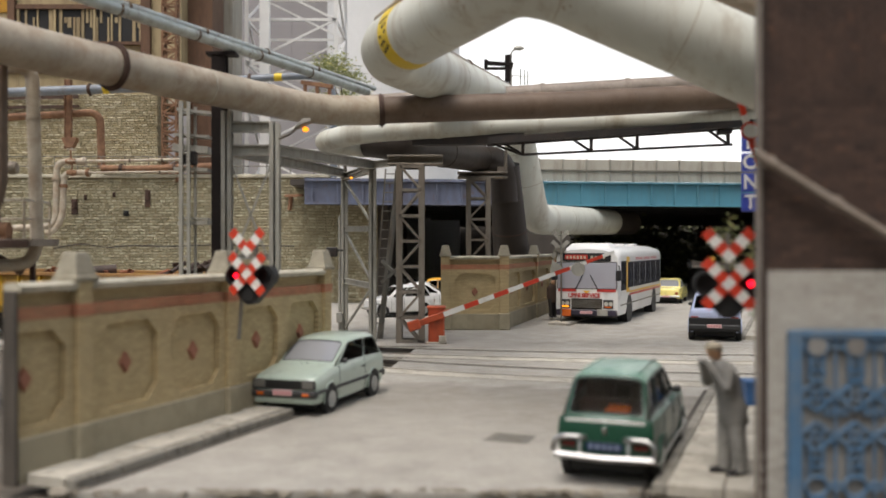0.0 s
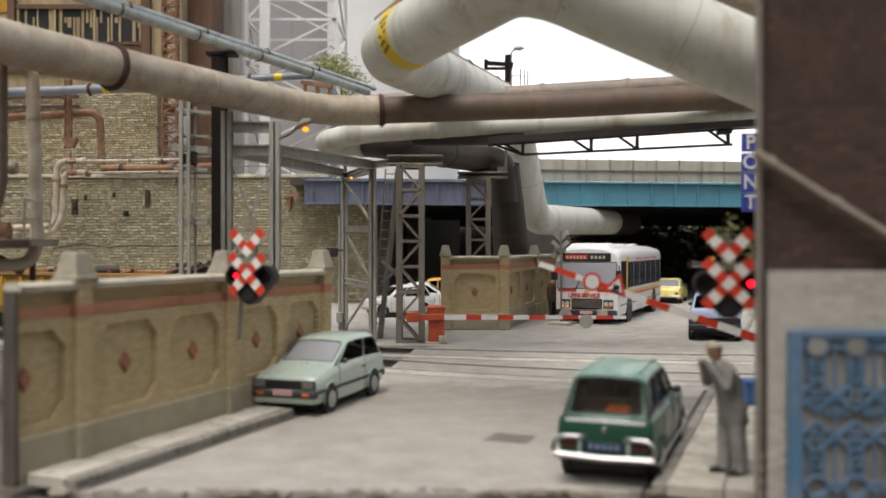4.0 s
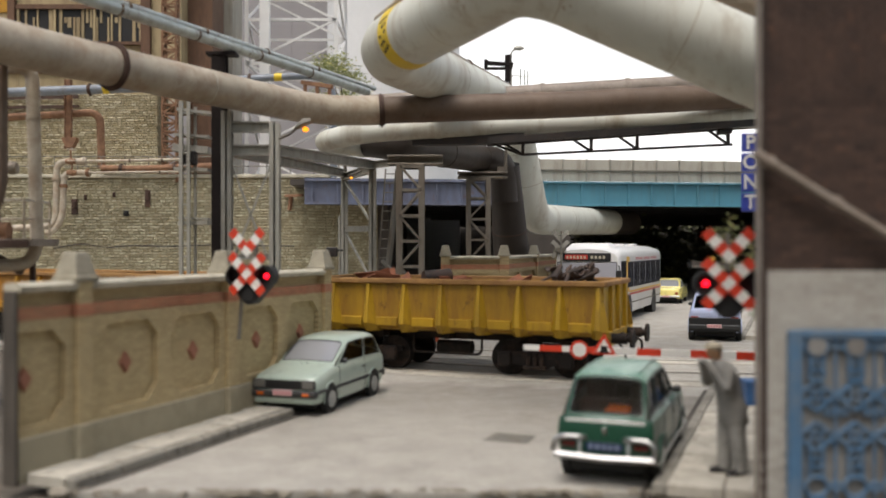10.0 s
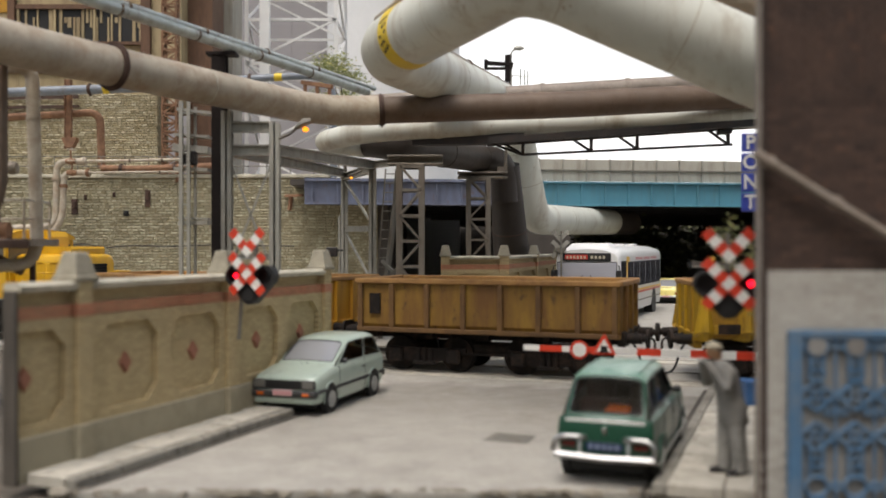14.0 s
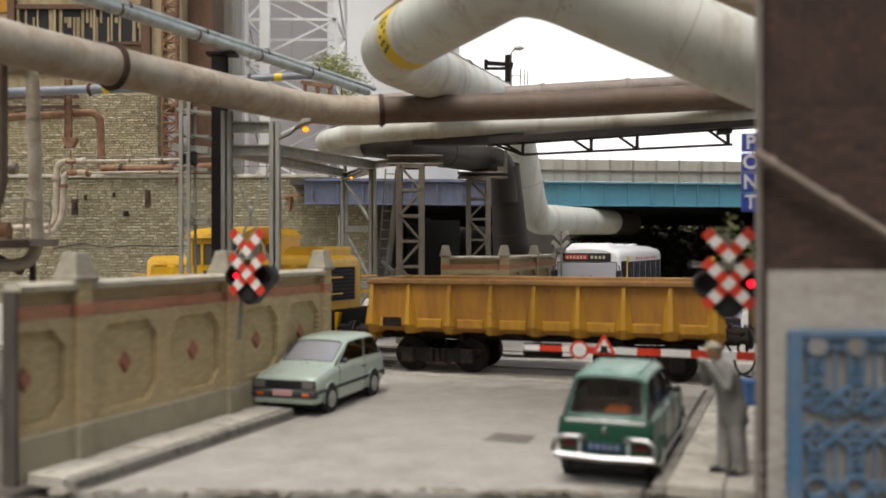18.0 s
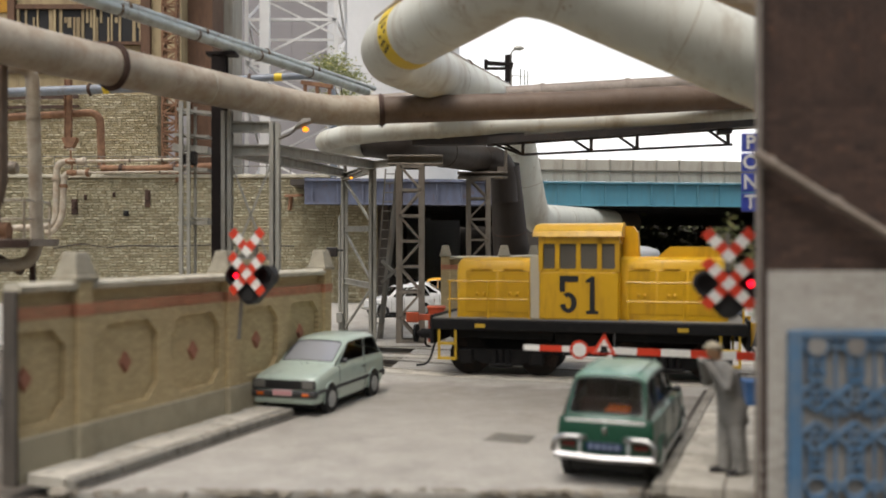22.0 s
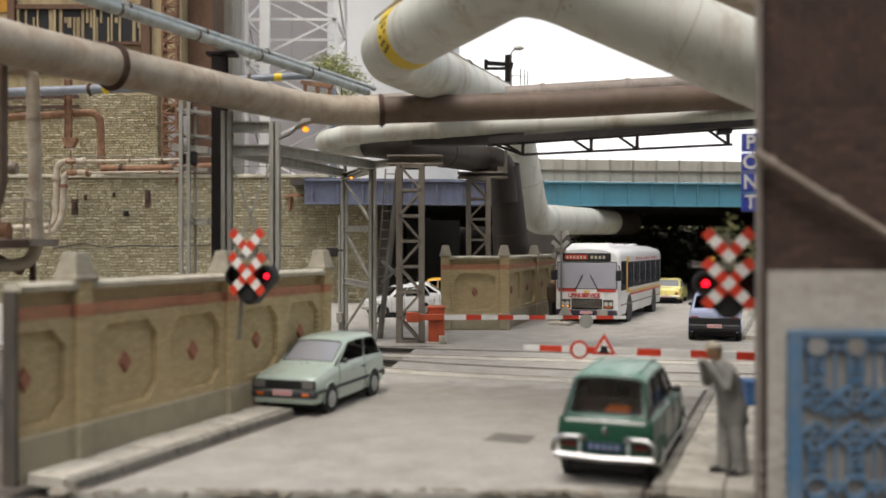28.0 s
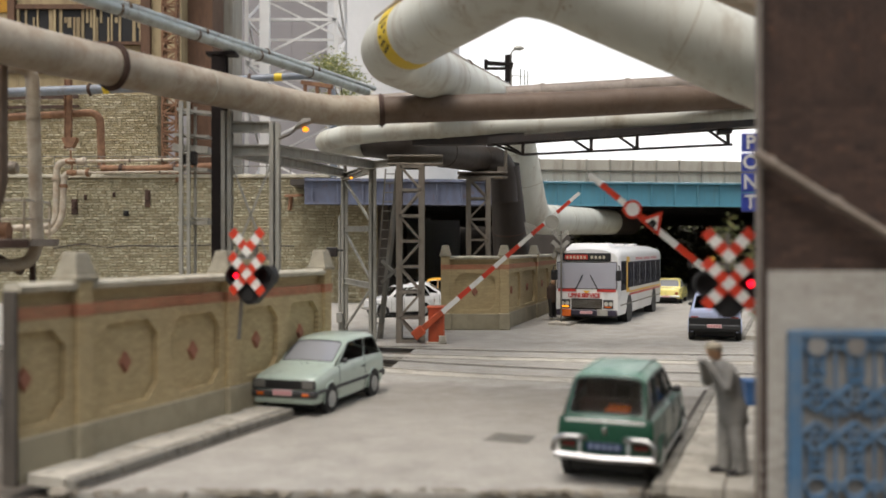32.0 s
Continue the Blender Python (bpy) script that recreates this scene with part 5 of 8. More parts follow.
for k in range(14):
    b = B()
    rod(b, (0, 0, 0), (0, 0, 1.0), 0.03, 6)
    part("rail_post", b, M["grey_dark"], cr, m=at(-24 + k * 1.3, 49.8, 7.05))
for z in (7.5, 8.03):
    b = B()
    rod(b, (-24, 49.8, z), (-7.1, 49.8, z), 0.03, 6)
    part("handrail", b, M["grey_dark"], cr)
# fittings on the retaining wall
for k, (p, w, h, mt, lb) in enumerate((((-17.39, 49.7, 4.9), 0.3, 0.3, "black", "small black vent in the retaining wall"), ((-16.21, 49.7, 5.71), 0.3, 0.95, "flange", "rusty bracket on the retaining wall"), ((-20.22, 49.7, 5.27), 0.34, 0.85, "flange", "rusty wall bracket with a pipe stub"),
                                       ((-14.48, 49.7, 6.77), 0.4, 0.3, "rust", "rusty plate on the retaining wall"), ((-18.05, 49.7, 5.93), 0.16, 0.26, "flange", "small rusty plate on the retaining wall"), ((-19.63, 49.7, 5.77), 0.16, 0.3, "flange", "small rusty plate on the retaining wall"))):
    b = B()
    quad_box(b, -w / 2, w / 2, -0.12, 0.0, -h / 2, h / 2, 0.03)
    quad_box(b, -w * 0.3, w * 0.3, -0.22, -0.12, -h * 0.1, h * 0.35, 0.03)
    solid("wall_fitting", b, M[mt], at(*p), lb, "wall fitting", "wall fittings")
b = B()
pts = [(-21.38, 49.66, 2.98), (-19.68, 49.66, 3.29), (-18.59, 49.66, 2.98), (-17.19, 49.66, 3.16), (-15.02, 49.66, 3.07), (-12.54, 49.66, 3.19), (-8.19, 49.66, 3.1)]
tube(b, bend(pts, 0.8, 4), 0.035, 6)
solid("cable", b, M["black_steel"], at(0, 0), "sagging black cable along the retaining wall", "cable", smooth=40)
b = B()
bar(b, (-8.65, 49.6, 5.86), (-7.59, 49, 5.86), 0.14)
bar(b, (-8.43, 49.6, 5.08), (-8.29, 49.5, 5.92), 0.16)
solid("wall_bracket", b, M["rust"], at(0, 0), "rusty steel arm on the retaining wall", "bracket")

# near pipes and platform left of the yard
pipeline("grey_riser", [(-8.43, 17.2, 6.52), (-7.99, 17.6, 6.58), (-7.99, 17.8, 3.06), (-8.17, 17.8, 2.74), (-9.18, 17.4, 2.69)], 0.125, "pipe_cream", "grey weathered riser pipe with an elbow", 0.3, rings=((1, 0.28),), ring_mat="pipe_cream", ring_h=0.012, ring_w=0.03)
pipeline("grey_riser", [(-8.09, 16.6, 6.59), (-8.09, 16.6, 4.2), (-8.34, 16.6, 3.47)], 0.1, "pipe_rust", "thin brown-grey riser pipe", 0.3)
pipeline("stub_pipe", [(-8.97, 17, 4.54), (-8, 17, 4.57)], 0.09, "pipe_cream", "short grey pipe stub with a flange", rings=((0, 0.9),), ring_mat="pipe_cream", ring_h=0.02)
plat = thing("walkway_platform", at(0, 0), "grey steel walkway platform with thin railings", "platform")
b = B()
loft(b, [[(-10.6, 17.0, z), (-7.75, 17.0, z), (-7.9, 18.6, z), (-11.6, 18.6, z)] for z in (3.1, 3.24)])
part("deck", b, M["pipe_grey"], plat)
b = B()
quad_box(b, -10.6, -7.78, 16.94, 17.0, 3.06, 3.22, 0.01)
part("fascia", b, M["flange"], plat, "rusty edge beam")
for x, y in ((-9.0, 17.05), (-7.9, 17.05), (-8.05, 18.5), (-8.5, 17.05)):
    b = B()
    rod(b, (x, y, 3.2), (x, y, 4.0), 0.027, 6)
    part("rail_post", b, M["pipe_cream"], plat)
for z in (3.62, 3.98):
    b = B()
    tube(b, [(-10.6, 17.05, z - 0.1), (-7.9, 17.05, z), (-8.05, 18.5, z)], 0.026, 6)
    part("handrail", b, M["pipe_cream"], plat)
for x, y in ((-8.35, 18.4), (-9.6, 18.4)):
    b = B()
    bar(b, (x, y, -0.16), (x, y, 3.1), 0.09)
    part("leg", b, M["flange"], plat)
b = B()
for k in range(4):
    quad_box(b, -9.9 + k * 0.4, -9.75 + k * 0.4, 16.9, 17.0, 2.2, 3.1)
part("bracing", b, M["rust"], plat)
pv = thing("pump_set", at(-8.6, 17.3, 3.24), "rusty pump with pipe stubs on the platform", "pump")
b = B()
rod(b, (-0.3, 0, 0.16), (0.3, 0, 0.16), 0.16, 14)
quad_box(b, -0.3, 0.3, -0.14, 0.14, 0.0, 0.05)
part("body", b, M["rust"], pv, smooth=40)
b = B()
tube(b, bend([(0.1, 0, 0.3), (0.1, 0, 0.55), (-0.5, 0, 0.6)], 0.1, 4), 0.05, 8)
part("pipe_stub", b, M["pipe_rust"], pv, smooth=40)
pipeline("lower_pipe", [(-9.71, 18.4, 3.15), (-8.79, 18.4, 2.71), (-8.56, 18.4, 2.59)], 0.1, "pipe_rust", "brown pipe under the platform", 0.3)

# caged ladder behind the wall
cage = thing("access_ladder", at(0, 0), "light grey steel access ladder with landings", "ladder")
for p, r in (((-6.66, 23, 6.78), 0.045), ((-6.47, 23, 6.78), 0.04), ((-6.41, 23.4, 6.7), 0.03)):
    b = B()
    bar(b, (p[0], p[1], -0.16), p, r * 2)
    part("stile", b, M["grey_steel"], cage)
pa, pb = (-6.66, 23, 6.78), (-6.47, 23, 6.78)
b = B()
rod(b, (0, 0, 0), (pb[0] - pa[0], 0, 0), 0.02, 6)
mr2 = mesh_of("rung", b, M["grey_steel"])
for k in range(20):
    o = new("rung", mr2)
    o.parent = cage
    o.matrix_basis = at(pa[0], pa[1], 0.2 + k * 0.33)
for (a, c, t) in (((-6.93, 23.4, 5.64), (-6.03, 23.4, 5.56), 0.18), ((-6.9, 23.4, 5.09), (-6.03, 23.4, 5.06), 0.08), ((-6.9, 23.4, 5.97), (-6.03, 23.4, 5.91), 0.06), ((-6.79, 23.4, 3.69), (-6.03, 23.4, 3.71), 0.1), ((-6.79, 23.4, 3.83), (-6.03, 23.4, 3.8), 0.05), ((-6.82, 23.4, 6.61), (-5.62, 23.4, 6.48), 0.07)):
    b = B()
    bar(b, a, c, 0.5, t)
    part("landing", b, M["grey_steel"], cage)
b = B()
quad_box(b, -0.22, 0.22, -0.1, 0.1, -0.18, 0.18, 0.03)
part("junction_box", b, M["black_steel"], cage, "dark junction box", m=at(*(-6.53, 23.2, 5.36)))

# far lamp and sign gantry on the bridge
fl = thing("bridge_lamp", at(0, 0), "grey bridge lamp post with a dark cross arm", "street lamp")
b = B()
bar(b, (4.46, 60, 6.33), (4.46, 60, 15.7), 0.22)
tube(b, bend([(4.5, 60, 15.32), (4.5, 60, 16), (4.88, 60, 16.19)], 0.3, 4), 0.05, 8)
part("post", b, M["grey_dark"], fl)
b = B()
ball(b, (5.03, 60, 16.23), 0.38, 0.18, 0.16, 12, 8)
part("lamp_head", b, M["lamp_glass"], fl, "pale lamp head", smooth=50)
b = B()
bar(b, (2.77, 60, 15.25), (4.65, 60, 15.14), 0.4, 0.22)
bar(b, (2.92, 60, 14.88), (4.58, 60, 14.88), 0.3, 0.16)
bar(b, (4.28, 60, 15.78), (4.28, 60, 13.97), 0.34)
bar(b, (2.85, 60, 15.47), (2.85, 60, 14.8), 0.25)
part("cross_arm", b, M["brown_post"], fl, "dark brown cross arm")
b = B()
rod(b, (5.14, 60, 13.82), (5.14, 60, 14.88), 0.04, 6)
rod(b, (5.4, 60, 13.82), (5.4, 60, 14.8), 0.04, 6)
rod(b, (5.62, 60, 13.82), (5.62, 60, 14.72), 0.04, 6)
bar(b, (4.2, 60, 14.42), (5.62, 60, 14.35), 0.05)
part("railing", b, M["grey_steel"], fl)


# ---- plants ----
def leafy(name, m, height, crown, n, material, label, cat, seed, trunk_r=0.12, leaf=0.16, base=0.35):
    """A tapered trunk with limbs and a crown of single leaves in uneven clumps."""
    e = thing(name, m, label, cat)
    rg = random.Random(seed)
    b = B()
    rod(b, (0, 0, 0), (0.05, 0, height * 0.7), trunk_r, 8, trunk_r * 0.4)
    tips = []
    for k in range(14):
        a = rg.uniform(0, math.tau)
        z = height * rg.uniform(base, 0.7)
        rr = crown * rg.uniform(0.45, 0.95)
        tip = Vector((math.cos(a) * rr, math.sin(a) * rr, z + height * rg.uniform(0.1, 0.32)))
        rod(b, (0.03, 0, z * 0.9), tip, trunk_r * 0.35, 5, trunk_r * 0.1)
        tips.append(tip)
    tips.append(Vector((0, 0, height * 0.92)))
    part("trunk", b, M["bark"], e, "grey-brown trunk and limbs")
    b = B()
    for i in range(n):
        t = tips[rg.randrange(len(tips))]
        s = crown * 0.36
        c = t + Vector((rg.gauss(0, s * 0.6), rg.gauss(0, s * 0.6), rg.gauss(0, s * 0.5)))
        d = Vector((rg.gauss(0, 1), rg.gauss(0, 1), rg.gauss(0, 0.6))).normalized()
        a, u = frame_of(d)
        L = leaf * rg.uniform(0.6, 1.3)
        vs = [b.verts.new(c + a * L), b.verts.new(c + u * L * 0.45 + d * L * 0.1), b.verts.new(c - a * L), b.verts.new(c - u * L * 0.45 + d * L * 0.1)]
        b.faces.new(vs)
    part("crown", b, M[material], e, "loose crown of small leaves")
    return e


leafy("tree", at(-6.3, 58, 6.7), 8.2, 1.9, 4200, "leaf", "small green tree on the terrace behind the bridge", "tree", 3, leaf=0.1)
plant = thing("climbing_plant", at(4.55, 12.9, 0.08), "thin climbing plant with small yellow blossoms against the house corner", "plant")
rg = random.Random(8)
b = B()
tube(b, [(0, 0, 0), (0.03, -0.02, 0.9), (-0.02, 0.03, 1.8), (-0.06, 0, 2.55)], 0.018, 6)
part("stem", b, M["bark"], plant, "thin grey-brown stem")
shoots = [[(-0.06, 0, 2.5), (-0.3, -0.05, 2.95), (-0.48, -0.1, 3.25), (-0.5, -0.12, 3.45)],
          [(-0.3, -0.05, 2.95), (-0.55, -0.08, 3.12), (-0.68, -0.1, 3.3)],
          [(-0.06, 0, 2.5), (-0.16, 0, 2.9), (-0.22, 0.05, 3.3)],
          [(-0.06, 0, 2.5), (-0.35, -0.1, 2.68), (-0.62, -0.12, 2.82)],
          [(0.0, 0, 1.9), (-0.2, 0, 2.3), (-0.3, -0.05, 2.62)]]
leaves = B()
for k, sh in enumerate(shoots):
    b = B()
    tube(b, sh, 0.008, 5)
    part("shoot", b, M["bark"], plant)
    for p, q in zip(sh, sh[1:]):
        p, q = Vector(p), Vector(q)
        for i in range(46 if k in (2, 4) else 24):
            c = p.lerp(q, rg.random()) + Vector((rg.gauss(0, 0.05), rg.gauss(0, 0.05), rg.gauss(0, 0.05)))
            d = Vector((rg.gauss(0, 1), rg.gauss(0, 1), rg.gauss(0, 0.6))).normalized()
            a, u = frame_of(d)
            L = rg.uniform(0.016, 0.038)
            leaves.faces.new([leaves.verts.new(c + a * L), leaves.verts.new(c + u * L * 0.5 + d * L * 0.15), leaves.verts.new(c - a * L), leaves.verts.new(c - u * L * 0.5 + d * L * 0.15)])
part("foliage", leaves, M["leaf"], plant, "loose small green leaves")
for c in ((-0.39, -0.14, 3.1), (-0.76, -0.2, 2.84), (-0.55, -0.2, 2.72), (-0.52, -0.2, 2.8), (-0.44, -0.15, 2.98)):
    b = B()
    ball(b, c, 0.035, 0.03, 0.03, 8, 5)
    part("blossom", b, M["bus_yellow"], plant, "small yellow blossom", smooth=60)
rg = random.Random(21)
b = B()
for i in range(9000):
    x, y = rg.uniform(13, 21), rg.uniform(72, 96)
    if x > -4.6 + 0.36 * (y - 1.8) / 0.93 - 3.6:
        continue
    c = Vector((x, y, abs(rg.gauss(0, 2.0))))
    d = Vector((rg.gauss(0, 1), rg.gauss(0, 1), rg.gauss(0, 1))).normalized()
    a, u = frame_of(d)
    L = rg.uniform(0.15, 0.35)
    b.faces.new([b.verts.new(c + a * L), b.verts.new(c + u * L * 0.5), b.verts.new(c - a * L), b.verts.new(c - u * L * 0.5)])
for i in range(9000):
    x, y = rg.uniform(20, 62), rg.uniform(126, 140)
    c = Vector((x, y, abs(rg.gauss(2.5, 3.2))))
    if c.x < 0.39 * c.y - 5.5 and c.z < 1.0:
        continue
    d = Vector((rg.gauss(0, 1), rg.gauss(0, 1), rg.gauss(0, 1))).normalized()
    a, u = frame_of(d)
    L = rg.uniform(0.3, 0.7)
    b.faces.new([b.verts.new(c + a * L), b.verts.new(c + u * L * 0.5), b.verts.new(c - a * L), b.verts.new(c - u * L * 0.5)])
solid("hedge", b, M["leaf_shaded"], at(0, 0), "hedge beyond the bridge with its shade put into the leaf colour", "hedge", kind="stuff")
# ---- crossing signals and barriers ----
def lettering(name, text, size, material, parent, m, label="", depth=0.01, sx=1.0, bold=0.0):
    """Raised writing in the built-in font, standing in the x-z plane and read from -y."""
    cu = bpy.data.curves.new(name, "FONT")
    cu.body = text
    cu.size = size * U
    cu.extrude = depth * U
    cu.offset = bold * U
    cu.align_x, cu.align_y = "CENTER", "CENTER"
    tmp = bpy.data.objects.new(name, cu)
    scene.collection.objects.link(tmp)
    bpy.context.view_layer.update()
    me = bpy.data.meshes.new_from_object(tmp)
    bpy.data.objects.remove(tmp)
    me.transform(Matrix.Rotation(radians(90), 4, "X") @ Matrix.Diagonal((sx, 1, 1, 1)))
    me.materials.clear()
    me.materials.append(material)
    ob = new(name, me)
    ob.parent = parent
    ob.matrix_basis = m
    return tagged(ob, label) if label else ob


BLINK = []   # (bulb, side, phase, place of its opening)


def crossing_signal(x, y, z, rz, label, phase, k=1.0, arm_to=None, back=False, drop=0.0):
    """A crossbuck with twin lamps; its board stands in the x-z plane and faces -y. z is the middle of the full cross."""
    e = thing("crossing_signal", at(x, y, z, rz), label, "crossing signal", "crossing signals")
    w = 0.15 * k
    a = 0.3 * k

    def board(p, q, n, first, yy):
        p, q = Vector(p), Vector(q)
        for i in range(n):
            s, t = p.lerp(q, i / n), p.lerp(q, (i + 1) / n)
            d = (q - p).normalized()
            nn = Vector((-d.z, 0, d.x))
            b = B()
            loft(b, [[s + nn * w / 2 + Vector((0, o, 0)), s - nn * w / 2 + Vector((0, o, 0)), t - nn * w / 2 + Vector((0, o, 0)), t + nn * w / 2 + Vector((0, o, 0))] for o in (yy, yy + 0.02)])
            part("stripe", b, M["grey_steel"] if back else M["red" if (i + first) % 2 == 0 else "white"], e)

    board((-a, 0, -a - drop), (a, 0, a - drop), 7, 0, -0.2)
    board((-a, 0, a - drop), (a, 0, -a - drop), 7, 0, -0.222)
    # the half cross above: both arms share a white square at the tip
    v0 = 0.365 * k - drop
    rise, out = 0.278 * k, 0.25 * k
    for sd, yy in ((-1, -0.2), (1, -0.222)):
        board((sd * out * 7 / 6, 0, v0 + rise * 7 / 6), (-sd * out / 6, 0, v0 - rise / 6), 4, 0, yy)
    # lamp housing with two openings
    g_ = k * (0.4 if back else 1.0)
    lx, lz = 0.285 * g_, -0.035 * g_
    r = 0.115 * g_
    b = B()
    outer = []
    for cx, cz, a0, a1 in ((lx, lz, -30, 90), (-lx, lz, 90, 210), (0, -0.33 * g_, 210, 330)):
        for i in range(7):
            g = radians(a0 + (a1 - a0) * i / 6)
            outer.append((cx + 0.17 * g_ * math.cos(g), cz + 0.17 * g_ * math.sin(g)))
    loft(b, [[(px, yy, pz) for px, pz in outer] for yy in (0.0, 0.05)])
    part("back_plate", b, M["grey_dark" if back else "black"], e)
    b = B()
    loft(b, [[(px, yy, pz) for px, pz in outer] for yy in (-0.13, 0.0)], caps=False)
    part("housing_rim", b, M["grey_dark" if back else "black"], e)
    b = B()
    loops = [outer] + [[(s * lx + r * math.cos(i * math.tau / 20), lz + r * math.sin(i * math.tau / 20)) for i in range(20)] for s in (-1, 1)]
    edges = []
    for lp in loops:
        vs = [b.verts.new((px, -0.13, pz)) for px, pz in lp]
        edges += [b.edges.new((vs[i], vs[(i + 1) % len(vs)])) for i in range(len(vs))]
    bmesh.ops.triangle_fill(b, use_beauty=True, use_dissolve=False, edges=edges)
    part("front_plate", b, M["black"], e, "black front plate with two round openings")
    for s in (-1, 1):
        b = B()
        rows = []
        for yy, shrink in ((-0.13, 0), (-0.19, 0.35)):
            rows.append([(s * lx + (r + 0.012) * math.cos(g), yy, lz + (r + 0.012) * math.sin(g)) for g in [radians(-10 + shrink * 30 + (200 - shrink * 60) * i / 14) for i in range(15)]])
        loft(b, rows, caps=False, closed=False)
        part("visor", b, M["black"], e)
    b = B()
    rod(b, (0, -0.13, -0.34 * g_), (0, -0.15, -0.34 * g_), 0.1 * g_, 20)
    part("lower_lens", b, M["tyre"], e, "unlit dark lower lens", smooth=40)
    b = B()
    bar(b, (0, 0.07, -0.5 * k), (0, 0.07, v0 + 0.3 * k), 0.06, 0.06)
    part("spine", b, M["grey_dark"], e)
    if arm_to:
        b = B()
        tube(b, bend([(0, 0.08, -0.1)] + list(arm_to), 0.12, 4), 0.035, 8)
        part("bracket", b, M["grey_dark"], e, smooth=40)
    if phase is not None:
        for side in (-1, 1):
            b = B()
            ball(b, (0, 0, 0), 0.043 * k, 0.035, 0.043 * k, 14, 8)
            bulb = part("light", b, M["glow_red"], e, "glowing red signal light", smooth=60, m=at(side * lx, -0.07, lz))
            BLINK.append((bulb, side, phase, lx, lz))
    return e


crossing_signal(*(-3.25, 15.5, 2.63), -21, "red and white double crossbuck with red lamps on the yard wall", 0, 1.06, [(-0.3, 0.12, -0.25), (-0.36, 0.1, -1.15)])
crossing_signal(*(3.78, 12, 2.64), -14, "red and white double crossbuck with red lamps beside the house", 1, 1.0, [(0.25, 0.2, 0.1), (0.52, 0.35, 0.1)], drop=0.03)
crossing_signal(*(4.72, 36.2, 2.98), 180, "grey crossbuck seen from behind on a mast by the far wall", None, 1.08, [(0.0, 0.1, -1.0), (0.0, 0.1, -3.0)], back=True)


def barrier(name, pivot, rz, length, bands, label, casing_mat, label_case):
    """The arm lies along +x of the thing and turns about its y axis."""
    px, py, pz = pivot
    e = thing(name, at(px, py, 0, rz), label, "level crossing barrier", "crossing barriers")
    b = B()
    quad_box(b, -0.26, 0.26, 0.1, 0.62, 0.0, pz + 0.3, 0.04)
    quad_box(b, -0.3, 0.3, 0.06, 0.66, pz + 0.26, pz + 0.34, 0.02)
    part("casing", b, M[casing_mat], e, label_case)
    b = B()
    quad_box(b, -0.34, 0.34, 0.02, 0.7, -0.02, 0.06, 0.02)
    quad_box(b, 0.08, 0.3, 0.0, 0.1, 0.06, 0.26, 0.01)
    part("foundation", b, M["paving"], e)
    arm = new("arm")
    arm.parent = e
    arm.matrix_basis = at(0, 0, pz)
    tagged(arm, "red and white striped barrier arm")
    cuts = [0.25] + [v for bd in bands for v in bd] + [length]
    for i in range(len(cuts) - 1):
        s, t = cuts[i], cuts[i + 1]
        if t - s < 0.01:
            continue
        b = B()
        h0, h1 = 0.085 - 0.035 * s / length, 0.085 - 0.035 * t / length
        loft(b, [[(s, -0.025, -h0), (s, 0.025, -h0), (s, 0.025, h0), (s, -0.025, h0)], [(t, -0.025, -h1), (t, 0.025, -h1), (t, 0.025, h1), (t, -0.025, h1)]])
        part("band", b, M["red" if i % 2 else "white"], arm)
    b = B()
    quad_box(b, -0.75, 0.5, -0.02, 0.1, -0.1, 0.1, 0.02)
    quad_box(b, -0.95, -0.55, -0.05, 0.12, -0.16, 0.16, 0.03)
    part("counterweight", b, M[casing_mat], arm)
    return e, arm


near_b, near_arm = barrier("barrier", (7.01, 17, 0.98), 180, 5.5, [(0.35, 0.8), (1.15, 1.5), (1.96, 2.36), (2.92, 3.37), (4.15, 4.4), (4.78, 5.2)],
                           "red and white striped barrier arm before the tracks", "orange_red", "orange-red drive casing")
far_b, far_arm = barrier("barrier", (-0.21, 28.6, 0.85), 0, 6.0, [(0.94, 1.42), (1.94, 2.43), (2.93, 3.45), (4.0, 4.5), (5.05, 5.6)],
                         "red and white striped barrier arm beyond the tracks", "orange_red", "orange-red drive casing")


def disc_sign(parent, x, z, y, r, back=False):
    b = B()
    rod(b, (x, y, z), (x, y - 0.02 if y < 0 else y + 0.02, z), r, 28)
    d = part("round_sign", b, M["grey_steel"] if back else M["red"], parent, "round sign with a red rim", smooth=40)
    if not back:
        s = -1 if y < 0 else 1
        b = B()
        rod(b, (x, y + s * 0.02, z), (x, y + s * 0.028, z), r * 0.74, 28)
        part("sign_face", b, M["white"], d, smooth=40)


def tri_sign(parent, x, z, y, r, back=False):
    s = -1 if y < 0 else 1
    def ring(k, yy):
        return [(x + k * r * math.sin(a), yy, z + k * r * math.cos(a)) for a in (0, math.tau / 3, 2 * math.tau / 3)]
    b = B()
    loft(b, [ring(1, y), ring(1, y + s * 0.02)])
    d = part("warning_sign", b, M["grey_steel"] if back else M["red"], parent, "triangular sign with a red rim")
    if not back:
        b = B()
        loft(b, [ring(0.62, y + s * 0.02), ring(0.62, y + s * 0.028)])
        part("sign_face", b, M["white"], d)
        b = B()
        quad_box(b, x - 0.06, x + 0.06, min(y + s * 0.028, y + s * 0.036), max(y + s * 0.028, y + s * 0.036), z - 0.07, z + 0.03)
        quad_box(b, x - 0.09, x + 0.09, min(y + s * 0.028, y + s * 0.036), max(y + s * 0.028, y + s * 0.036), z - 0.1, z - 0.075)
        part("sign_symbol", b, M["black"], d)


# the arm's face toward the camera is +y on the near barrier, which is turned round
disc_sign(near_arm, 4.46, 0.0, 0.04, 0.175)
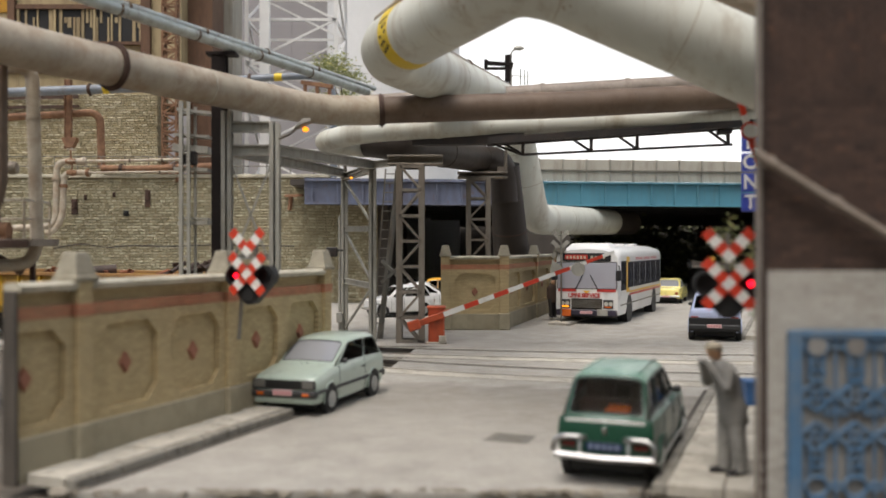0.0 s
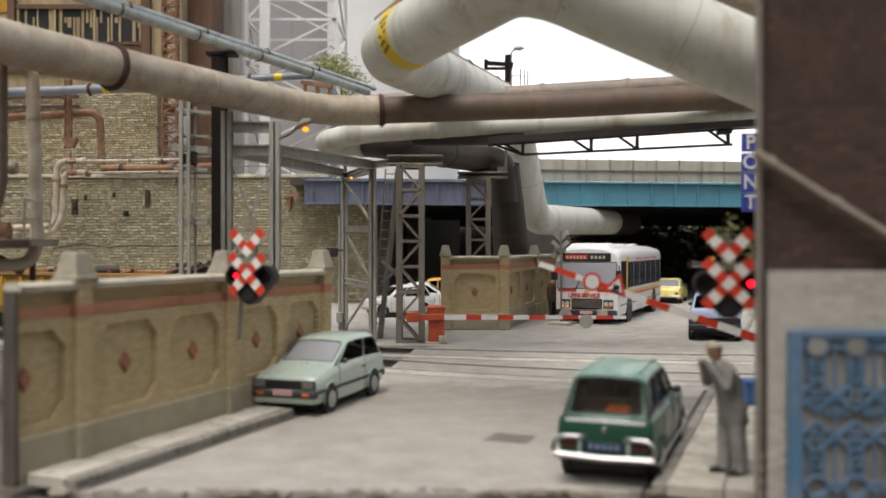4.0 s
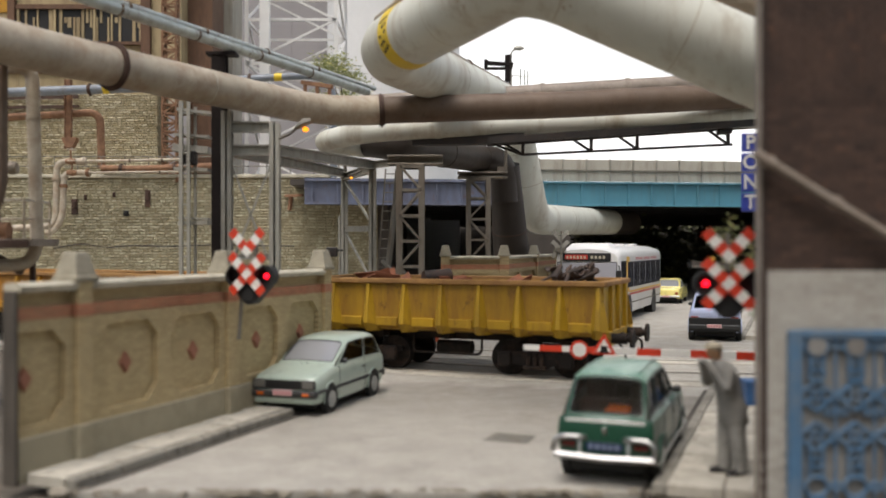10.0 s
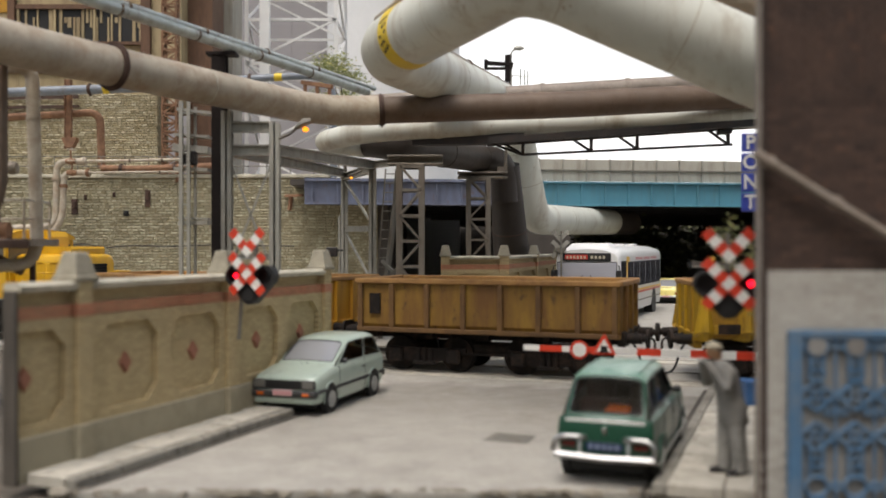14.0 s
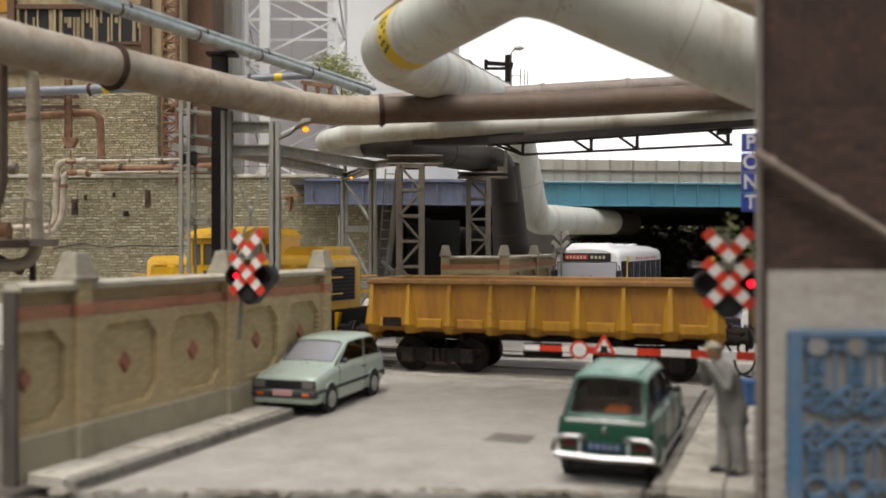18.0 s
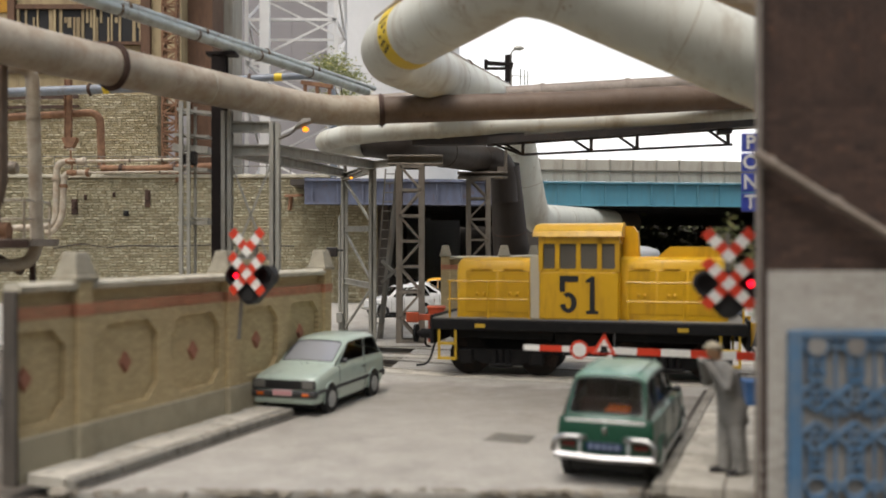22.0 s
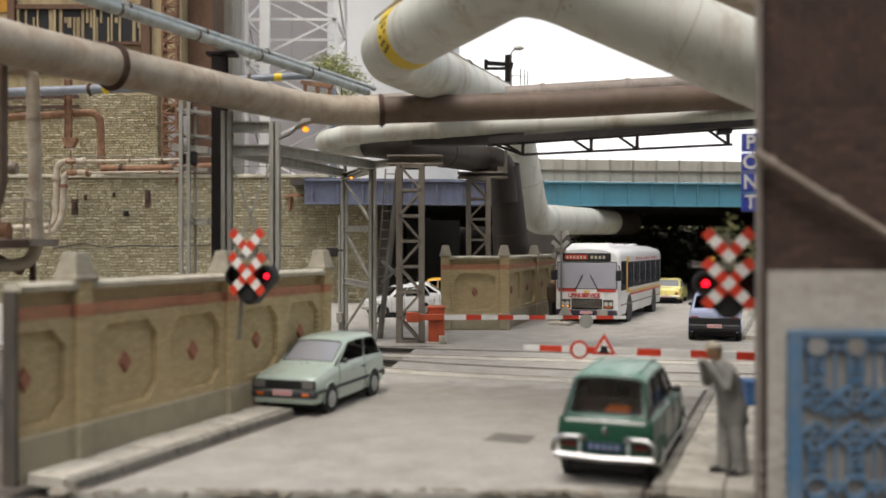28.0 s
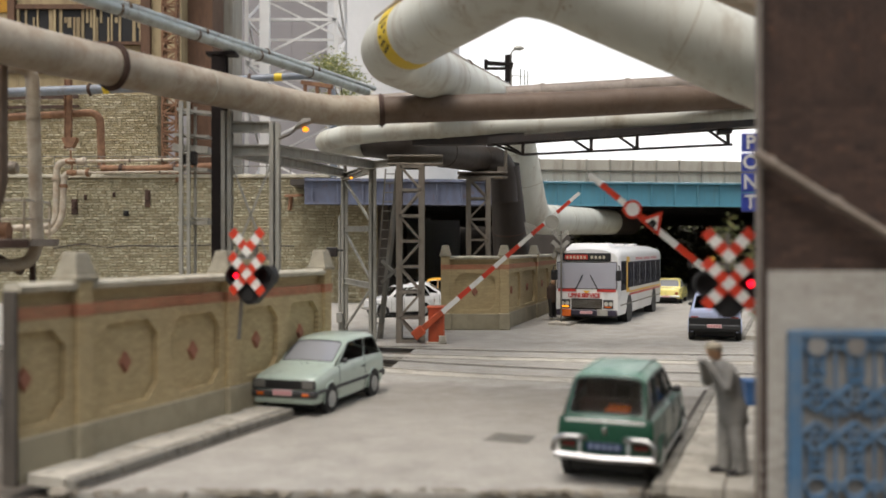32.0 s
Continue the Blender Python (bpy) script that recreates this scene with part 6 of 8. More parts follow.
tri_sign(near_arm, 4.0, 0.06, 0.04, 0.27)
disc_sign(far_arm, 4.73, -0.12, -0.04, 0.22, back=True)
tri_sign(far_arm, 4.07, 0.2, -0.04, 0.26, back=True)

# ---- blue letter sign ----
pont = thing("letter_sign", at(*(6.21, 18.3, 4.59)), "blue panels with white capital letters on a bracket", "sign")
for i, ch in enumerate("PONT"):
    zz = 0.605 - i * 0.403
    b = B()
    quad_box(b, -0.17, 0.2, -0.03, 0.03, zz - 0.185, zz + 0.185, 0.01)
    pn = part("panel", b, M["sign_blue"], pont, "blue sign panel")
    lettering("letter", ch, 0.4, M["white"], pn, at(0.0, -0.034, zz - 0.005), "white capital letter", 0.004, 0.95, 0.008)
b = B()
bar(b, (0.42, 0.05, -3.2), (0.42, 0.05, 0.9), 0.08)
bar(b, (0.1, 0.05, 0.7), (0.42, 0.05, 0.7), 0.05)
bar(b, (0.1, 0.05, -0.7), (0.42, 0.05, -0.7), 0.05)
part("bracket", b, M["grey_dark"], pont)
pz = (6.21, 18.3, 4.59)
b = B()
quad_box(b, -0.2, 0.2, -0.2, 0.2, 0.0, max(0.1, pz[2] - 3.15))
solid("sign_foot", b, M["kerb"], at(pz[0] + 0.42, pz[1] + 0.05, 0.0), "stone foot of the letter sign", "foot")

# ---- brick house: bricks, gate, pipe ----
house = thing("wall_house", at(0, 0), "dark brown brick gable, whitewashed below, with a blue iron gate", "house wall", kind="structure")
b = B()
quad_box(b, -0.105, 0.105, -0.012, 0.0, -0.031, 0.031, 0.004)
mb = mesh_of("brick", b, M["brick_brown"])
b = B()
quad_box(b, -0.105, 0.105, -0.01, 0.0, -0.0315, 0.0315, 0.004)
mw = mesh_of("brick", b, M["brick_white"])
b = B()
quad_box(b, 3.345, 8.5, 9.55, 9.562, 0.0, 2.84)
part("whitewash", b, M["mortar_white"], house, "whitewashed base of the gable")
rb, rw = B(), B()
count = 0
z = 0.35
row = 0
while z < 6.2:
    nb_ = 8
    for i in range(nb_):
        x = 3.46 + i * 0.222 + (0.111 if row % 2 else 0)
        if 3.6 + 0.02 < x < 5.4 and z < 2.25:
            continue
        white = z < 2.84
        if 1.0 < z < 4.6 and count < 300:
            o = new("brick", mw if white else mb)
            o.parent = house
            o.matrix_basis = at(x, 9.555 if white else 9.565, z)
            count += 1
        else:
            quad_box(rw if white else rb, x - 0.105, x + 0.105, 9.538 if white else 9.548, 9.55 if white else 9.56, z - 0.0312, z + 0.0312, 0.004)
    z += 0.0665
    row += 1
part("brick_rest", rb, M["brick_brown"], house, "more brown bricks")["kind"] = "stuff"
part("brick_rest", rw, M["brick_white"], house, "more whitewashed bricks")["kind"] = "stuff"
b = B()
quad_box(b, 3.315, 3.365, 9.53, 9.62, 0.0, 9.4, 0.015)
part("corner_strip", b, M["strip"], house, "pale worn corner strip")
b = B()
quad_box(b, 3.366, 3.425, 9.535, 9.62, 0.0, 9.4, 0.01)
part("corner_strip", b, M["mortar_dark"], house, "dark edge beside the corner strip")
pipeline("waste_pipe", [(3.25, 9.44, 4.09), (3.34, 9.42, 4.01), (4.69, 9.42, 3.18), (5.39, 9.42, 2.72)], 0.052, "pipe_grey", "grey waste pipe running down across the gable", 0.1,
         rings=((1, 0.05), (1, 0.55)), ring_mat="pipe_grey", ring_h=0.012, ring_w=0.04, seg=14)

gate = thing("iron_gate", at(0, 9.5, 0.0), "ornate blue painted iron gate before the gable", "gate")
gx0, gx1, gz1 = 3.62, 5.5, 2.22
for x0, x1, z0, z1 in ((gx0, gx0 + 0.15, 0.0, gz1), (gx0 + 0.15, gx1, gz1 - 0.09, gz1), (gx0 + 0.15, gx1, 0.06, 0.14)):
    b = B()
    quad_box(b, x0, x1, -0.04, 0.03, z0, z1, 0.012)
    part("frame_bar", b, M["blue_iron"], gate)
cell = 0.41


def scroll(bb, cx, cz, r, t, rz=1.0, seg=18):
    tube(bb, [(cx + r * math.cos(math.tau * i / seg), -0.005, cz + r * rz * math.sin(math.tau * i / seg)) for i in range(seg + 1)], t, 6)


def piece(name, build):
    bb = B()
    build(bb)
    return (name, mesh_of(name, bb, M["blue_iron"], 40))


def ladder_block(z0, z1):
    out = [piece("upright", lambda bb, x=x: bar(bb, (x, 0, z0), (x, 0, z1), 0.03)) for x in (-0.075, 0.075)]
    for k in range(4):
        z = z0 + (z1 - z0) * k / 3
        out.append(piece("rung", lambda bb, z=z: bar(bb, (-0.09, 0, z), (0.09, 0, z), 0.045, 0.03)))
    out.append(piece("ring", lambda bb: scroll(bb, 0, (z0 + z1) / 2, 0.05, 0.014)))
    return out


def lozenge(zc, hz):
    out = []
    for sx in (-1, 1):
        for sz in (-1, 1):
            out.append(piece("lozenge_bar", lambda bb, sx=sx, sz=sz: bar(bb, (0, 0, zc + sz * hz), (sx * 0.205, 0, zc), 0.034)))
        out.append(piece("ring", lambda bb, sx=sx: scroll(bb, sx * 0.1, zc, 0.055, 0.014)))
    out.append(piece("ring", lambda bb: scroll(bb, 0, zc, 0.05, 0.016)))
    return out


pieces = [piece("ring", lambda bb: scroll(bb, 0, 2.05, 0.12, 0.018))]
for sx in (-1, 1):
    pieces.append(piece("ring", lambda bb, sx=sx: scroll(bb, sx * 0.17, 2.06, 0.04, 0.014)))
for z in (1.335, 1.385):
    pieces.append(piece("dash", lambda bb, z=z: bar(bb, (0.075, 0, z), (0.335, 0, z), 0.026)))
pieces.append(piece("ring", lambda bb: scroll(bb, 0, 0.57, 0.12, 0.022, 0.85)))
pieces.append(piece("ring", lambda bb: scroll(bb, 0.205, 0.57, 0.045, 0.016)))
pieces.append(piece("upright", lambda bb: bar(bb, (0.205, 0.012, 0.14), (0.205, 0.012, 2.13), 0.024)))
for z0, z1 in ((1.71, 1.97), (0.69, 0.96), (0.18, 0.45)):
    pieces += ladder_block(z0, z1)
pieces += lozenge(1.53, 0.16) + lozenge(1.1, 0.15)
b = B()
rod(b, (0, 0, 0), (0, -0.02, 0), 0.1, 16)
me_r = mesh_of("rosette", b, M["gate_pale"], 40)
for i in range(4):
    for nm, me in pieces:
        o = new(nm, me)
        o.parent = gate
        o.matrix_basis = at(3.925 + i * cell, 0, 0)
    o = new("rosette", me_r)
    o.parent = gate
    o.matrix_basis = at(3.925 + i * cell, -0.012, 2.05)
b = B()
quad_box(b, gx0 + 0.1, gx1, 0.035, 0.045, 0.1, 2.15)
part("sheet", b, M["gate_pale"], gate, "grey-brown sheet behind the ironwork")

# blue bin on the pavement
bin_ = thing("waste_bin", at(*(5.8, 16.91, 0.14)), "small blue plastic waste bin on the pavement", "bin")
b = B()
loft(b, [[(sx * w, sy * w, z) for sx, sy in ((-1, -1), (1, -1), (1, 1), (-1, 1))] for w, z in ((0.14, 0.0), (0.19, 0.42))])
part("body", b, M["blue_bin"], bin_)
b = B()
quad_box(b, -0.21, 0.21, -0.21, 0.21, 0.42, 0.47, 0.02)
part("rim", b, M["blue_bin"], bin_)
# ---- the train ----
def wheelset(parent, x, r, spin):
    w = new("wheelset")
    w.parent = parent
    w.matrix_basis = at(x, 0, r + 0.03)
    for s in (-1, 1):
        b = B()
        rod(b, (0, s * 0.68, 0), (0, s * 0.82, 0), r, 24)
        rod(b, (0, s * 0.64, 0), (0, s * 0.69, 0), r + 0.03, 24)
        rod(b, (0, s * 0.82, 0), (0, s * 0.84, 0), r * 0.3, 12)
        for k in range(4):
            a = k * math.tau / 4
            bar(b, (0, s * 0.825, 0), (math.cos(a) * r * 0.8, s * 0.825, math.sin(a) * r * 0.8), 0.05, 0.02)
        part("wheel", b, M["under"], w, smooth=40)
    b = B()
    rod(b, (0, -0.66, 0), (0, 0.66, 0), 0.07, 10)
    part("axle", b, M["under"], w, smooth=40)
    spin.append((w, x, r))


def bogie(parent, x, wb, r, spin, material="under"):
    for s in (-1, 1):
        wheelset(parent, x + s * wb / 2, r, spin)
    for s in (-1, 1):
        b = B()
        prism(b, [(x - wb / 2 - 0.3, r + 0.1), (x - wb / 2 + 0.2, r - 0.08), (x - 0.3, r - 0.16), (x + 0.3, r - 0.16), (x + wb / 2 - 0.2, r - 0.08), (x + wb / 2 + 0.3, r + 0.1), (x + wb / 2 + 0.3, r + 0.2), (x - wb / 2 - 0.3, r + 0.2)],
              s * 1.0 - 0.05, s * 1.0 + 0.05)
        f = part("bogie_frame", b, M[material], parent)
        for t in (-1, 1):
            b = B()
            quad_box(b, x + t * wb / 2 - 0.17, x + t * wb / 2 + 0.17, s * 1.08 - 0.08, s * 1.08 + 0.08, r - 0.16, r + 0.2, 0.04)
            part("axle_box", b, M[material], f)
        b = B()
        for t in (-0.16, 0.0, 0.16):
            rod(b, (x + t, s * 1.08, r - 0.14), (x + t, s * 1.08, r + 0.2), 0.06, 8)
        quad_box(b, x - 0.28, x + 0.28, s * 1.08 - 0.1, s * 1.08 + 0.1, r - 0.2, r - 0.12, 0.02)
        part("spring", b, M[material], f)


def buffers(parent, xe, sgn, z=1.0, material="under"):
    for s in (-1, 1):
        b = B()
        rod(b, (xe, s * 0.88, z), (xe + sgn * 0.34, s * 0.88, z), 0.12, 14)
        rod(b, (xe + sgn * 0.3, s * 0.88, z), (xe + sgn * 0.46, s * 0.88, z), 0.08, 14)
        rod(b, (xe + sgn * 0.44, s * 0.88, z), (xe + sgn * 0.5, s * 0.88, z), 0.22, 18)
        part("buffer", b, M[material], parent, "dark buffer", smooth=40)
    b = B()
    bar(b, (xe, 0, z), (xe + sgn * 0.4, 0, z - 0.08), 0.12, 0.14)
    tube(b, bend([(xe + sgn * 0.36, 0.0, z - 0.05), (xe + sgn * 0.5, 0.05, z - 0.1), (xe + sgn * 0.5, 0.05, z - 0.4), (xe + sgn * 0.36, 0.0, z - 0.42)], 0.1, 4), 0.03, 6)
    part("coupling_hook", b, M["under"], parent, smooth=40)
    b = B()
    tube(b, bend([(xe, -0.35, z - 0.1), (xe + sgn * 0.16, -0.35, z - 0.3), (xe + sgn * 0.28, -0.35, z - 0.8), (xe + sgn * 0.62, -0.35, 0.12)], 0.25, 5), 0.028, 7)
    part("brake_hose", b, M["black"], parent, "hanging black hose", smooth=40)


def wagon(name, L, material, label, fins=True, dark_plate=0.3, load=0):
    e = thing(name, at(0, 0), label, "wagon", "train wagons")
    spin = []
    h = L / 2
    z0, z1, w = 1.0, 2.22, 1.38
    r = 0.42
    # hollow box: sides lean out a little and curve in under the floor
    prof = [(w - 0.02, z1), (w - 0.03, 1.2), (w - 0.1, 1.08), (w - 0.5, z0)]
    for s in (-1, 1):
        b = B()
        out = [(-h, s * y, z) for y, z in prof] + [(-h, s * (y - 0.07), z) for y, z in prof[::-1]]
        loft(b, [out, [(h, y, z) for _, y, z in out]])
        part("side_wall", b, M[material + "_panel" if fins else material], e, "dirt-stained side sheet")
        b = B()
        quad_box(b, s * h - 0.05, s * h + 0.02, -w + 0.08, w - 0.08, z0, z1)
        part("end_wall", b, M[material], e)
        for k in (-0.75, 0, 0.75):
            b = B()
            bar(b, (s * (h + 0.06), k, z0), (s * (h + 0.06), k, z1 - 0.03), 0.1, 0.1)
            part("end_rib", b, M[material], e)
        b = B()
        quad_box(b, -h - 0.06, h + 0.06, s * w - 0.08, s * w + 0.05, z1 - 0.03, z1 + 0.09, 0.02)
        part("rim", b, M["rim_rust"], e, "rusty worn rim")
        b = B()
        quad_box(b, s * h - 0.08, s * h + 0.08, -w + 0.09, w - 0.09, z1 - 0.03, z1 + 0.088, 0.02)
        part("rim", b, M["rim_rust"], e, "rusty worn rim")
    n = round(L / 1.0) if fins else round(L / 0.92)
    step = L / n
    for i in range(n + 1):
        x = -h + i * step
        x = min(max(x, -h + 0.08), h - 0.08)
        for s in (-1, 1):
            if fins and i < n:
                b = B()
                loft(b, [[(q, s * (w - 0.028), 1.16), (q, s * (w + 0.03), 1.16), (q, s * (w + 0.03), 1.34), (q, s * (w - 0.028), 1.36)] for q in (x + 0.2, x + step - 0.2)])
                part("bottom_strake", b, M[material], e)
            b = B()
            if fins:
                # wedge-shaped rib, wide at its foot
                T = [(x - 0.05, s * (w - 0.02), z1 - 0.04), (x + 0.05, s * (w - 0.02), z1 - 0.04), (x + 0.035, s * (w + 0.05), z1 - 0.04), (x - 0.035, s * (w + 0.05), z1 - 0.04)]
                Q = [(x - 0.23, s * (w - 0.06), 1.16), (x + 0.23, s * (w - 0.06), 1.16), (x + 0.05, s * (w + 0.19), 1.22), (x - 0.05, s * (w + 0.19), 1.22)]
                P = [(x - 0.23, s * (w - 0.3), z0), (x + 0.23, s * (w - 0.3), z0), (x + 0.06, s * (w + 0.04), z0), (x - 0.06, s * (w + 0.04), z0)]
                loft(b, [T, Q, P])
            else:
                quad_box(b, x - 0.06, x + 0.06, min(s * (w - 0.04), s * (w + 0.07)), max(s * (w - 0.04), s * (w + 0.07)), z0 + 0.06, z1 - 0.03, 0.01)
            part("rib", b, M[material if fins else "rib_brown"], e)
    if not fins:
        for s in (-1, 1):
            b = B()
            quad_box(b, -h, h, min(s * (w - 0.1), s * (w + 0.08)), max(s * (w - 0.1), s * (w + 0.08)), z0 + 0.02, z0 + 0.12, 0.01)
            part("sill", b, M["rib_brown"], e)
    b = B()
    quad_box(b, -h + 0.03, h - 0.03, -w + 0.5, w - 0.5, z0, z0 + 0.08)
    quad_box(b, -h + 0.03, h - 0.03, -w + 0.2, w - 0.2, z0 + 0.08, z0 + 0.16)
    part("floor", b, M["rim_rust"], e, "rusty wagon floor")
    b = B()
    for s in (-1, 1):
        quad_box(b, -h - 0.1, h + 0.1, s * 0.62 - 0.07, s * 0.62 + 0.07, 0.82, 1.01)
    for k in range(5):
        xx = -h + 0.3 + k * (L - 0.6) / 4
        quad_box(b, xx - 0.08, xx + 0.08, -1.05, 1.05, 0.84, 1.0)
    part("underframe", b, M["under"], e)
    for s in (-1, 1):
        b = B()
        quad_box(b, s * (h + 0.02) - 0.09, s * (h + 0.02) + 0.09, -1.15, 1.15, 0.82, 1.16, 0.02)
        part("headstock", b, M[material if fins else "under"], e)
        buffers(e, s * (h + 0.11), s, 1.0)
        if s < 0:
            b = B()
            if fins:
                quad_box(b, -h + 0.36, -h + 0.84, -w - 0.06, -w - 0.02, 1.16, 1.38)
            else:
                quad_box(b, -h + 0.32, -h + 0.6, -w - 0.03, -w + 0.04, 1.45, 1.95)
            part("data_plate", b, M["under"], e, "black data plate")
        # running number as plain bars
        for k in range(4 if load and s < 0 else 0):
            b = B()
            quad_box(b, s * (h - 0.6) - 0.28 + k * 0.15, s * (h - 0.6) - 0.18 + k * 0.15, -w - 0.012, -w + 0.02, 1.72, 1.9)
            part("number_bar", b, M["mark_dark"], e, "worn black number bar")
        bogie(e, s * (h - 1.65), 1.5, r, spin)
    b = B()
    tube(b, bend([(-0.9, -1.0, 0.95), (-0.9, -1.02, 0.5), (0.9, -1.02, 0.5), (0.9, -1.0, 0.95)], 0.15, 4), 0.03, 6)
    rod(b, (-0.4, -0.6, 0.62), (0.5, -0.6, 0.62), 0.16, 14)
    part("brake_gear", b, M["under"], e, smooth=40)
    return e, spin


def plate(b, x, y, z, w, l, curl, rz, tilt):
    """A bent piece of sheet."""
    m = Matrix.Translation((x, y, z)) @ Euler((tilt, 0, rz)).to_matrix().to_4x4()
    n = 8
    rings = []
    for i in range(n + 1):
        a = curl * (i / n - 0.5)
        rad = l / curl
        px, pz = rad * math.sin(a), rad * (1 - math.cos(a))
        qx, qz = (rad - 0.025) * math.sin(a), rad - (rad - 0.025) * math.cos(a)
        rings.append([m @ Vector((px, -w / 2, pz)), m @ Vector((px, w / 2, pz)), m @ Vector((qx, w / 2, qz)), m @ Vector((qx, -w / 2, qz))])
    loft(b, rings)


TRAIN = []
# one car after another behind the first front: (thing, wheelsets, distance from the train's front to the middle, half the distance between pivots)
w1, sp = wagon("tippler_wagon", 7.81, "yellow_a", "dirty yellow tippler wagon with wedge ribs and scrap", True, 0.3, 1)
TRAIN.append((w1, sp, 3.9, 2.1))
rs = random.Random(11)
for i in range(34):
    b = B()
    xx = rs.uniform(-3.1, 2.9)
    plate(b, xx, rs.uniform(-0.85, 0.85), rs.uniform(1.75, 2.16) + (0.06 if xx < -0.5 else 0), rs.uniform(0.35, 0.8), rs.uniform(0.5, 1.1), rs.uniform(0.8, 3.2), rs.uniform(0, 6.3), rs.uniform(-0.5, 0.5))
    part("scrap_plate", b, M["scrap_a"], w1, "bent rusty scrap plate", smooth=40)
b = B()
quad_box(b, -3.3, 3.3, -1.15, 1.15, 1.1, 1.75)
part("scrap_heap", b, M["scrap_b"], w1, "dark scrap under the plates")
for i in range(26):
    b = B()
    cx, cy, cz = 2.75 + rs.uniform(-0.55, 0.6), rs.uniform(-0.5, 0.5), 2.22 + rs.uniform(-0.1, 0.2) + (0.12 if i % 3 == 0 else 0)
    a = rs.uniform(0, 3.1)
    if i % 2:
        plate(b, cx, cy, cz, rs.uniform(0.1, 0.25), rs.uniform(0.3, 0.6), rs.uniform(2, 5), a * 2, rs.uniform(-0.8, 0.8))
    else:
        rod(b, (cx - 0.3 * math.cos(a), cy - 0.3 * math.sin(a), cz - 0.12), (cx + 0.3 * math.cos(a), cy + 0.3 * math.sin(a), cz + 0.15), rs.uniform(0.03, 0.09), 8)
    part("scrap_piece", b, M["scrap_b"], w1, "dark twisted scrap piece")
b = B()
rod(b, (-0.95, -0.3, 2.3), (-0.45, 0.25, 2.36), 0.17, 16)
part("scrap_piece", b, M["scrap_b"], w1, "rusty pipe stub", smooth=40)

w2, sp = wagon("box_wagon", 6.42, "yellow_b", "brownish ochre open wagon with straight ribs, empty", False)
TRAIN.append((w2, sp, 12.38, 1.55))
w3, sp = wagon("tippler_wagon", 8.19, "yellow_c", "orange-ochre tippler wagon with wedge ribs, empty", True)
TRAIN.append((w3, sp, 20.75, 2.43))

# locomotive
loco = thing("locomotive", at(0, 0), "yellow diesel shunting locomotive number 51 with black frame", "locomotive")
spin = []
b = B()
quad_box(b, -3.58, 3.58, -1.38, 1.38, 1.2, 1.46, 0.03)
part("frame", b, M["under_black"], loco, "black running frame")
b = B()
quad_box(b, -3.56, 3.56, -1.34, 1.34, 1.461, 1.49, 0.01)
part("walkway", b, M["grey_dark"], loco, "grey walkway")


def hood(x0, x1, w, zt, name):
    b = B()
    pr = [(-w, 1.49), (-w, zt - 0.22), (-w + 0.07, zt - 0.07), (-w + 0.24, zt), (w - 0.24, zt), (w - 0.07, zt - 0.07), (w, zt - 0.22), (w, 1.49)]
    rings = []
    for x, k, dz in ((x0, 0.985, -0.03), (x0 + 0.04, 1, 0), (x1 - 0.12, 1, 0), (x1 - 0.04, 0.97, -0.05), (x1, 0.93, -0.12)):
        rings.append([(x, y * k, z + (dz if z > 1.6 else 0)) for y, z in pr])
    loft(b, rings)
    hb = part(name, b, M["yellow_l"], loco, "yellow engine hood", smooth=35)
    n = 3 if x1 - x0 > 2 else 2
    L = (x1 - x0 - 0.35) / n
    for i in range(n):
        for s in (-1, 1):
            b = B()
            xa = x0 + 0.15 + i * L
            quad_box(b, xa + 0.03, xa + L - 0.03, s * w - 0.012, s * w + 0.012, 1.62, zt - 0.3, 0.008)
            d = part("hood_door", b, M["yellow_l"], hb)
            b = B()
            for dx in (0.4, 0.6):
                ball(b, (xa + L * dx, s * (w + 0.02), 2.05), 0.04, 0.03, 0.05, 8, 6)
            bar(b, (xa + 0.15, s * (w + 0.02), zt - 0.26), (xa + L - 0.15, s * (w + 0.02), zt - 0.26), 0.03)
            part("latch", b, M["yellow_l"], hb)
    return hb


hf = hood(0.8, 3.17, 0.98, 2.93, "front_hood")
hr = hood(1.12, 3.06, 0.98, 2.9, "rear_hood")
hr.matrix_basis = pose(0, 0, 0, 0, 0, 180)
# radiator grille
b = B()
quad_box(b, 3.155, 3.175, -0.62, 0.62, 1.72, 2.62)
gr = part("grille", b, M["black"], hf, "black radiator grille")
b = B()
for i in range(9):
    quad_box(b, 3.16, 3.21, -0.62, 0.62, 1.76 + i * 0.1, 1.79 + i * 0.1)
part("grille_slats", b, M["under_black"], hf)
b = B()
prism(b, [(1.6, 2.9), (1.92, 3.17), (2.98, 3.17), (3.03, 3.1), (3.03, 2.9)], -0.66, 0.66)
part("roof_cowl", b, M["yellow_l"], hf, "yellow roof cowl")
# cab
b = B()
quad_box(b, -1.02, 0.8, -1.3, 1.3, 1.49, 2.6, 0.03)
cab = part("cab", b, M["yellow_l"], loco, "yellow driver's cab")
b = B()
for x in (-0.98, 0.76):
    for y in (-1.26, 1.26):
        quad_box(b, x - 0.05, x + 0.05, y - 0.05, y + 0.05, 2.6, 3.38)
for s in (-1, 1):
    quad_box(b, -1.0, 0.78, s * 1.26 - 0.035, s * 1.26 + 0.035, 3.24, 3.42)
    quad_box(b, -1.0, 0.78, s * 1.26 - 0.035, s * 1.26 + 0.035, 2.58, 2.66)
    for x in (-0.6, -0.12, 0.36):
        quad_box(b, x - 0.05, x + 0.05, s * 1.26 - 0.035, s * 1.26 + 0.035, 2.6, 3.38)
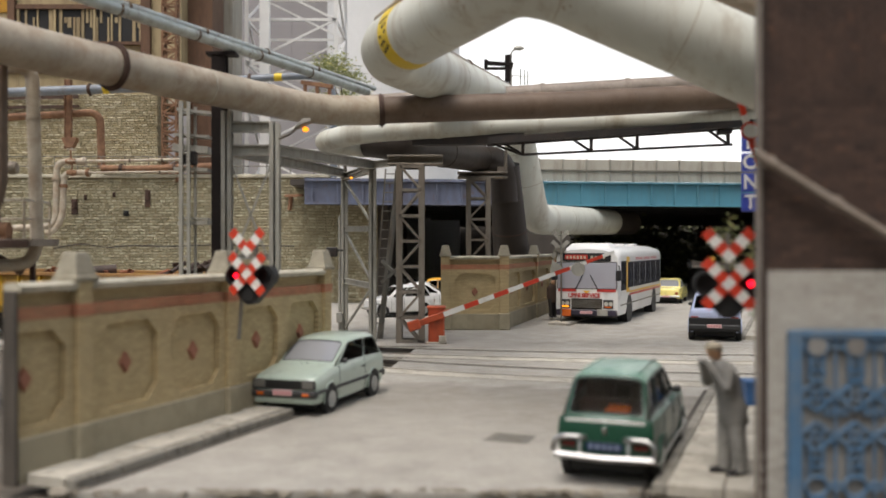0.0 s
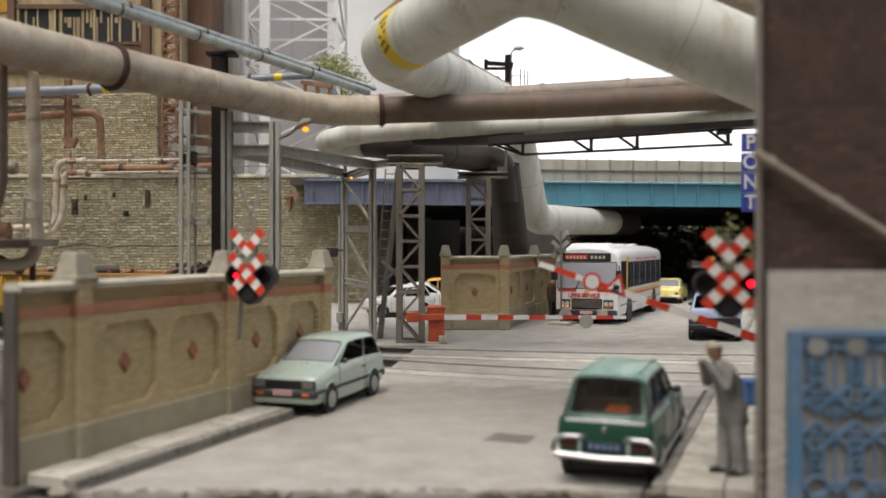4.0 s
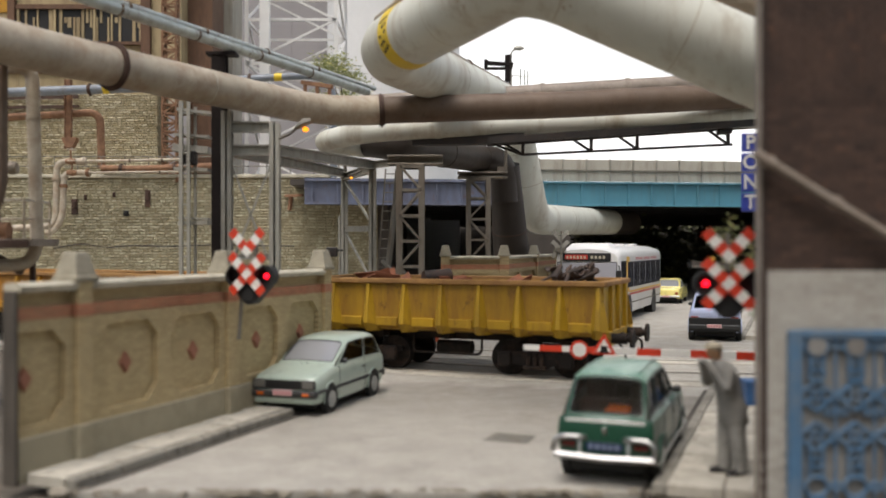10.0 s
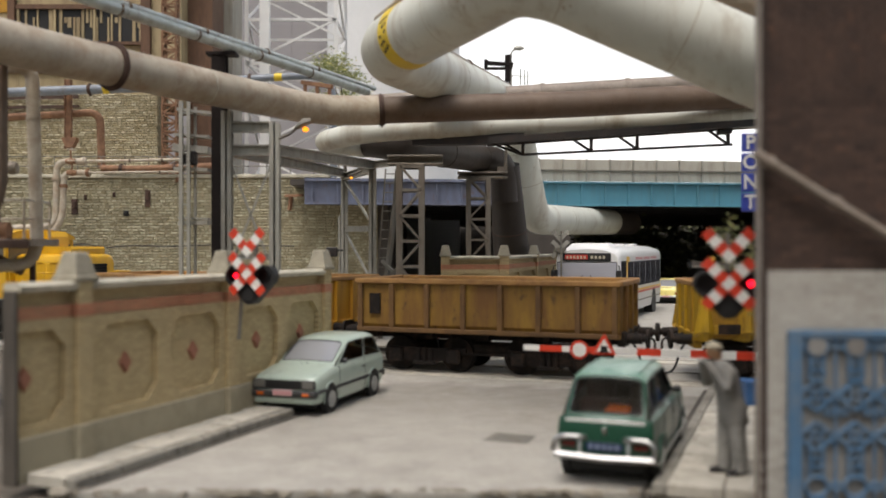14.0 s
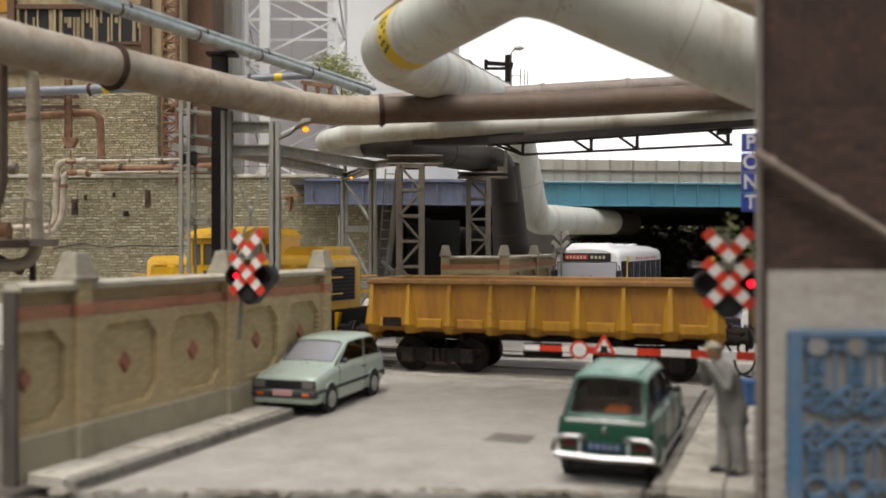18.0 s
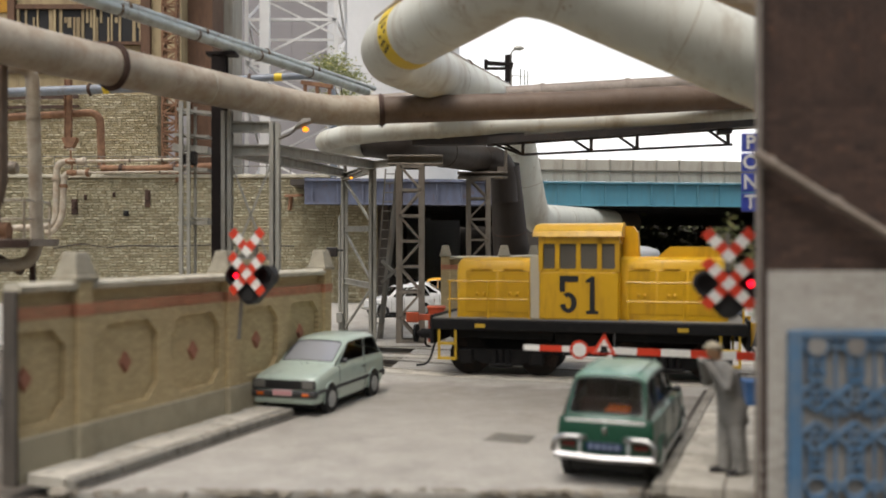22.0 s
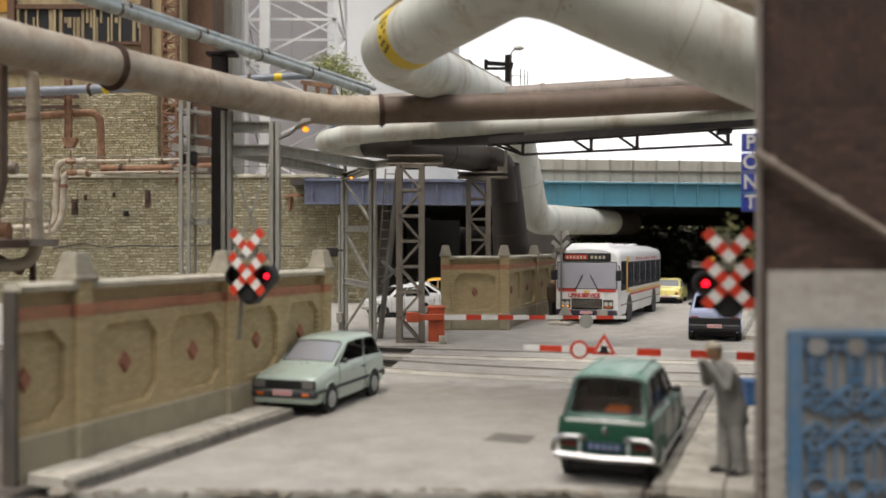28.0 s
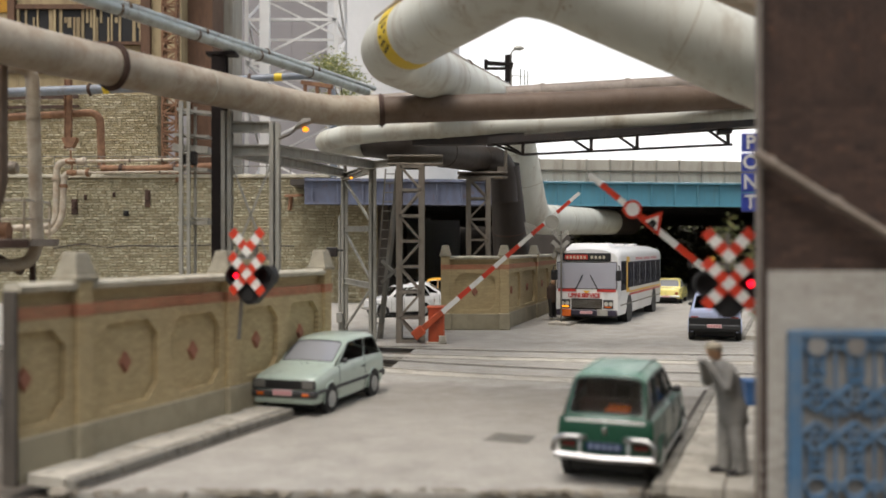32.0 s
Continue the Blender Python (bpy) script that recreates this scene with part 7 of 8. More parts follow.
for x in (-1.0, 0.77):
    quad_box(b, x - 0.03, x + 0.03, -1.26, 1.26, 3.24, 3.42)
    for y in (-0.35, 0.35):
        quad_box(b, x - 0.03, x + 0.03, y - 0.06, y + 0.06, 2.6, 3.38)
part("window_frame", b, M["yellow_l"], cab)
for s in (-1, 1):
    for x0, x1 in ((-0.92, -0.66), (-0.54, -0.18), (-0.06, 0.3), (0.42, 0.71)):
        b = B()
        quad_box(b, x0, x1, s * 1.25 - 0.006, s * 1.25 + 0.006, 2.66, 3.24)
        part("cab_window", b, M["pane"], cab, "dusty cab window")
for x in (-1.0, 0.77):
    for y0, y1 in ((-1.2, -0.41), (-0.29, 0.29), (0.41, 1.2)):
        b = B()
        quad_box(b, x - 0.006, x + 0.006, y0, y1, 2.62, 3.24)
        part("cab_window", b, M["pane"], cab, "dusty cab window")
b = B()
ro = [(-1.36, 3.4), (-1.3, 3.52), (-0.9, 3.67), (0, 3.74), (0.9, 3.67), (1.3, 3.52), (1.36, 3.4)]
loft(b, [[(x, y, z) for y, z in ro] for x in (-1.16, 0.86)])
part("roof", b, M["yellow_l"], cab, "curved yellow cab roof", smooth=35)
b = B()
rod(b, (0.62, -0.7, 3.35), (0.85, -0.7, 3.38), 0.09, 12)
rod(b, (0.6, 0.75, 3.38), (0.9, 0.75, 3.38), 0.12, 12)
part("headlamp", b, M["yellow_l"], cab, smooth=40)
b = B()
loft(b, [[(0.81, 0.0, z), (q, 0.0, z), (q, 0.8, z), (0.81, 0.8, z)] for q, z in ((1.2, 2.86), (1.16, 3.5), (1.05, 3.66))])
part("exhaust_box", b, M["yellow_l"], cab)
b = B()
quad_box(b, -1.24, -1.02, -1.22, -0.6, 1.5, 2.95, 0.01)
part("cab_door", b, M["cream_door"], cab, "grey-white cab door")
# running number in heavy upright strokes with serifs
def stroke_five(b, x, z, w, h, t, y):
    quad_box(b, x - w / 2, x - w / 2 + t, y - 0.006, y, z + h * 0.08, z + h / 2)
    quad_box(b, x - w / 2 + t, x + w / 2, y - 0.006, y, z + h / 2 - t * 1.1, z + h / 2)
    pts = []
    for k in range(15):
        a = radians(125 - k * 21)
        pts.append((x - w * 0.04 + w * 0.46 * math.cos(a), z - h * 0.2 + h * 0.27 * math.sin(a)))
    q = [(x - w * 0.04 + (w * 0.46 - t * 1.05) * math.cos(radians(125 - k * 21)), z - h * 0.2 + (h * 0.27 - t * 0.8) * math.sin(radians(125 - k * 21))) for k in range(15)]
    for k in range(14):
        loft(b, [[(p[0], yy, p[1]) for p in (pts[k], pts[k + 1], q[k + 1], q[k])] for yy in (y - 0.006, y)])


b = B()
stroke_five(b, -0.33, 2.06, 0.43, 0.88, 0.125, -1.301)
part("cab_number", b, M["black"], cab, "heavy black running number five")
b = B()
prism(b, [(0.06, 1.63), (0.34, 1.63), (0.34, 1.7), (0.26, 1.72), (0.26, 2.49), (0.18, 2.49), (0.05, 2.4), (0.05, 2.33), (0.14, 2.36), (0.14, 1.72), (0.06, 1.7)], -1.307, -1.301)
part("cab_number", b, M["black"], cab, "heavy black running number one")
# railings
for x0, x1 in ((0.95, 3.48), (-3.2, -1.25)):
    for s in (-1, 1):
        b = B()
        for z in (1.93, 2.36):
            rod(b, (x0, s * 1.3, z), (x1, s * 1.3, z), 0.022, 6)
        for x in (x0 + 0.05, x0 + (x1 - x0) * 0.5, x1):
            rod(b, (x, s * 1.3, 1.46), (x, s * 1.3, 2.36), 0.022, 6)
        part("railing", b, M["yellow_l"], loco, "thin yellow railing", smooth=40)
for s in (-1, 1):
    if s > 0:
        b = B()
        for z in (1.93, 2.36):
            rod(b, (3.48, -1.3, z), (3.48, -0.45, z), 0.022, 6)
            rod(b, (3.48, 0.45, z), (3.48, 1.3, z), 0.022, 6)
        part("railing", b, M["yellow_l"], loco, "thin yellow railing", smooth=40)
    b = B()
    quad_box(b, s * 3.59 - 0.05, s * 3.59 + 0.05, -1.3, 1.3, 0.78, 1.46, 0.02)
    bm_ = part("buffer_beam", b, M["under_black"], loco, "black buffer beam")
    for y in (-1.0, 1.0) if s > 0 else ():
        b = B()
        prism(b, [(3.645, 0.8), (3.645, 1.4), (3.8, 1.4)], y - 0.05, y + 0.05)
        part("bracket", b, M["yellow_l"], bm_, "yellow bracket")
    buffers(loco, s * 3.63, s, 0.98, "under_black")
    for y in (-1.33, 1.33):
        b = B()
        for dx in (-0.2, 0.2):
            bar(b, (s * 3.2 + dx, y, 0.42), (s * 3.2 + dx, y, 1.22), 0.05)
        for z in (0.45, 0.8):
            quad_box(b, s * 3.2 - 0.22, s * 3.2 + 0.22, y - 0.08, y + 0.08, z - 0.025, z + 0.025)
        part("step", b, M["black_yellow"], loco, "yellow footstep")
    bogie(loco, s * 1.95, 1.7, 0.46, spin, "under_black")
b = B()
quad_box(b, -0.75, 0.55, -0.95, 0.95, 0.62, 1.2, 0.06)
part("fuel_tank", b, M["under_black"], loco)
for sx in (-1, 1):
    b = B()
    quad_box(b, sx * 1.95 - 1.3, sx * 1.95 + 1.3, -0.55, 0.55, 0.3, 1.2, 0.03)
    part("bogie_bolster", b, M["under_black"], loco)
    for s in (-1, 1):
        b = B()
        quad_box(b, sx * 1.95 - 1.25, sx * 1.95 + 1.25, min(s * 0.96, s * 1.04), max(s * 0.96, s * 1.04), 0.98, 1.2, 0.02)
        part("side_skirt", b, M["under_black"], loco)
for x in (-2.4, 2.2):
    b = B()
    quad_box(b, x - 0.12, x + 0.12, -1.395, -1.375, 1.27, 1.36)
    part("label_plate", b, M["black_yellow"], loco)
for ch in loco.children:
    if not ch.name.startswith(("wheelset", "bogie_frame", "buffer", "coupling", "brake_hose", "step")):
        ch.matrix_basis = at(0, 0, -0.08) @ ch.matrix_basis
TRAIN.append((loco, spin, 29.64, 1.95))

S_TABLE = [(0, -9.58), (3.9, -9.58), (4.5, -8.8), (5, -8.0), (5.5, -7.17), (6, -6.33), (6.5, -5.42), (7, -4.43), (7.5, -3.42), (8, -2.34), (8.5, -1.24), (9, -0.11), (9.5, 1.06), (10, 2.23), (10.5, 3.38),
           (11, 4.51), (11.5, 5.6), (12, 6.72), (12.5, 7.94), (13, 9.17), (13.5, 10.43), (14, 11.69), (14.5, 12.92), (16.5, 17.62), (17.5, 20.01), (18, 21.24), (19.5, 24.95), (23.5, 34.95), (32, 56.2)]


def train_at(t):
    for (t0, s0), (t1, s1) in zip(S_TABLE, S_TABLE[1:]):
        if t <= t1:
            return s0 + (s1 - s0) * (t - t0) / (t1 - t0)
    return S_TABLE[-1][1]


def train_motion():
    times = [0.0, 2.0] + [3.5 + 0.25 * i for i in range(115)]
    for car, spin, mid, half in TRAIN:
        rows = []
        for t in times:
            s = train_at(t) - mid
            a, c = FRONT.at(s + half), FRONT.at(s - half)
            rows.append((t, at((a[0] + c[0]) / 2, (a[1] + c[1]) / 2, 0.0, math.degrees(math.atan2(a[1] - c[1], a[0] - c[0])))))
        walk(car, rows)
        for w, x, r in spin:
            walk(w, [(t, at(x, 0, r + 0.03, 0, 0, math.degrees((train_at(t) + 9.58) / r))) for t in times])
# ---- cars ----
TOWARD, AWAY = 180 + 90 + YAW, 90 + YAW     # heading down the street toward the camera, and away from it


def wheel_meshes(r, w):
    b = B()
    rod(b, (0, -w / 2, 0), (0, w / 2, 0), r * 0.94, 24)
    rod(b, (0, -w * 0.36, 0), (0, w * 0.36, 0), r, 24)
    t = mesh_of("tyre", b, M["tyre"], 40)
    b = B()
    for s in (-1, 1):
        rod(b, (0, s * w * 0.5, 0), (0, s * (w * 0.5 + 0.012), 0), r * 0.62, 20)
        rod(b, (0, s * (w * 0.5 + 0.012), 0), (0, s * (w * 0.5 + 0.03), 0), r * 0.26, 12)
        for k in range(6):
            a = k * math.tau / 6
            rod(b, (r * 0.43 * math.cos(a), s * (w * 0.5 + 0.008), r * 0.43 * math.sin(a)), (r * 0.43 * math.cos(a), s * (w * 0.5 + 0.022), r * 0.43 * math.sin(a)), r * 0.1, 8)
    return t, mesh_of("rim", b, M["rim"], 40)


def add_wheels(e, wb, track, r, w=0.16, x0=0.0):
    t, rm = wheel_meshes(r, w)
    for sx in (-1, 1):
        for sy in (-1, 1):
            o = new("wheel", t)
            o.parent = e
            o.matrix_basis = at(x0 + sx * wb / 2, sy * track / 2, r)
            q = new("rim", rm)
            q.parent = o


def plate_on(e, x, z, sgn, w=0.42, material="plate_white", bars="plate_bar"):
    b = B()
    quad_box(b, min(x, x + sgn * 0.02), max(x, x + sgn * 0.02), -w / 2, w / 2, z - 0.055, z + 0.055, 0.006)
    p = part("number_plate", b, M[material], e, "number plate")
    b = B()
    for k in range(5):
        y = -w * 0.4 + k * w * 0.18
        quad_box(b, min(x + sgn * 0.02, x + sgn * 0.026), max(x + sgn * 0.02, x + sgn * 0.026), y, y + w * 0.1, z - 0.032, z + 0.032)
    part("plate_bars", b, M[bars], p)


def car(name, label, m, stations, gh, zr, wb, track, r, pm, pillars=(0.45,), trim=None, x0=0.0, group="parked cars", screen="glass", k_=1.0, side="glass", roof_m=None, post=0.075, rear=(0.06, 0.1), lip=True):
    """stations: (x, half width, sill height, belt height) from tail to nose. gh: tail and nose ends of the windows at the belt, then at the roof, and half widths there."""
    e = thing(name, m @ Matrix.Scale(k_, 4), label, "car", group)
    xb0, xb1, xr0, xr1, wb_, wr = gh

    def along(x, i):
        for p, q in zip(stations, stations[1:]):
            if p[0] <= x <= q[0]:
                t = (x - p[0]) / (q[0] - p[0])
                return p[i] + (q[i] - p[i]) * t
        return stations[0][i] if x < stations[0][0] else stations[-1][i]

    # rib by rib: x, width, sill, belt, roof half width, roof height
    ribs = [(s[0], s[1], s[2], s[3], s[1] * 0.84, s[3] + 0.022) for s in stations if s[0] < xb0 - 0.01 or s[0] > xb1 + 0.01]
    for x, w, dz in ((xr0, wr, -0.055), (xr0 + 0.14, wr + 0.004, -0.016), (xr0 + 0.4, wr + 0.008, 0.0), ((xr0 + xr1) / 2, wr + 0.01, 0.008), (xr1 - 0.4, wr + 0.006, 0.0), (xr1 - 0.14, wr, -0.018), (xr1, wr - 0.004, -0.055)):
        ribs.append((x, along(x, 1), along(x, 2), along(x, 3), w, zr + dz))
    for x in (xb0, xb1):
        ribs.append((x, along(x, 1), along(x, 2), along(x, 3), wb_ - 0.03, along(x, 3) + 0.03))
    ribs.sort()

    def ring(x, w, zs, zb, a, zt):
        h, g = zb - zs, zt - zb
        belt = min(w * 0.945, wb_ + 0.02) if xb0 - 0.01 <= x <= xb1 + 0.01 else w * 0.93
        return [(x, y, z) for y, z in ((w * 0.84, zs), (w * 0.95, zs + 0.03), (w * 0.987, zs + h * 0.3), (w, zs + h * 0.52), (w * 0.992, zs + h * 0.76), (w * 0.97, zb - 0.035), (belt, zb),
                                       (a + min(0.02, g * 0.2), zt - min(0.085, g * 0.9)), (a - min(0.03, g), zt - min(0.035, g * 0.5)), (a * 0.76, zt - min(0.006, g * 0.1)), (a * 0.36, zt + 0.006))]

    rings = [ring(*q) for q in ribs]
    xs = [q[0] for q in ribs]
    i0, i1, j0, j1 = xs.index(xb0), xs.index(xb1), xs.index(xr0), xs.index(xr1)
    shell, top = B(), B()

    def face(bm, pts):
        bm.faces.new([bm.verts.new(p) for p in pts])

    for i in range(len(rings) - 1):
        glazed = i0 <= i < i1
        for j in range(10):
            if (j == 6 and glazed) or (j >= 7 and (i0 <= i < j0 or j1 <= i < i1)):
                continue
            bm = top if (j >= 7 and j0 <= i < j1) else shell
            for s in (-1, 1):
                face(bm, [(p[0], s * p[1], p[2]) for p in (rings[i][j], rings[i + 1][j], rings[i + 1][j + 1], rings[i][j + 1])])
        p, q = rings[i][10], rings[i + 1][10]
        if not (i0 <= i < j0 or j1 <= i < i1):
            face(top if j0 <= i < j1 else shell, [p, q, (q[0], -q[1], q[2]), (p[0], -p[1], p[2])])
    for rg in (rings[0], rings[-1]):
        for p, q in zip(rg, rg[1:]):
            face(shell, [p, q, (q[0], -q[1], q[2]), (p[0], -p[1], p[2])])

    def glaze(pname, P, mu0, mu1, mv0, mv1, rad, material, lab):
        """A pane with rounded corners set back in a painted surround; P maps the unit square to the car's surface."""
        inner = []
        cu, cv, hu, hv = (mu0 + 1 - mu1) / 2, (mv0 + 1 - mv1) / 2, (1 - mu0 - mu1) / 2, (1 - mv0 - mv1) / 2
        ru, rv = rad * hu, min(rad * 1.6, 0.9) * hv
        for sx, sy, a0 in ((1, 1, 0), (-1, 1, 90), (-1, -1, 180), (1, -1, 270)):
            for k in range(5):
                a = radians(a0 + k * 22.5)
                inner.append((cu + sx * (hu - ru) + ru * math.cos(a), cv + sy * (hv - rv) + rv * math.sin(a)))
            nx = {(1, 1): (-1, 1), (-1, 1): (-1, -1), (-1, -1): (1, -1), (1, -1): (1, 1)}[sx, sy]
            ax, ay = inner[-1]
            bx = cu + nx[0] * (hu - ru) + (ru * nx[0] if nx[0] == sx else 0)
            by = cv + nx[1] * (hv - rv) + (rv * nx[1] if nx[1] == sy else 0)
            for k in range(1, 7):
                inner.append((ax + (bx - ax) * k / 7, ay + (by - ay) * k / 7))
        outer = []
        for u, v in inner:
            a, c = (u - cu) / hu, (v - cv) / hv
            d = max(abs(a), abs(c))
            a, c = a / d, c / d
            outer.append((min(max(0.5 + a * 0.5, 0), 1), min(max(0.5 + c * 0.5, 0), 1)))
        n = len(inner)
        mid = P(0.5, 0.5)
        nor = (P(0.6, 0.5) - P(0.4, 0.5)).cross(P(0.5, 0.6) - P(0.5, 0.4)).normalized()
        if nor.dot(mid - Vector((0, 0, 0.7))) < 0:
            nor = -nor
        O = [shell.verts.new(P(*p)) for p in outer]
        I = [shell.verts.new(P(*p)) for p in inner]
        D = [shell.verts.new(P(*p) - nor * 0.025) for p in inner]
        for k in range(n):
            q = (k + 1) % n
            shell.faces.new((O[k], O[q], I[q], I[k]))
            shell.faces.new((I[k], I[q], D[q], D[k]))
        b = B()
        for off in (0.012, 0.02):
            c = b.verts.new(P(cu, cv) - nor * off)
            L = [b.verts.new(P(*p) - nor * off) for p in inner]
            for k in range(n):
                b.faces.new((L[k], L[(k + 1) % n], c))
        part(pname, b, M[material], e, lab, smooth=60)
        b = B()
        tube(b, [P(*p) + nor * 0.002 for p in inner] + [P(*inner[0]) + nor * 0.002], 0.011, 6)
        part("window_seal", b, M[trim or "trim_dark"], e, smooth=60)

    def lerp_list(pts, x):
        for p, q in zip(pts, pts[1:]):
            if p[0] <= x <= q[0]:
                t = (x - p[0]) / (q[0] - p[0])
                return Vector(p).lerp(Vector(q), t)
        return Vector(pts[0] if x < pts[0][0] else pts[-1])

    belt_line, rail_line = [rg[6] for rg in rings[i0:i1 + 1]], [rg[7] for rg in rings[j0:j1 + 1]]
    edges = [0.0, *pillars, 1.0]
    for s in (-1, 1):
        for f0, f1 in zip(edges, edges[1:]):
            def P(u, v, f0=f0, f1=f1, s=s):
                f = f0 + (f1 - f0) * u
                p = lerp_list(belt_line, xb0 + (xb1 - xb0) * f).lerp(lerp_list(rail_line, xr0 + (xr1 - xr0) * f), v)
                return Vector((p.x, s * p.y, p.z))
            span = (f1 - f0) * (xr1 - xr0 + xb1 - xb0) / 2
            glaze("side_window", P, (post if f0 == 0 else 0.03) / span, (post + 0.05 if f1 == 1 else 0.03) / span, 0.07, 0.06, 0.16, side, "window pane")

    def across(i):
        h = rings[i][7:]
        pts = [Vector(p) for p in h] + [Vector((p[0], -p[1], p[2])) for p in h[::-1]]
        y0 = pts[0].y
        def by_y(u):
            y = y0 * (1 - 2 * u)
            for p, q in zip(pts, pts[1:]):
                if p.y >= y >= q.y and p.y > q.y:
                    return p.lerp(q, (p.y - y) / (p.y - q.y))
            return pts[-1]
        return by_y

    lo, hi = across(i1), across(j1)
    glaze("windscreen", lambda u, v: lo(u).lerp(hi(u), v), 0.05, 0.05, 0.1, 0.07, 0.12, screen, "raked windscreen")
    lo2, hi2 = across(i0), across(j0)
    glaze("rear_window", lambda u, v: lo2(u).lerp(hi2(u), v), rear[0], rear[0], rear[1], 0.08, 0.12, side, "rear window")
    for bm, nm, mt in ((shell, "body", pm), (top, "roof", roof_m or pm)):
        bmesh.ops.remove_doubles(bm, verts=bm.verts, dist=0.002)
        part(nm, bm, M[mt], e, smooth=40)
    zb0, zb1 = along(xb0, 3), along(xb1, 3)
    wl = max(q[1] for q in stations)
    for s in (-1, 1):
        for sx in (-1, 1):
            xw = x0 + sx * wb / 2
            ww = along(xw, 1)
            # Black disc proud of the body stands for the arch's shade.
            b = B()
            rod(b, (xw, s * (track / 2 - 0.05), r + 0.02), (xw, s * (ww + 0.004), r + 0.02), r + 0.04, 24)
            part("wheel_arch", b, M["black"], e, smooth=40)
            if lip:
                b = B()
                tube(b, [(xw + (r + 0.05) * math.cos(radians(a)), s * (ww + 0.002), r + 0.02 + (r + 0.05) * math.sin(radians(a))) for a in range(-10, 191, 10)], 0.018, 6)
                part("arch_lip", b, M[pm], e, smooth=60)
        b = B()
        ball(b, (xb1 - 0.28, s * (wb_ + 0.1), zb1 + 0.08), 0.05, 0.075, 0.055, 10, 7)
        rod(b, (xb1 - 0.28, s * (wb_ - 0.02), zb1 + 0.03), (xb1 - 0.28, s * (wb_ + 0.1), zb1 + 0.07), 0.018, 6)
        part("mirror", b, M["trim_dark"], e, smooth=50)
        xd = xb0 + (xb1 - xb0) * edges[-2]
        b = B()
        quad_box(b, xd + 0.07, xd + 0.21, s * wl * 0.985 - 0.025, s * wl * 0.985 + 0.025, zb1 - 0.17, zb1 - 0.14, 0.008)
        part("door_handle", b, M["trim_dark" if trim is None else "chrome"], e)
        for f in edges[1:]:
            xd = xb0 + (xb1 - xb0) * f - (0.12 if f == 1 else 0)
            b = B()
            zs, zb = along(xd, 2), along(xd, 3)
            pts = [(q[1] + 0.001, q[2]) for q in ring(xd, along(xd, 1), zs, zb, 0.3, zb + 0.1)[1:7]]
            tube(b, [(xd, s * y, z) for y, z in pts], 0.006, 5)
            part("door_seam", b, M["trim_dark"], e)
    b = B()
    quad_box(b, xb0 + 0.15, xb1 - 0.25, -wb_ + 0.08, wb_ - 0.08, min(zb0, zb1) - 0.45, min(zb0, zb1) - 0.4)
    part("cabin_floor", b, M["cabin"], e)
    b = B()
    quad_box(b, xb1 - 0.4, xb1 - 0.08, -wb_ + 0.08, wb_ - 0.08, zb1 - 0.3, zb1 - 0.03, 0.04)
    part("dashboard", b, M["cabin"], e)
    for y in (-0.32, 0.32):
        x = xb0 + (xb1 - xb0) * 0.62
        b = B()
        quad_box(b, x - 0.08, x + 0.06, y - 0.22, y + 0.22, zb0 - 0.4, zb0 + 0.2, 0.05)
        quad_box(b, x - 0.06, x + 0.03, y - 0.11, y + 0.11, zb0 + 0.2, zb0 + 0.34, 0.03)
        quad_box(b, x, x + 0.45, y - 0.22, y + 0.22, zb0 - 0.4, zb0 - 0.27, 0.04)
        part("seat", b, M["cabin"], e, "dark front seat")
    x = xb0 + (xb1 - xb0) * 0.26
    b = B()
    quad_box(b, x - 0.1, x + 0.06, -wb_ + 0.1, wb_ - 0.1, zb0 - 0.4, zb0 + 0.13, 0.05)
    part("rear_bench", b, M["cabin"], e, "dark rear bench")
    add_wheels(e, wb, track, r, x0=x0)
    # Underbody block set low and wide to deepen the shade below.
    b = B()
    quad_box(b, stations[1][0] + 0.3, stations[-2][0] - 0.2, -wl + 0.16, wl - 0.16, 0.09, stations[2][2] + 0.12, 0.06)
    part("underbody", b, M["black"], e)
    return e


def lampbox(e, name, x, y0, y1, z0, z1, material, label="", d=0.03):
    b = B()
    quad_box(b, x - d, x + d, y0, y1, z0, z1, 0.012)
    return part(name, b, M[material], e, label)


# pale green hatchback beside the yard wall
fx, fy = -2.4, 18.04
e = car("hatchback_car", "pale green metallic small hatchback parked by the yard wall", at(fx, fy, 0, TOWARD + 3) @ Matrix.Diagonal((0.93, 0.88, 0.94, 1)),
        [(-1.76, 0.69, 0.34, 0.8), (-1.72, 0.74, 0.24, 0.86), (-1.2, 0.765, 0.2, 0.9), (0, 0.77, 0.18, 0.9), (0.78, 0.77, 0.18, 0.89), (1.05, 0.76, 0.2, 0.86), (1.55, 0.745, 0.22, 0.77), (1.7, 0.72, 0.25, 0.73), (1.74, 0.69, 0.3, 0.68)],
        (-1.68, 0.82, -1.42, 0.1, 0.7, 0.6), 1.4, 2.2, 1.4, 0.27, "car_mint", (0.42,), screen="painted_haze", side="glass_clear")
lampbox(e, "grille", 1.73, -0.7, 0.7, 0.52, 0.7, "black", "black slatted grille")
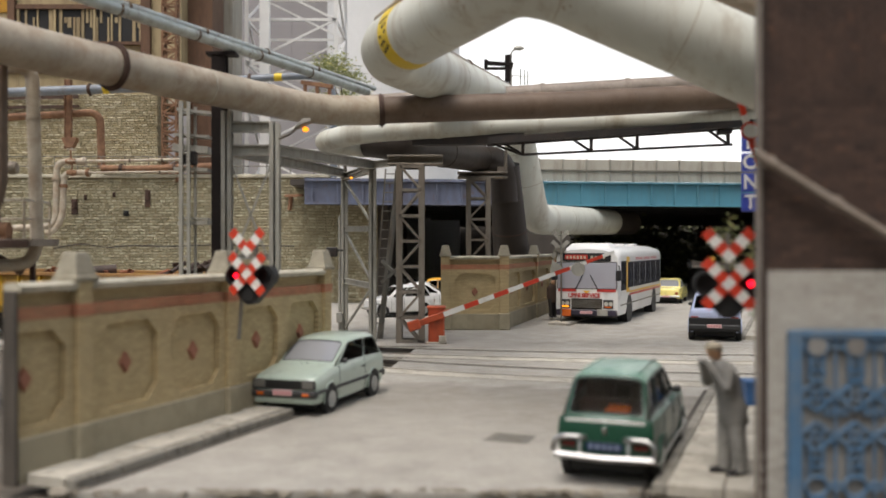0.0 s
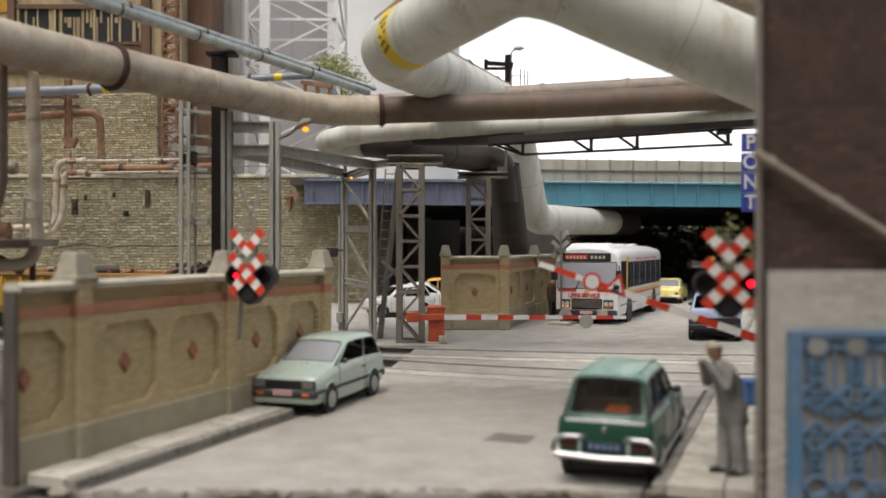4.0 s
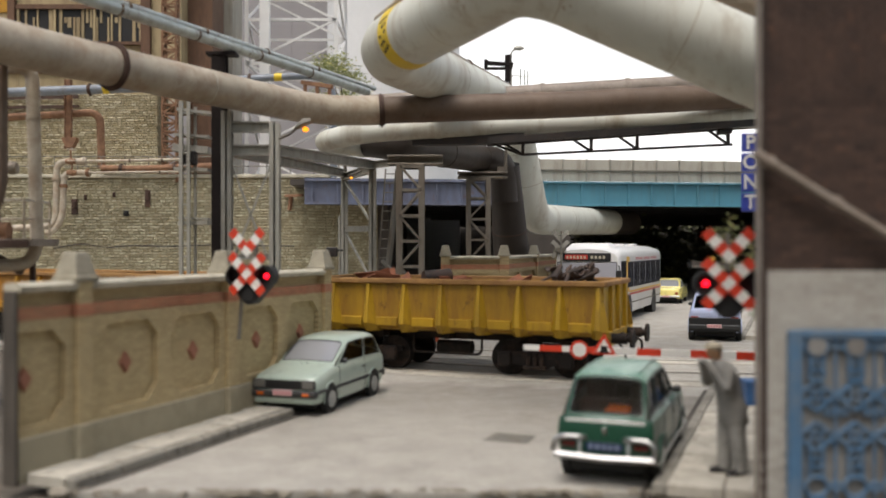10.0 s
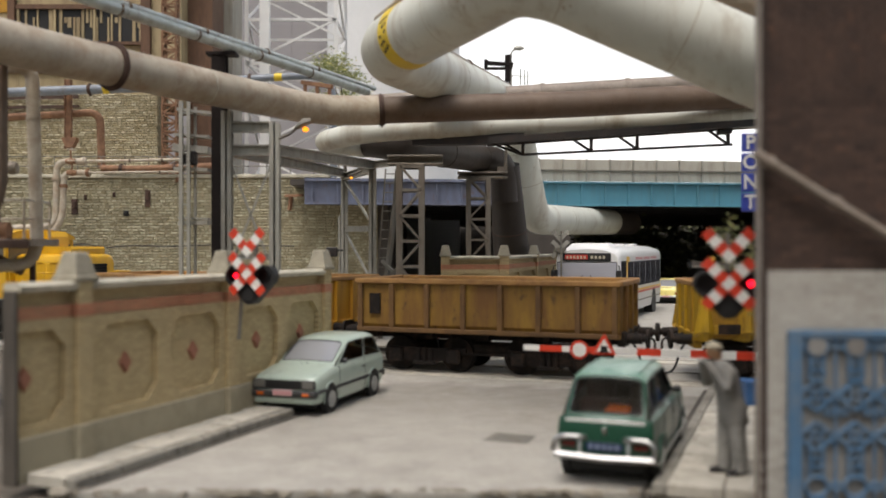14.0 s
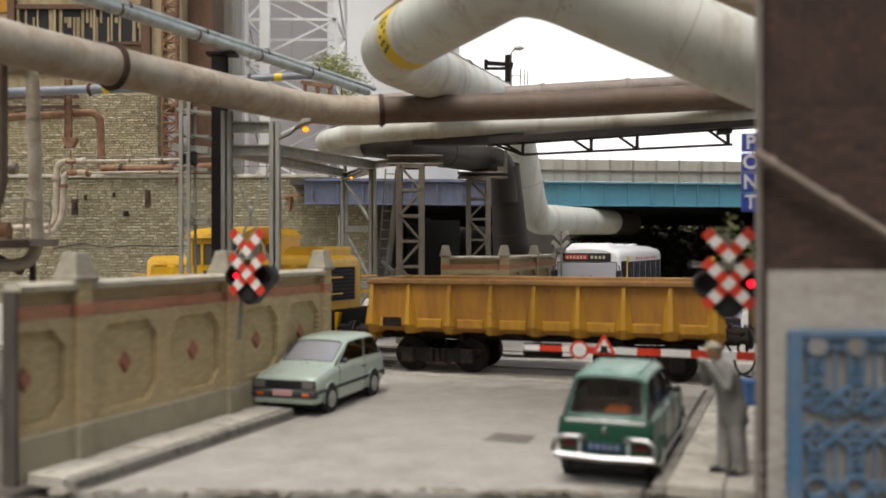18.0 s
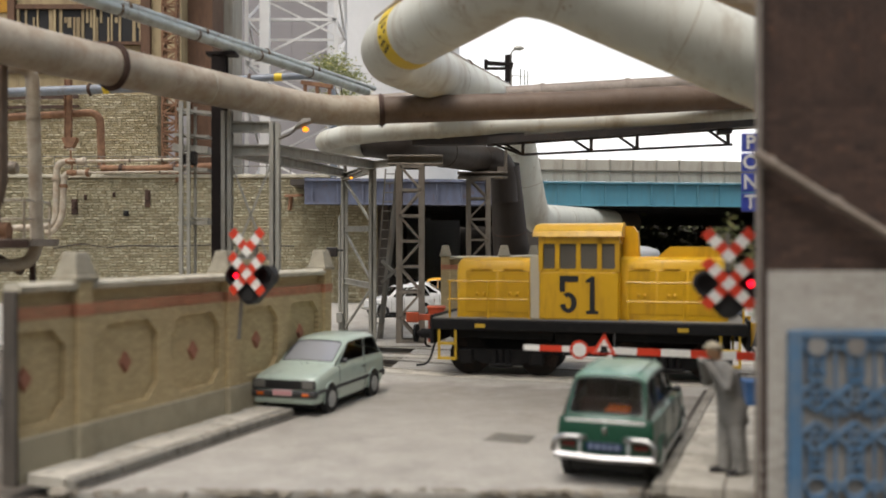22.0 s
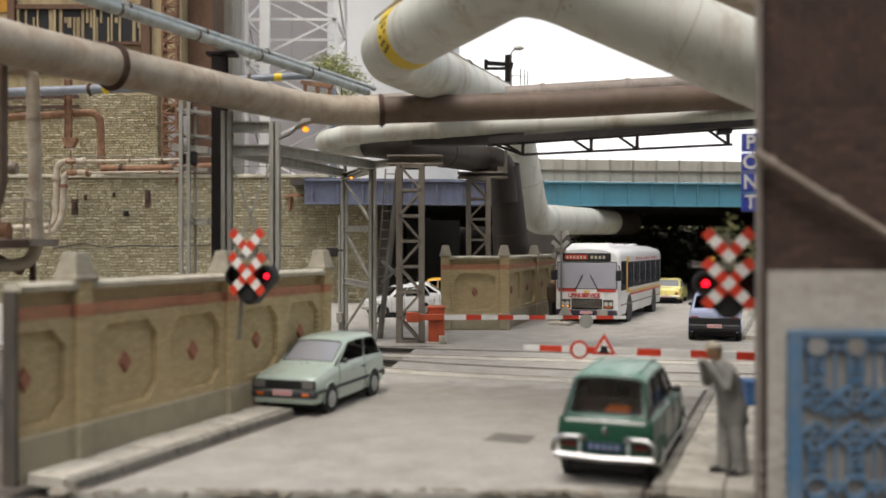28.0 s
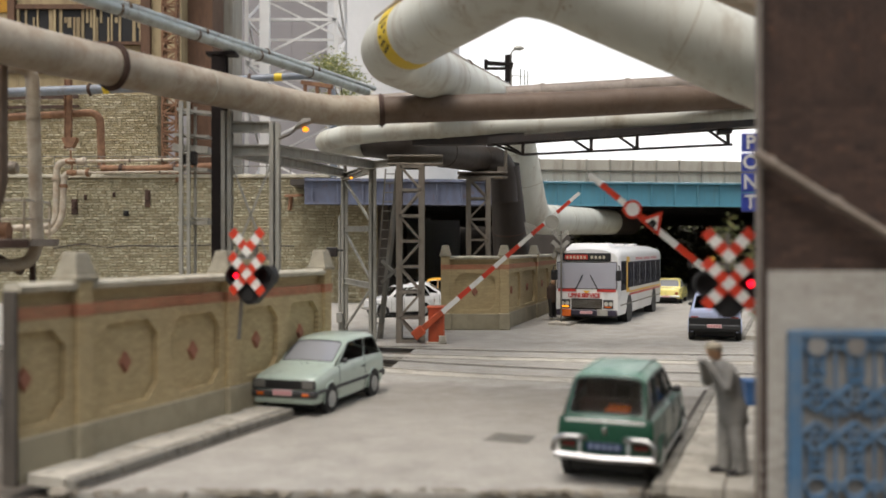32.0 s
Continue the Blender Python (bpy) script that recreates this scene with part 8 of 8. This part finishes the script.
for s in (-1, 1):
    lampbox(e, "headlight", 1.745, min(s * 0.43, s * 0.69), max(s * 0.43, s * 0.69), 0.54, 0.69, "lamp_dim", "clear headlight", 0.04)
    lampbox(e, "headlight_rim", 1.74, min(s * 0.4, s * 0.72), max(s * 0.4, s * 0.72), 0.52, 0.71, "trim_dark", "dark headlight surround", 0.03)
    lampbox(e, "indicator", 1.78, min(s * 0.44, s * 0.6), max(s * 0.44, s * 0.6), 0.4, 0.46, "lamp_orange", "orange indicator")
    b = B()
    quad_box(b, -1.74, 1.68, s * 0.765 - 0.015, s * 0.765 + 0.015, 0.44, 0.51, 0.008)
    part("rub_strip", b, M["trim_dark"], e, "black rub strip")
    b = B()
    bar(b, (0.74, s * 0.3, 0.92), (0.86, s * 0.02, 0.915), 0.02)
    part("wiper", b, M["black"], e)
b = B()
quad_box(b, 1.62, 1.8, -0.75, 0.75, 0.36, 0.5, 0.035)
part("bumper", b, M["trim_dark"], e, "dark grey bumper")
b = B()
quad_box(b, 1.6, 1.75, -0.7, 0.7, 0.24, 0.35, 0.03)
part("front_apron", b, M["car_mint"], e)
plate_on(e, 1.8, 0.46, 1, 0.44)
b = B()
quad_box(b, -1.82, -1.66, -0.75, 0.75, 0.36, 0.5, 0.035)
part("bumper", b, M["trim_dark"], e, "dark grey bumper")

# dark green estate-like hatchback waiting before the barrier
e = car("hatchback_car", "dark green classic hatchback with chrome bumper waiting at the barrier", at(2.72, 13.28, 0, AWAY),
        [(-1.9, 0.6, 0.42, 0.86), (-1.86, 0.655, 0.38, 0.94), (-1.2, 0.695, 0.3, 0.97), (0.2, 0.7, 0.25, 0.97), (0.8, 0.695, 0.25, 0.96), (1.1, 0.685, 0.27, 0.93), (1.75, 0.64, 0.3, 0.84), (1.92, 0.58, 0.36, 0.78)],
        (-1.84, 0.8, -1.54, 0.28, 0.58, 0.485), 1.54, 2.42, 1.22, 0.29, "car_green", (0.3, 0.66), k_=0.94, roof_m="roof_green", post=0.09, rear=(0.05, 0.06), screen="glass_clear", side="glass_clear")
b = B()
for y in (-0.4, 0.0, 0.4):
    tube(b, [(-1.4, y, 1.512), (-1.1, y, 1.536), (-0.6, y, 1.546), (-0.1, y, 1.54), (0.12, y, 1.522)], 0.016, 6)
part("roof_rib", b, M["roof_green"], e, smooth=40)
b = B()
quad_box(b, -1.905, -1.87, -0.55, 0.55, 0.875, 0.91, 0.008)
part("trim_strip", b, M["rim_pale"], e, "chrome strip under the rear window")
b = B()
tube(b, bend([(-1.88, -0.26, 0.66), (-1.95, -0.34, 0.68), (-1.95, -0.6, 0.68), (-1.97, -0.71, 0.58), (-1.97, -0.69, 0.44), (-1.99, 0.0, 0.42), (-1.97, 0.69, 0.44), (-1.97, 0.71, 0.58), (-1.95, 0.6, 0.68), (-1.95, 0.34, 0.68), (-1.88, 0.26, 0.66)], 0.09, 4), 0.035, 10)
tube(b, [(-1.985, -0.69, 0.42), (-2.005, 0, 0.4), (-1.985, 0.69, 0.42)], 0.038, 10)
part("bumper", b, M["chrome"], e, "polished chrome bumper with raised ends", smooth=40)
for s in (-1, 1):
    b = B()
    bar(b, (-1.97, s * 0.33, 0.42), (-1.92, s * 0.33, 0.66), 0.04)
    part("overrider", b, M["chrome"], e, "chrome overrider")
    lampbox(e, "tail_light", -1.9, min(s * 0.4, s * 0.6), max(s * 0.4, s * 0.6), 0.53, 0.61, "lamp_red_dark", "dark red tail light")
plate_on(e, -1.9, 0.55, -1, 0.5, "plate_blue", "plate_pale")
b = B()
quad_box(b, -1.915, -1.88, -0.03, 0.03, 0.72, 0.82, 0.01)
part("badge", b, M["chrome"], e, "small chrome badge")
b = B()
for s in (-1, 1):
    quad_box(b, -1.75, 1.6, s * 0.7 - 0.01, s * 0.7 + 0.01, 0.3, 0.35, 0.005)
part("sill_trim", b, M["chrome"], e, "chrome sill strip")
b = B()
quad_box(b, -1.62, -1.3, -0.3, 0.06, 0.93, 1.02, 0.04)
part("parcel", b, M["lamp_orange"], e, "orange cushion on the parcel shelf")


def small_hatch(label, m, pm, plate_x=True, H=1.42):
    e = car("hatchback_car", label, m,
            [(-1.74, 0.68, 0.36, 0.84), (-1.7, 0.735, 0.26, 0.9), (-1.0, 0.76, 0.2, 0.92), (0.7, 0.76, 0.2, 0.9), (1.5, 0.73, 0.24, 0.76), (1.74, 0.68, 0.32, 0.68)],
            (-1.62, 0.75, -1.05, 0.1, 0.7, 0.58), H, 2.2, 1.34, 0.28, pm, (0.4,))
    for s in (-1, 1):
        lampbox(e, "tail_light", -1.74, min(s * 0.46, s * 0.68), max(s * 0.46, s * 0.68), 0.62, 0.74, "lamp_red", "red tail light")
        lampbox(e, "headlight", 1.73, min(s * 0.4, s * 0.62), max(s * 0.4, s * 0.62), 0.5, 0.64, "lamp_glass", "clear headlight")
    for sx in (-1, 1):
        b = B()
        quad_box(b, min(sx * 1.66, sx * 1.82), max(sx * 1.66, sx * 1.82), -0.74, 0.74, 0.36, 0.5, 0.03)
        part("bumper", b, M["trim_dark"], e, "dark bumper")
    plate_on(e, -1.82, 0.46, -1, 0.42)
    plate_on(e, 1.8, 0.46, 1, 0.42)
    return e


e = small_hatch("grey-blue hatchback with black bumper beyond the tracks", at(9.42, 31.2, 0, AWAY + 3) @ Matrix.Scale(1.1, 4), "car_blue")
b = B()
quad_box(b, -1.79, -1.7, -0.735, 0.735, 0.3, 0.7, 0.02)
part("rear_panel", b, M["black"], e, "black rear panel")


def saloon(label, m, pm, H=1.4, side="glass"):
    e = car("saloon_car", label, m,
            [(-2.05, 0.66, 0.36, 0.74), (-2.0, 0.73, 0.28, 0.82), (-1.3, 0.78, 0.22, 0.88), (0.7, 0.78, 0.2, 0.9), (1.7, 0.75, 0.24, 0.8), (2.0, 0.7, 0.32, 0.7)],
            (-1.35, 0.85, -0.75, 0.2, 0.72, 0.58), H, 2.45, 1.34, 0.29, pm, (0.5,), "chrome", side=side)
    for s in (-1, 1):
        lampbox(e, "tail_light", -2.04, min(s * 0.48, s * 0.66), max(s * 0.48, s * 0.66), 0.52, 0.66, "lamp_red", "red tail light")
        lampbox(e, "headlight", 1.99, min(s * 0.42, s * 0.62), max(s * 0.42, s * 0.62), 0.5, 0.64, "lamp_glass", "clear headlight")
    for sx in (-1, 1):
        b = B()
        quad_box(b, min(sx * 1.98, sx * 2.1), max(sx * 1.98, sx * 2.1), -0.74, 0.74, 0.36, 0.46, 0.03)
        part("bumper", b, M["chrome"], e, "chrome bumper")
    plate_on(e, -2.1, 0.42, -1, 0.42)
    return e


saloon("pale yellow saloon following the bus under the bridge", at(12.72, 50.5, 0, AWAY) @ Matrix.Scale(0.95, 4), "car_yellow", side="painted_haze")
saloon("dusty white saloon far under the bridge", at(32.6, 122, 0, AWAY), "car_white")

e = car("estate_car", "white estate car parked in the yard behind the gantry", at(-1.98, 40.2, 0, 205) @ Matrix.Diagonal((0.85, 0.85, 0.95, 1)),
        [(-1.75, 0.68, 0.36, 0.84), (-1.7, 0.74, 0.26, 0.9), (-0.8, 0.76, 0.22, 0.92), (0.8, 0.76, 0.22, 0.9), (1.5, 0.73, 0.26, 0.82), (1.75, 0.68, 0.34, 0.74)],
        (-1.62, 0.8, -1.3, 0.25, 0.71, 0.58), 1.46, 2.3, 1.34, 0.3, "car_white", (0.33, 0.66), "chrome", side="glass_clear", screen="glass_clear")
for s in (-1, 1):
    lampbox(e, "tail_light", -1.74, min(s * 0.5, s * 0.68), max(s * 0.5, s * 0.68), 0.55, 0.8, "lamp_red", "red tail light")
    lampbox(e, "headlight", 1.74, min(s * 0.4, s * 0.62), max(s * 0.4, s * 0.62), 0.5, 0.64, "lamp_glass", "clear headlight")
for sx in (-1, 1):
    b = B()
    quad_box(b, min(sx * 1.7, sx * 1.83), max(sx * 1.7, sx * 1.83), -0.73, 0.73, 0.34, 0.44, 0.03)
    part("bumper", b, M["chrome"], e, "chrome bumper")
saloon("white saloon with amber stripe parked in the yard", at(-0.85, 43.0, 0, -3), "car_white")
saloon("amber yellow saloon parked in the yard behind the wall", at(-0.5, 46.0, 0, 178), "car_orange", 1.5)

# ---- bus ----
bus = thing("city_bus", at(7.65, 40.62, 0, TOWARD - 1.2) @ Matrix.Diagonal((1, 1, 1.025, 1)), "white city bus with yellow and red stripes behind the barrier", "bus")
BL, BW, BH = 5.1, 1.3, 3.05


def bus_ring(x, w, z0, z1, k=1.0):
    half = [(w * 0.97, z0), (w, z0 + 0.2), (w, z1 - 0.48), (w * 0.97, z1 - 0.3), (w * 0.88, z1 - 0.17), (w * 0.6, z1 - 0.06), (w * 0.2, z1)]
    return [(x, -y, z) for y, z in half] + [(x, y, z) for y, z in half[::-1]]


b = B()
loft(b, [bus_ring(-BL, BW * 0.97, 0.45, BH - 0.06), bus_ring(-BL + 0.1, BW, 0.36, BH), bus_ring(BL - 0.45, BW, 0.36, BH), bus_ring(BL - 0.18, BW * 0.985, 0.36, BH - 0.03), bus_ring(BL, BW * 0.955, 0.42, BH - 0.14)])
part("body", b, M["bus_white"], bus, smooth=45)
b = B()
loft(b, [[(BL - 1.2, -0.9, BH - 0.05), (BL - 0.3, -0.9, BH - 0.1), (BL - 0.3, 0.9, BH - 0.1), (BL - 1.2, 0.9, BH - 0.05)], [(BL - 1.3, -0.7, BH + 0.1), (BL - 0.5, -0.7, BH + 0.08), (BL - 0.5, 0.7, BH + 0.08), (BL - 1.3, 0.7, BH + 0.1)]])
part("roof_dome", b, M["bus_white"], bus)
for x in (-3.6, -1.0, 1.8):
    b = B()
    quad_box(b, x - 0.3, x + 0.3, -0.35, 0.35, BH - 0.03, BH + 0.08, 0.03)
    part("roof_hatch", b, M["bus_white"], bus)
b = B()
quad_box(b, BL - 0.02, BL + 0.012, -1.21, 1.21, 1.36, 2.42, 0.01)
part("windscreen_frame", b, M["trim_dark"], bus, "dark windscreen frame")
b = B()
quad_box(b, BL - 0.01, BL + 0.025, -1.18, 1.18, 1.39, 2.39, 0.01)
ws = part("windscreen", b, M["bus_glass"], bus, "opaque grey windscreen with painted haze")
b = B()
for y in (-0.45, 0.45):
    bar(b, (BL + 0.04, y, 1.36), (BL + 0.04, y * 0.35, 1.9), 0.03)
part("wiper", b, M["black"], ws)
b = B()
quad_box(b, BL - 0.08, BL - 0.02, -1.04, 0.9, 2.44, 2.76, 0.02)
db = part("destination_blind", b, M["black"], bus, "black destination blind", m=at(0.07, 0.07, 0))
b = B()
quad_box(b, BL - 0.02, BL - 0.012, -0.94, -0.02, 2.51, 2.69)
part("blind_field", b, M["bus_red"], db, "red blind field with pale writing bars")
b = B()
for k in range(6):
    quad_box(b, BL - 0.012, BL - 0.006, -0.88 + k * 0.14, -0.8 + k * 0.14, 2.54, 2.65)
for k in range(4):
    quad_box(b, BL - 0.018, BL - 0.006, 0.1 + k * 0.16, 0.2 + k * 0.16, 2.54, 2.65)
part("writing_bars", b, M["cream_door"], db)
for y0, y1 in ((-1.16, -0.42), (0.42, 1.16)):
    b = B()
    quad_box(b, BL + 0.0, BL + 0.02, y0, y1, 1.26, 1.36, 0.005)
    part("red_band", b, M["bus_red"], bus, "red band under the windscreen")
b = B()
prism(b, [(-0.16, 1.3), (0, 1.2), (0.16, 1.3)], BL + 0.02, BL + 0.03, Matrix(((0, 1, 0, 0), (1, 0, 0, 0), (0, 0, 1, 0), (0, 0, 0, 1))))
part("emblem", b, M["bus_yellow"], bus, "small yellow emblem")
lettering("front_lettering", "LIBRE SERVICE", 0.215, M["bus_red"], bus, pose((BL + 0.012) * U, -0.1 * U, 1.11 * U, 0, 0, 90), "red front lettering", 0.01, 0.95, 0.008)
b = B()
quad_box(b, BL - 0.03, BL + 0.03, -0.62, 0.62, 0.58, 0.99, 0.02)
g = part("grille", b, M["under"], bus, "dark grille")
b = B()
for k in range(7):
    quad_box(b, BL + 0.03, BL + 0.045, -0.6, 0.6, 0.65 + k * 0.045, 0.67 + k * 0.045)
part("grille_slats", b, M["grey_dark"], g)
for s in (-1, 1):
    b = B()
    quad_box(b, BL - 0.03, BL + 0.025, min(s * 0.66, s * 1.06), max(s * 0.66, s * 1.06), 0.62, 0.96, 0.015)
    hl = part("headlight_panel", b, M["trim_dark"], bus, "dark headlight surround")
    b = B()
    rod(b, (BL + 0.02, s * 0.78, 0.8), (BL + 0.04, s * 0.78, 0.8), 0.085, 14)
    rod(b, (BL + 0.02, s * 0.97, 0.8), (BL + 0.04, s * 0.97, 0.8), 0.085, 14)
    part("headlight", b, M["lamp_glass"], hl, "clear round headlight", smooth=40)
    b = B()
    quad_box(b, BL + 0.02, BL + 0.045, s * 0.86 - 0.13, s * 0.86 + 0.13, 0.66, 0.71)
    part("indicator", b, M["glow_amber" if s < 0 else "lamp_orange"], hl)
    b = B()
    quad_box(b, BL + 0.0, BL + 0.26, s * 1.3 - 0.1, s * 1.3 + 0.1, 1.7, 2.1, 0.03)
    tube(b, [(BL - 0.1, s * 1.2, 2.3), (BL + 0.12, s * 1.32, 2.25), (BL + 0.13, s * 1.32, 2.05)], 0.02, 6)
    part("mirror", b, M["black"], bus)
b = B()
quad_box(b, BL - 0.1, BL + 0.07, -1.2, 1.2, 0.34, 0.56, 0.03)
bp = part("bumper", b, M["bus_purple"], bus, "dark bumper with boards")
b = B()
quad_box(b, BL + 0.07, BL + 0.1, 0.44, 0.86, 0.34, 0.6, 0.01)
part("grey_board", b, M["grey_steel"], bus, "grey board on the bumper")
for s in (-1, 1):
    b = B()
    quad_box(b, BL - 0.14, BL + 0.076, min(s * 0.72, s * 1.215), max(s * 0.72, s * 1.215), 0.335, 0.565, 0.03)
    part("bumper_corner", b, M["bus_purple"], bp, "dark bumper corner")
plate_on(bus, BL + 0.075, 0.46, 1, 0.5)
b = B()
quad_box(b, BL + 0.07, BL + 0.1, -1.02, -0.62, 0.3, 0.58, 0.01)
part("orange_board", b, M["lamp_orange"], bus, "orange board on the bumper")
for s in (-1, 1):
    for k in range(6):
        x0 = -BL + 0.25 + k * 1.4
        b = B()
        quad_box(b, x0, x0 + 1.3, s * BW - 0.02, s * BW + 0.012, 1.36, 2.4, 0.012)
        wd = part("side_window", b, M["dark_glass"], bus, "dark side window")
        b = B()
        quad_box(b, x0 + 0.58, x0 + 0.62, s * BW - 0.01, s * BW + 0.02, 1.38, 2.38)
        part("window_bar", b, M["trim_dark"], wd)
    b = B()
    quad_box(b, BL - 2.05, BL - 1.45, s * BW - 0.02, s * BW + 0.009, 1.2, 2.6)
    part("yellow_stripe", b, M["bus_yellow"], bus, "upright yellow stripe")
    b = B()
    quad_box(b, BL - 1.4, BL - 0.35, s * BW - 0.02, s * BW + 0.01, 1.3, 2.45, 0.012)
    part("door_window", b, M["dark_glass"], bus, "dark front side window")
    for z, mt in ((1.2, "bus_yellow"), (1.1, "bus_red")):
        b = B()
        quad_box(b, -BL + 0.1, BL - 2.1, s * BW - 0.02, s * BW + 0.007, z - 0.04, z + 0.03)
        part("side_stripe", b, M[mt], bus)
    b = B()
    quad_box(b, -BL + 0.1, BL - 0.3, s * BW - 0.02, s * BW + 0.012, 0.72, 0.77)
    part("rub_rail", b, M["grey_dark"], bus)
    b = B()
    for k in range(18):
        if k % 6 == 5:
            continue
        quad_box(b, -BL + 1.4 + k * 0.32, -BL + 1.62 + k * 0.32, s * BW - 0.02, s * BW + 0.006, 2.46, 2.57)
    part("roof_lettering", b, M["plate_bar"], bus, "faded red lettering bars above the windows")
    for xw in (3.05, -3.05):
        # A black disc in place of the shaded wheel well.
        b = B()
        rod(b, (xw, s * 0.9, 0.5), (xw, s * (BW + 0.004), 0.5), 0.6, 26)
        part("wheel_arch", b, M["black"], bus, smooth=40)
add_wheels(bus, 6.1, 2.2, 0.5, 0.26)
b = B()
quad_box(b, -BL + 0.3, BL - 0.3, -1.0, 1.0, 0.25, 0.45)
part("underbody", b, M["black"], bus)


# ---- figures ----
def figurine(name, m, label, coat, legs, phase=0.0, arms="up", hat=True, lean=0.0):
    """A small painted plastic figure, one plain mesh."""
    b = B()
    mats = [M[coat], M[legs], M["skin"], M["hair"], M["shoe"]]

    def mark(k, n0):
        b.faces.ensure_lookup_table()
        for f in b.faces[n0:]:
            f.material_index = k
    n = len(b.faces)
    for s in (-1, 1):
        rod(b, (s * 0.11, 0.055 * s, 0.06), (s * 0.1, 0.01 * s, 0.84), 0.09, 12, 0.12)
    mark(1, n)
    n = len(b.faces)
    for s in (-1, 1):
        ball(b, (s * 0.11, 0.055 * s - 0.07, 0.045), 0.065, 0.15, 0.05, 10, 6)
    mark(4, n)
    n = len(b.faces)
    rings = []
    for z, rx, ry, oy in ((0.66, 0.2, 0.16, 0.02), (0.7, 0.225, 0.18, 0.02), (0.88, 0.22, 0.17, 0.02), (1.05, 0.205, 0.155, 0.03), (1.25, 0.235, 0.165, 0.04), (1.38, 0.22, 0.15, 0.04), (1.46, 0.14, 0.11, 0.03), (1.5, 0.08, 0.075, 0.02)):
        rings.append([(rx * math.cos(k * math.tau / 14), oy + ry * math.sin(k * math.tau / 14), z) for k in range(14)])
    loft(b, rings)
    if arms == "up":
        for s in (-1, 1):
            rod(b, (s * 0.22, 0.02, 1.38), (s * 0.27, -0.12, 1.14), 0.065, 8, 0.06)
            rod(b, (s * 0.27, -0.12, 1.14), (s * 0.05, -0.2, 1.5), 0.055, 8, 0.045)
    else:
        for s in (-1, 1):
            rod(b, (s * 0.22, 0.02, 1.38), (s * 0.27, -0.03, 0.86), 0.065, 8, 0.05)
    mark(0, n)
    n = len(b.faces)
    ball(b, (0, -0.02, 1.6), 0.085, 0.1, 0.12, 12, 9)
    rod(b, (0, 0.0, 1.46), (0, -0.01, 1.54), 0.05, 8)
    mark(2, n)
    n = len(b.faces)
    if hat:
        ball(b, (0, 0.0, 1.66), 0.1, 0.115, 0.075, 12, 8)
        rod(b, (0, -0.03, 1.655), (0, -0.03, 1.67), 0.12, 14)
    else:
        ball(b, (0, 0.02, 1.63), 0.09, 0.1, 0.1, 12, 8)
    mark(3, n)
    for v in b.verts:
        v.co.y -= max(0.0, v.co.z - 0.8) * lean
    ob = new(name, mesh_of(name, b, mats, 50))
    ob.matrix_basis = m
    return tagged(ob, label, "figurine", "painted figurines")


figurine("figurine", at(3.76, 11.75, 0.135, -78), "small painted figurine in a grey suit on the pavement", "suit", "suit", lean=0.3)
figurine("figurine", at(4.62, 38.1, 0.1, 20) @ Matrix.Scale(0.93, 4), "small painted figurine in a brown coat by the wall", "coat_brown", "shoe", arms="down", hat=False)
figurine("figurine", at(4.85, 39.4, 0.1, -40), "small painted figurine in an olive coat by the wall", "coat_olive", "coat_brown", arms="down")


# ---- what moves ----
NEAR_ANGLES = [(0.0, 73.6), (1.7, 73.6), (1.9, 70.5), (2.1, 63.0), (2.4, 54.5), (2.7, 47.2), (3.0, 40.0), (3.3, 33.6), (3.5, 29.6), (4.0, 19.0), (4.5, 8.0), (4.75, 3.0), (4.9, 2.3),
               (29.6, 2.3), (29.8, 3.6), (30.0, 6.8), (30.2, 10.3), (30.4, 13.4), (30.6, 16.2), (30.8, 19.4), (31.0, 22.8), (31.4, 29.2), (31.6, 32.3), (31.8, 35.7), (32.0, 39.1)]
FAR_ANGLES = [(0.0, 20.2), (0.3, 13.8), (0.6, 7.0), (0.8, 2.4), (0.95, 0.0), (1.1, 0.0), (29.8, 0.0), (30.0, 1.8), (30.2, 6.5), (30.4, 12.0), (30.6, 17.0), (30.8, 21.5), (31.0, 25.5), (31.4, 31.5), (31.6, 34.5), (32.0, 41.0)]


def motions():
    for arm, rows in ((near_arm, NEAR_ANGLES), (far_arm, FAR_ANGLES)):
        p = arm.matrix_basis.translation.copy()
        walk(arm, [(t, Matrix.Translation(p) @ pose(0, 0, 0, 0, -a, 0)) for t, a in rows])
    train_motion()
    # the red lights of each signal slide to their openings in turn, the next one a little before the last one leaves
    half, first, over, slide = 0.4092, 0.163, 0.027, 0.034
    for bulb, side, phase, lx, lz in BLINK:
        shown, away = at(side * lx, -0.07, lz), at(side * 0.03, -0.07, lz * 8.5)
        lit = side == (-1 if phase == 0 else 1)
        rows = [(0.0, shown if lit else away)]
        t = first
        while t < 31.8:
            c = t + (over if lit else -over)
            rows.append((round((c - slide) * FPS) / FPS, shown if lit else away))
            lit = not lit
            rows.append((round((c + slide) * FPS) / FPS, shown if lit else away))
            t += half
        rows.append((32.0, shown if lit else away))
        walk(bulb, rows)


motions()
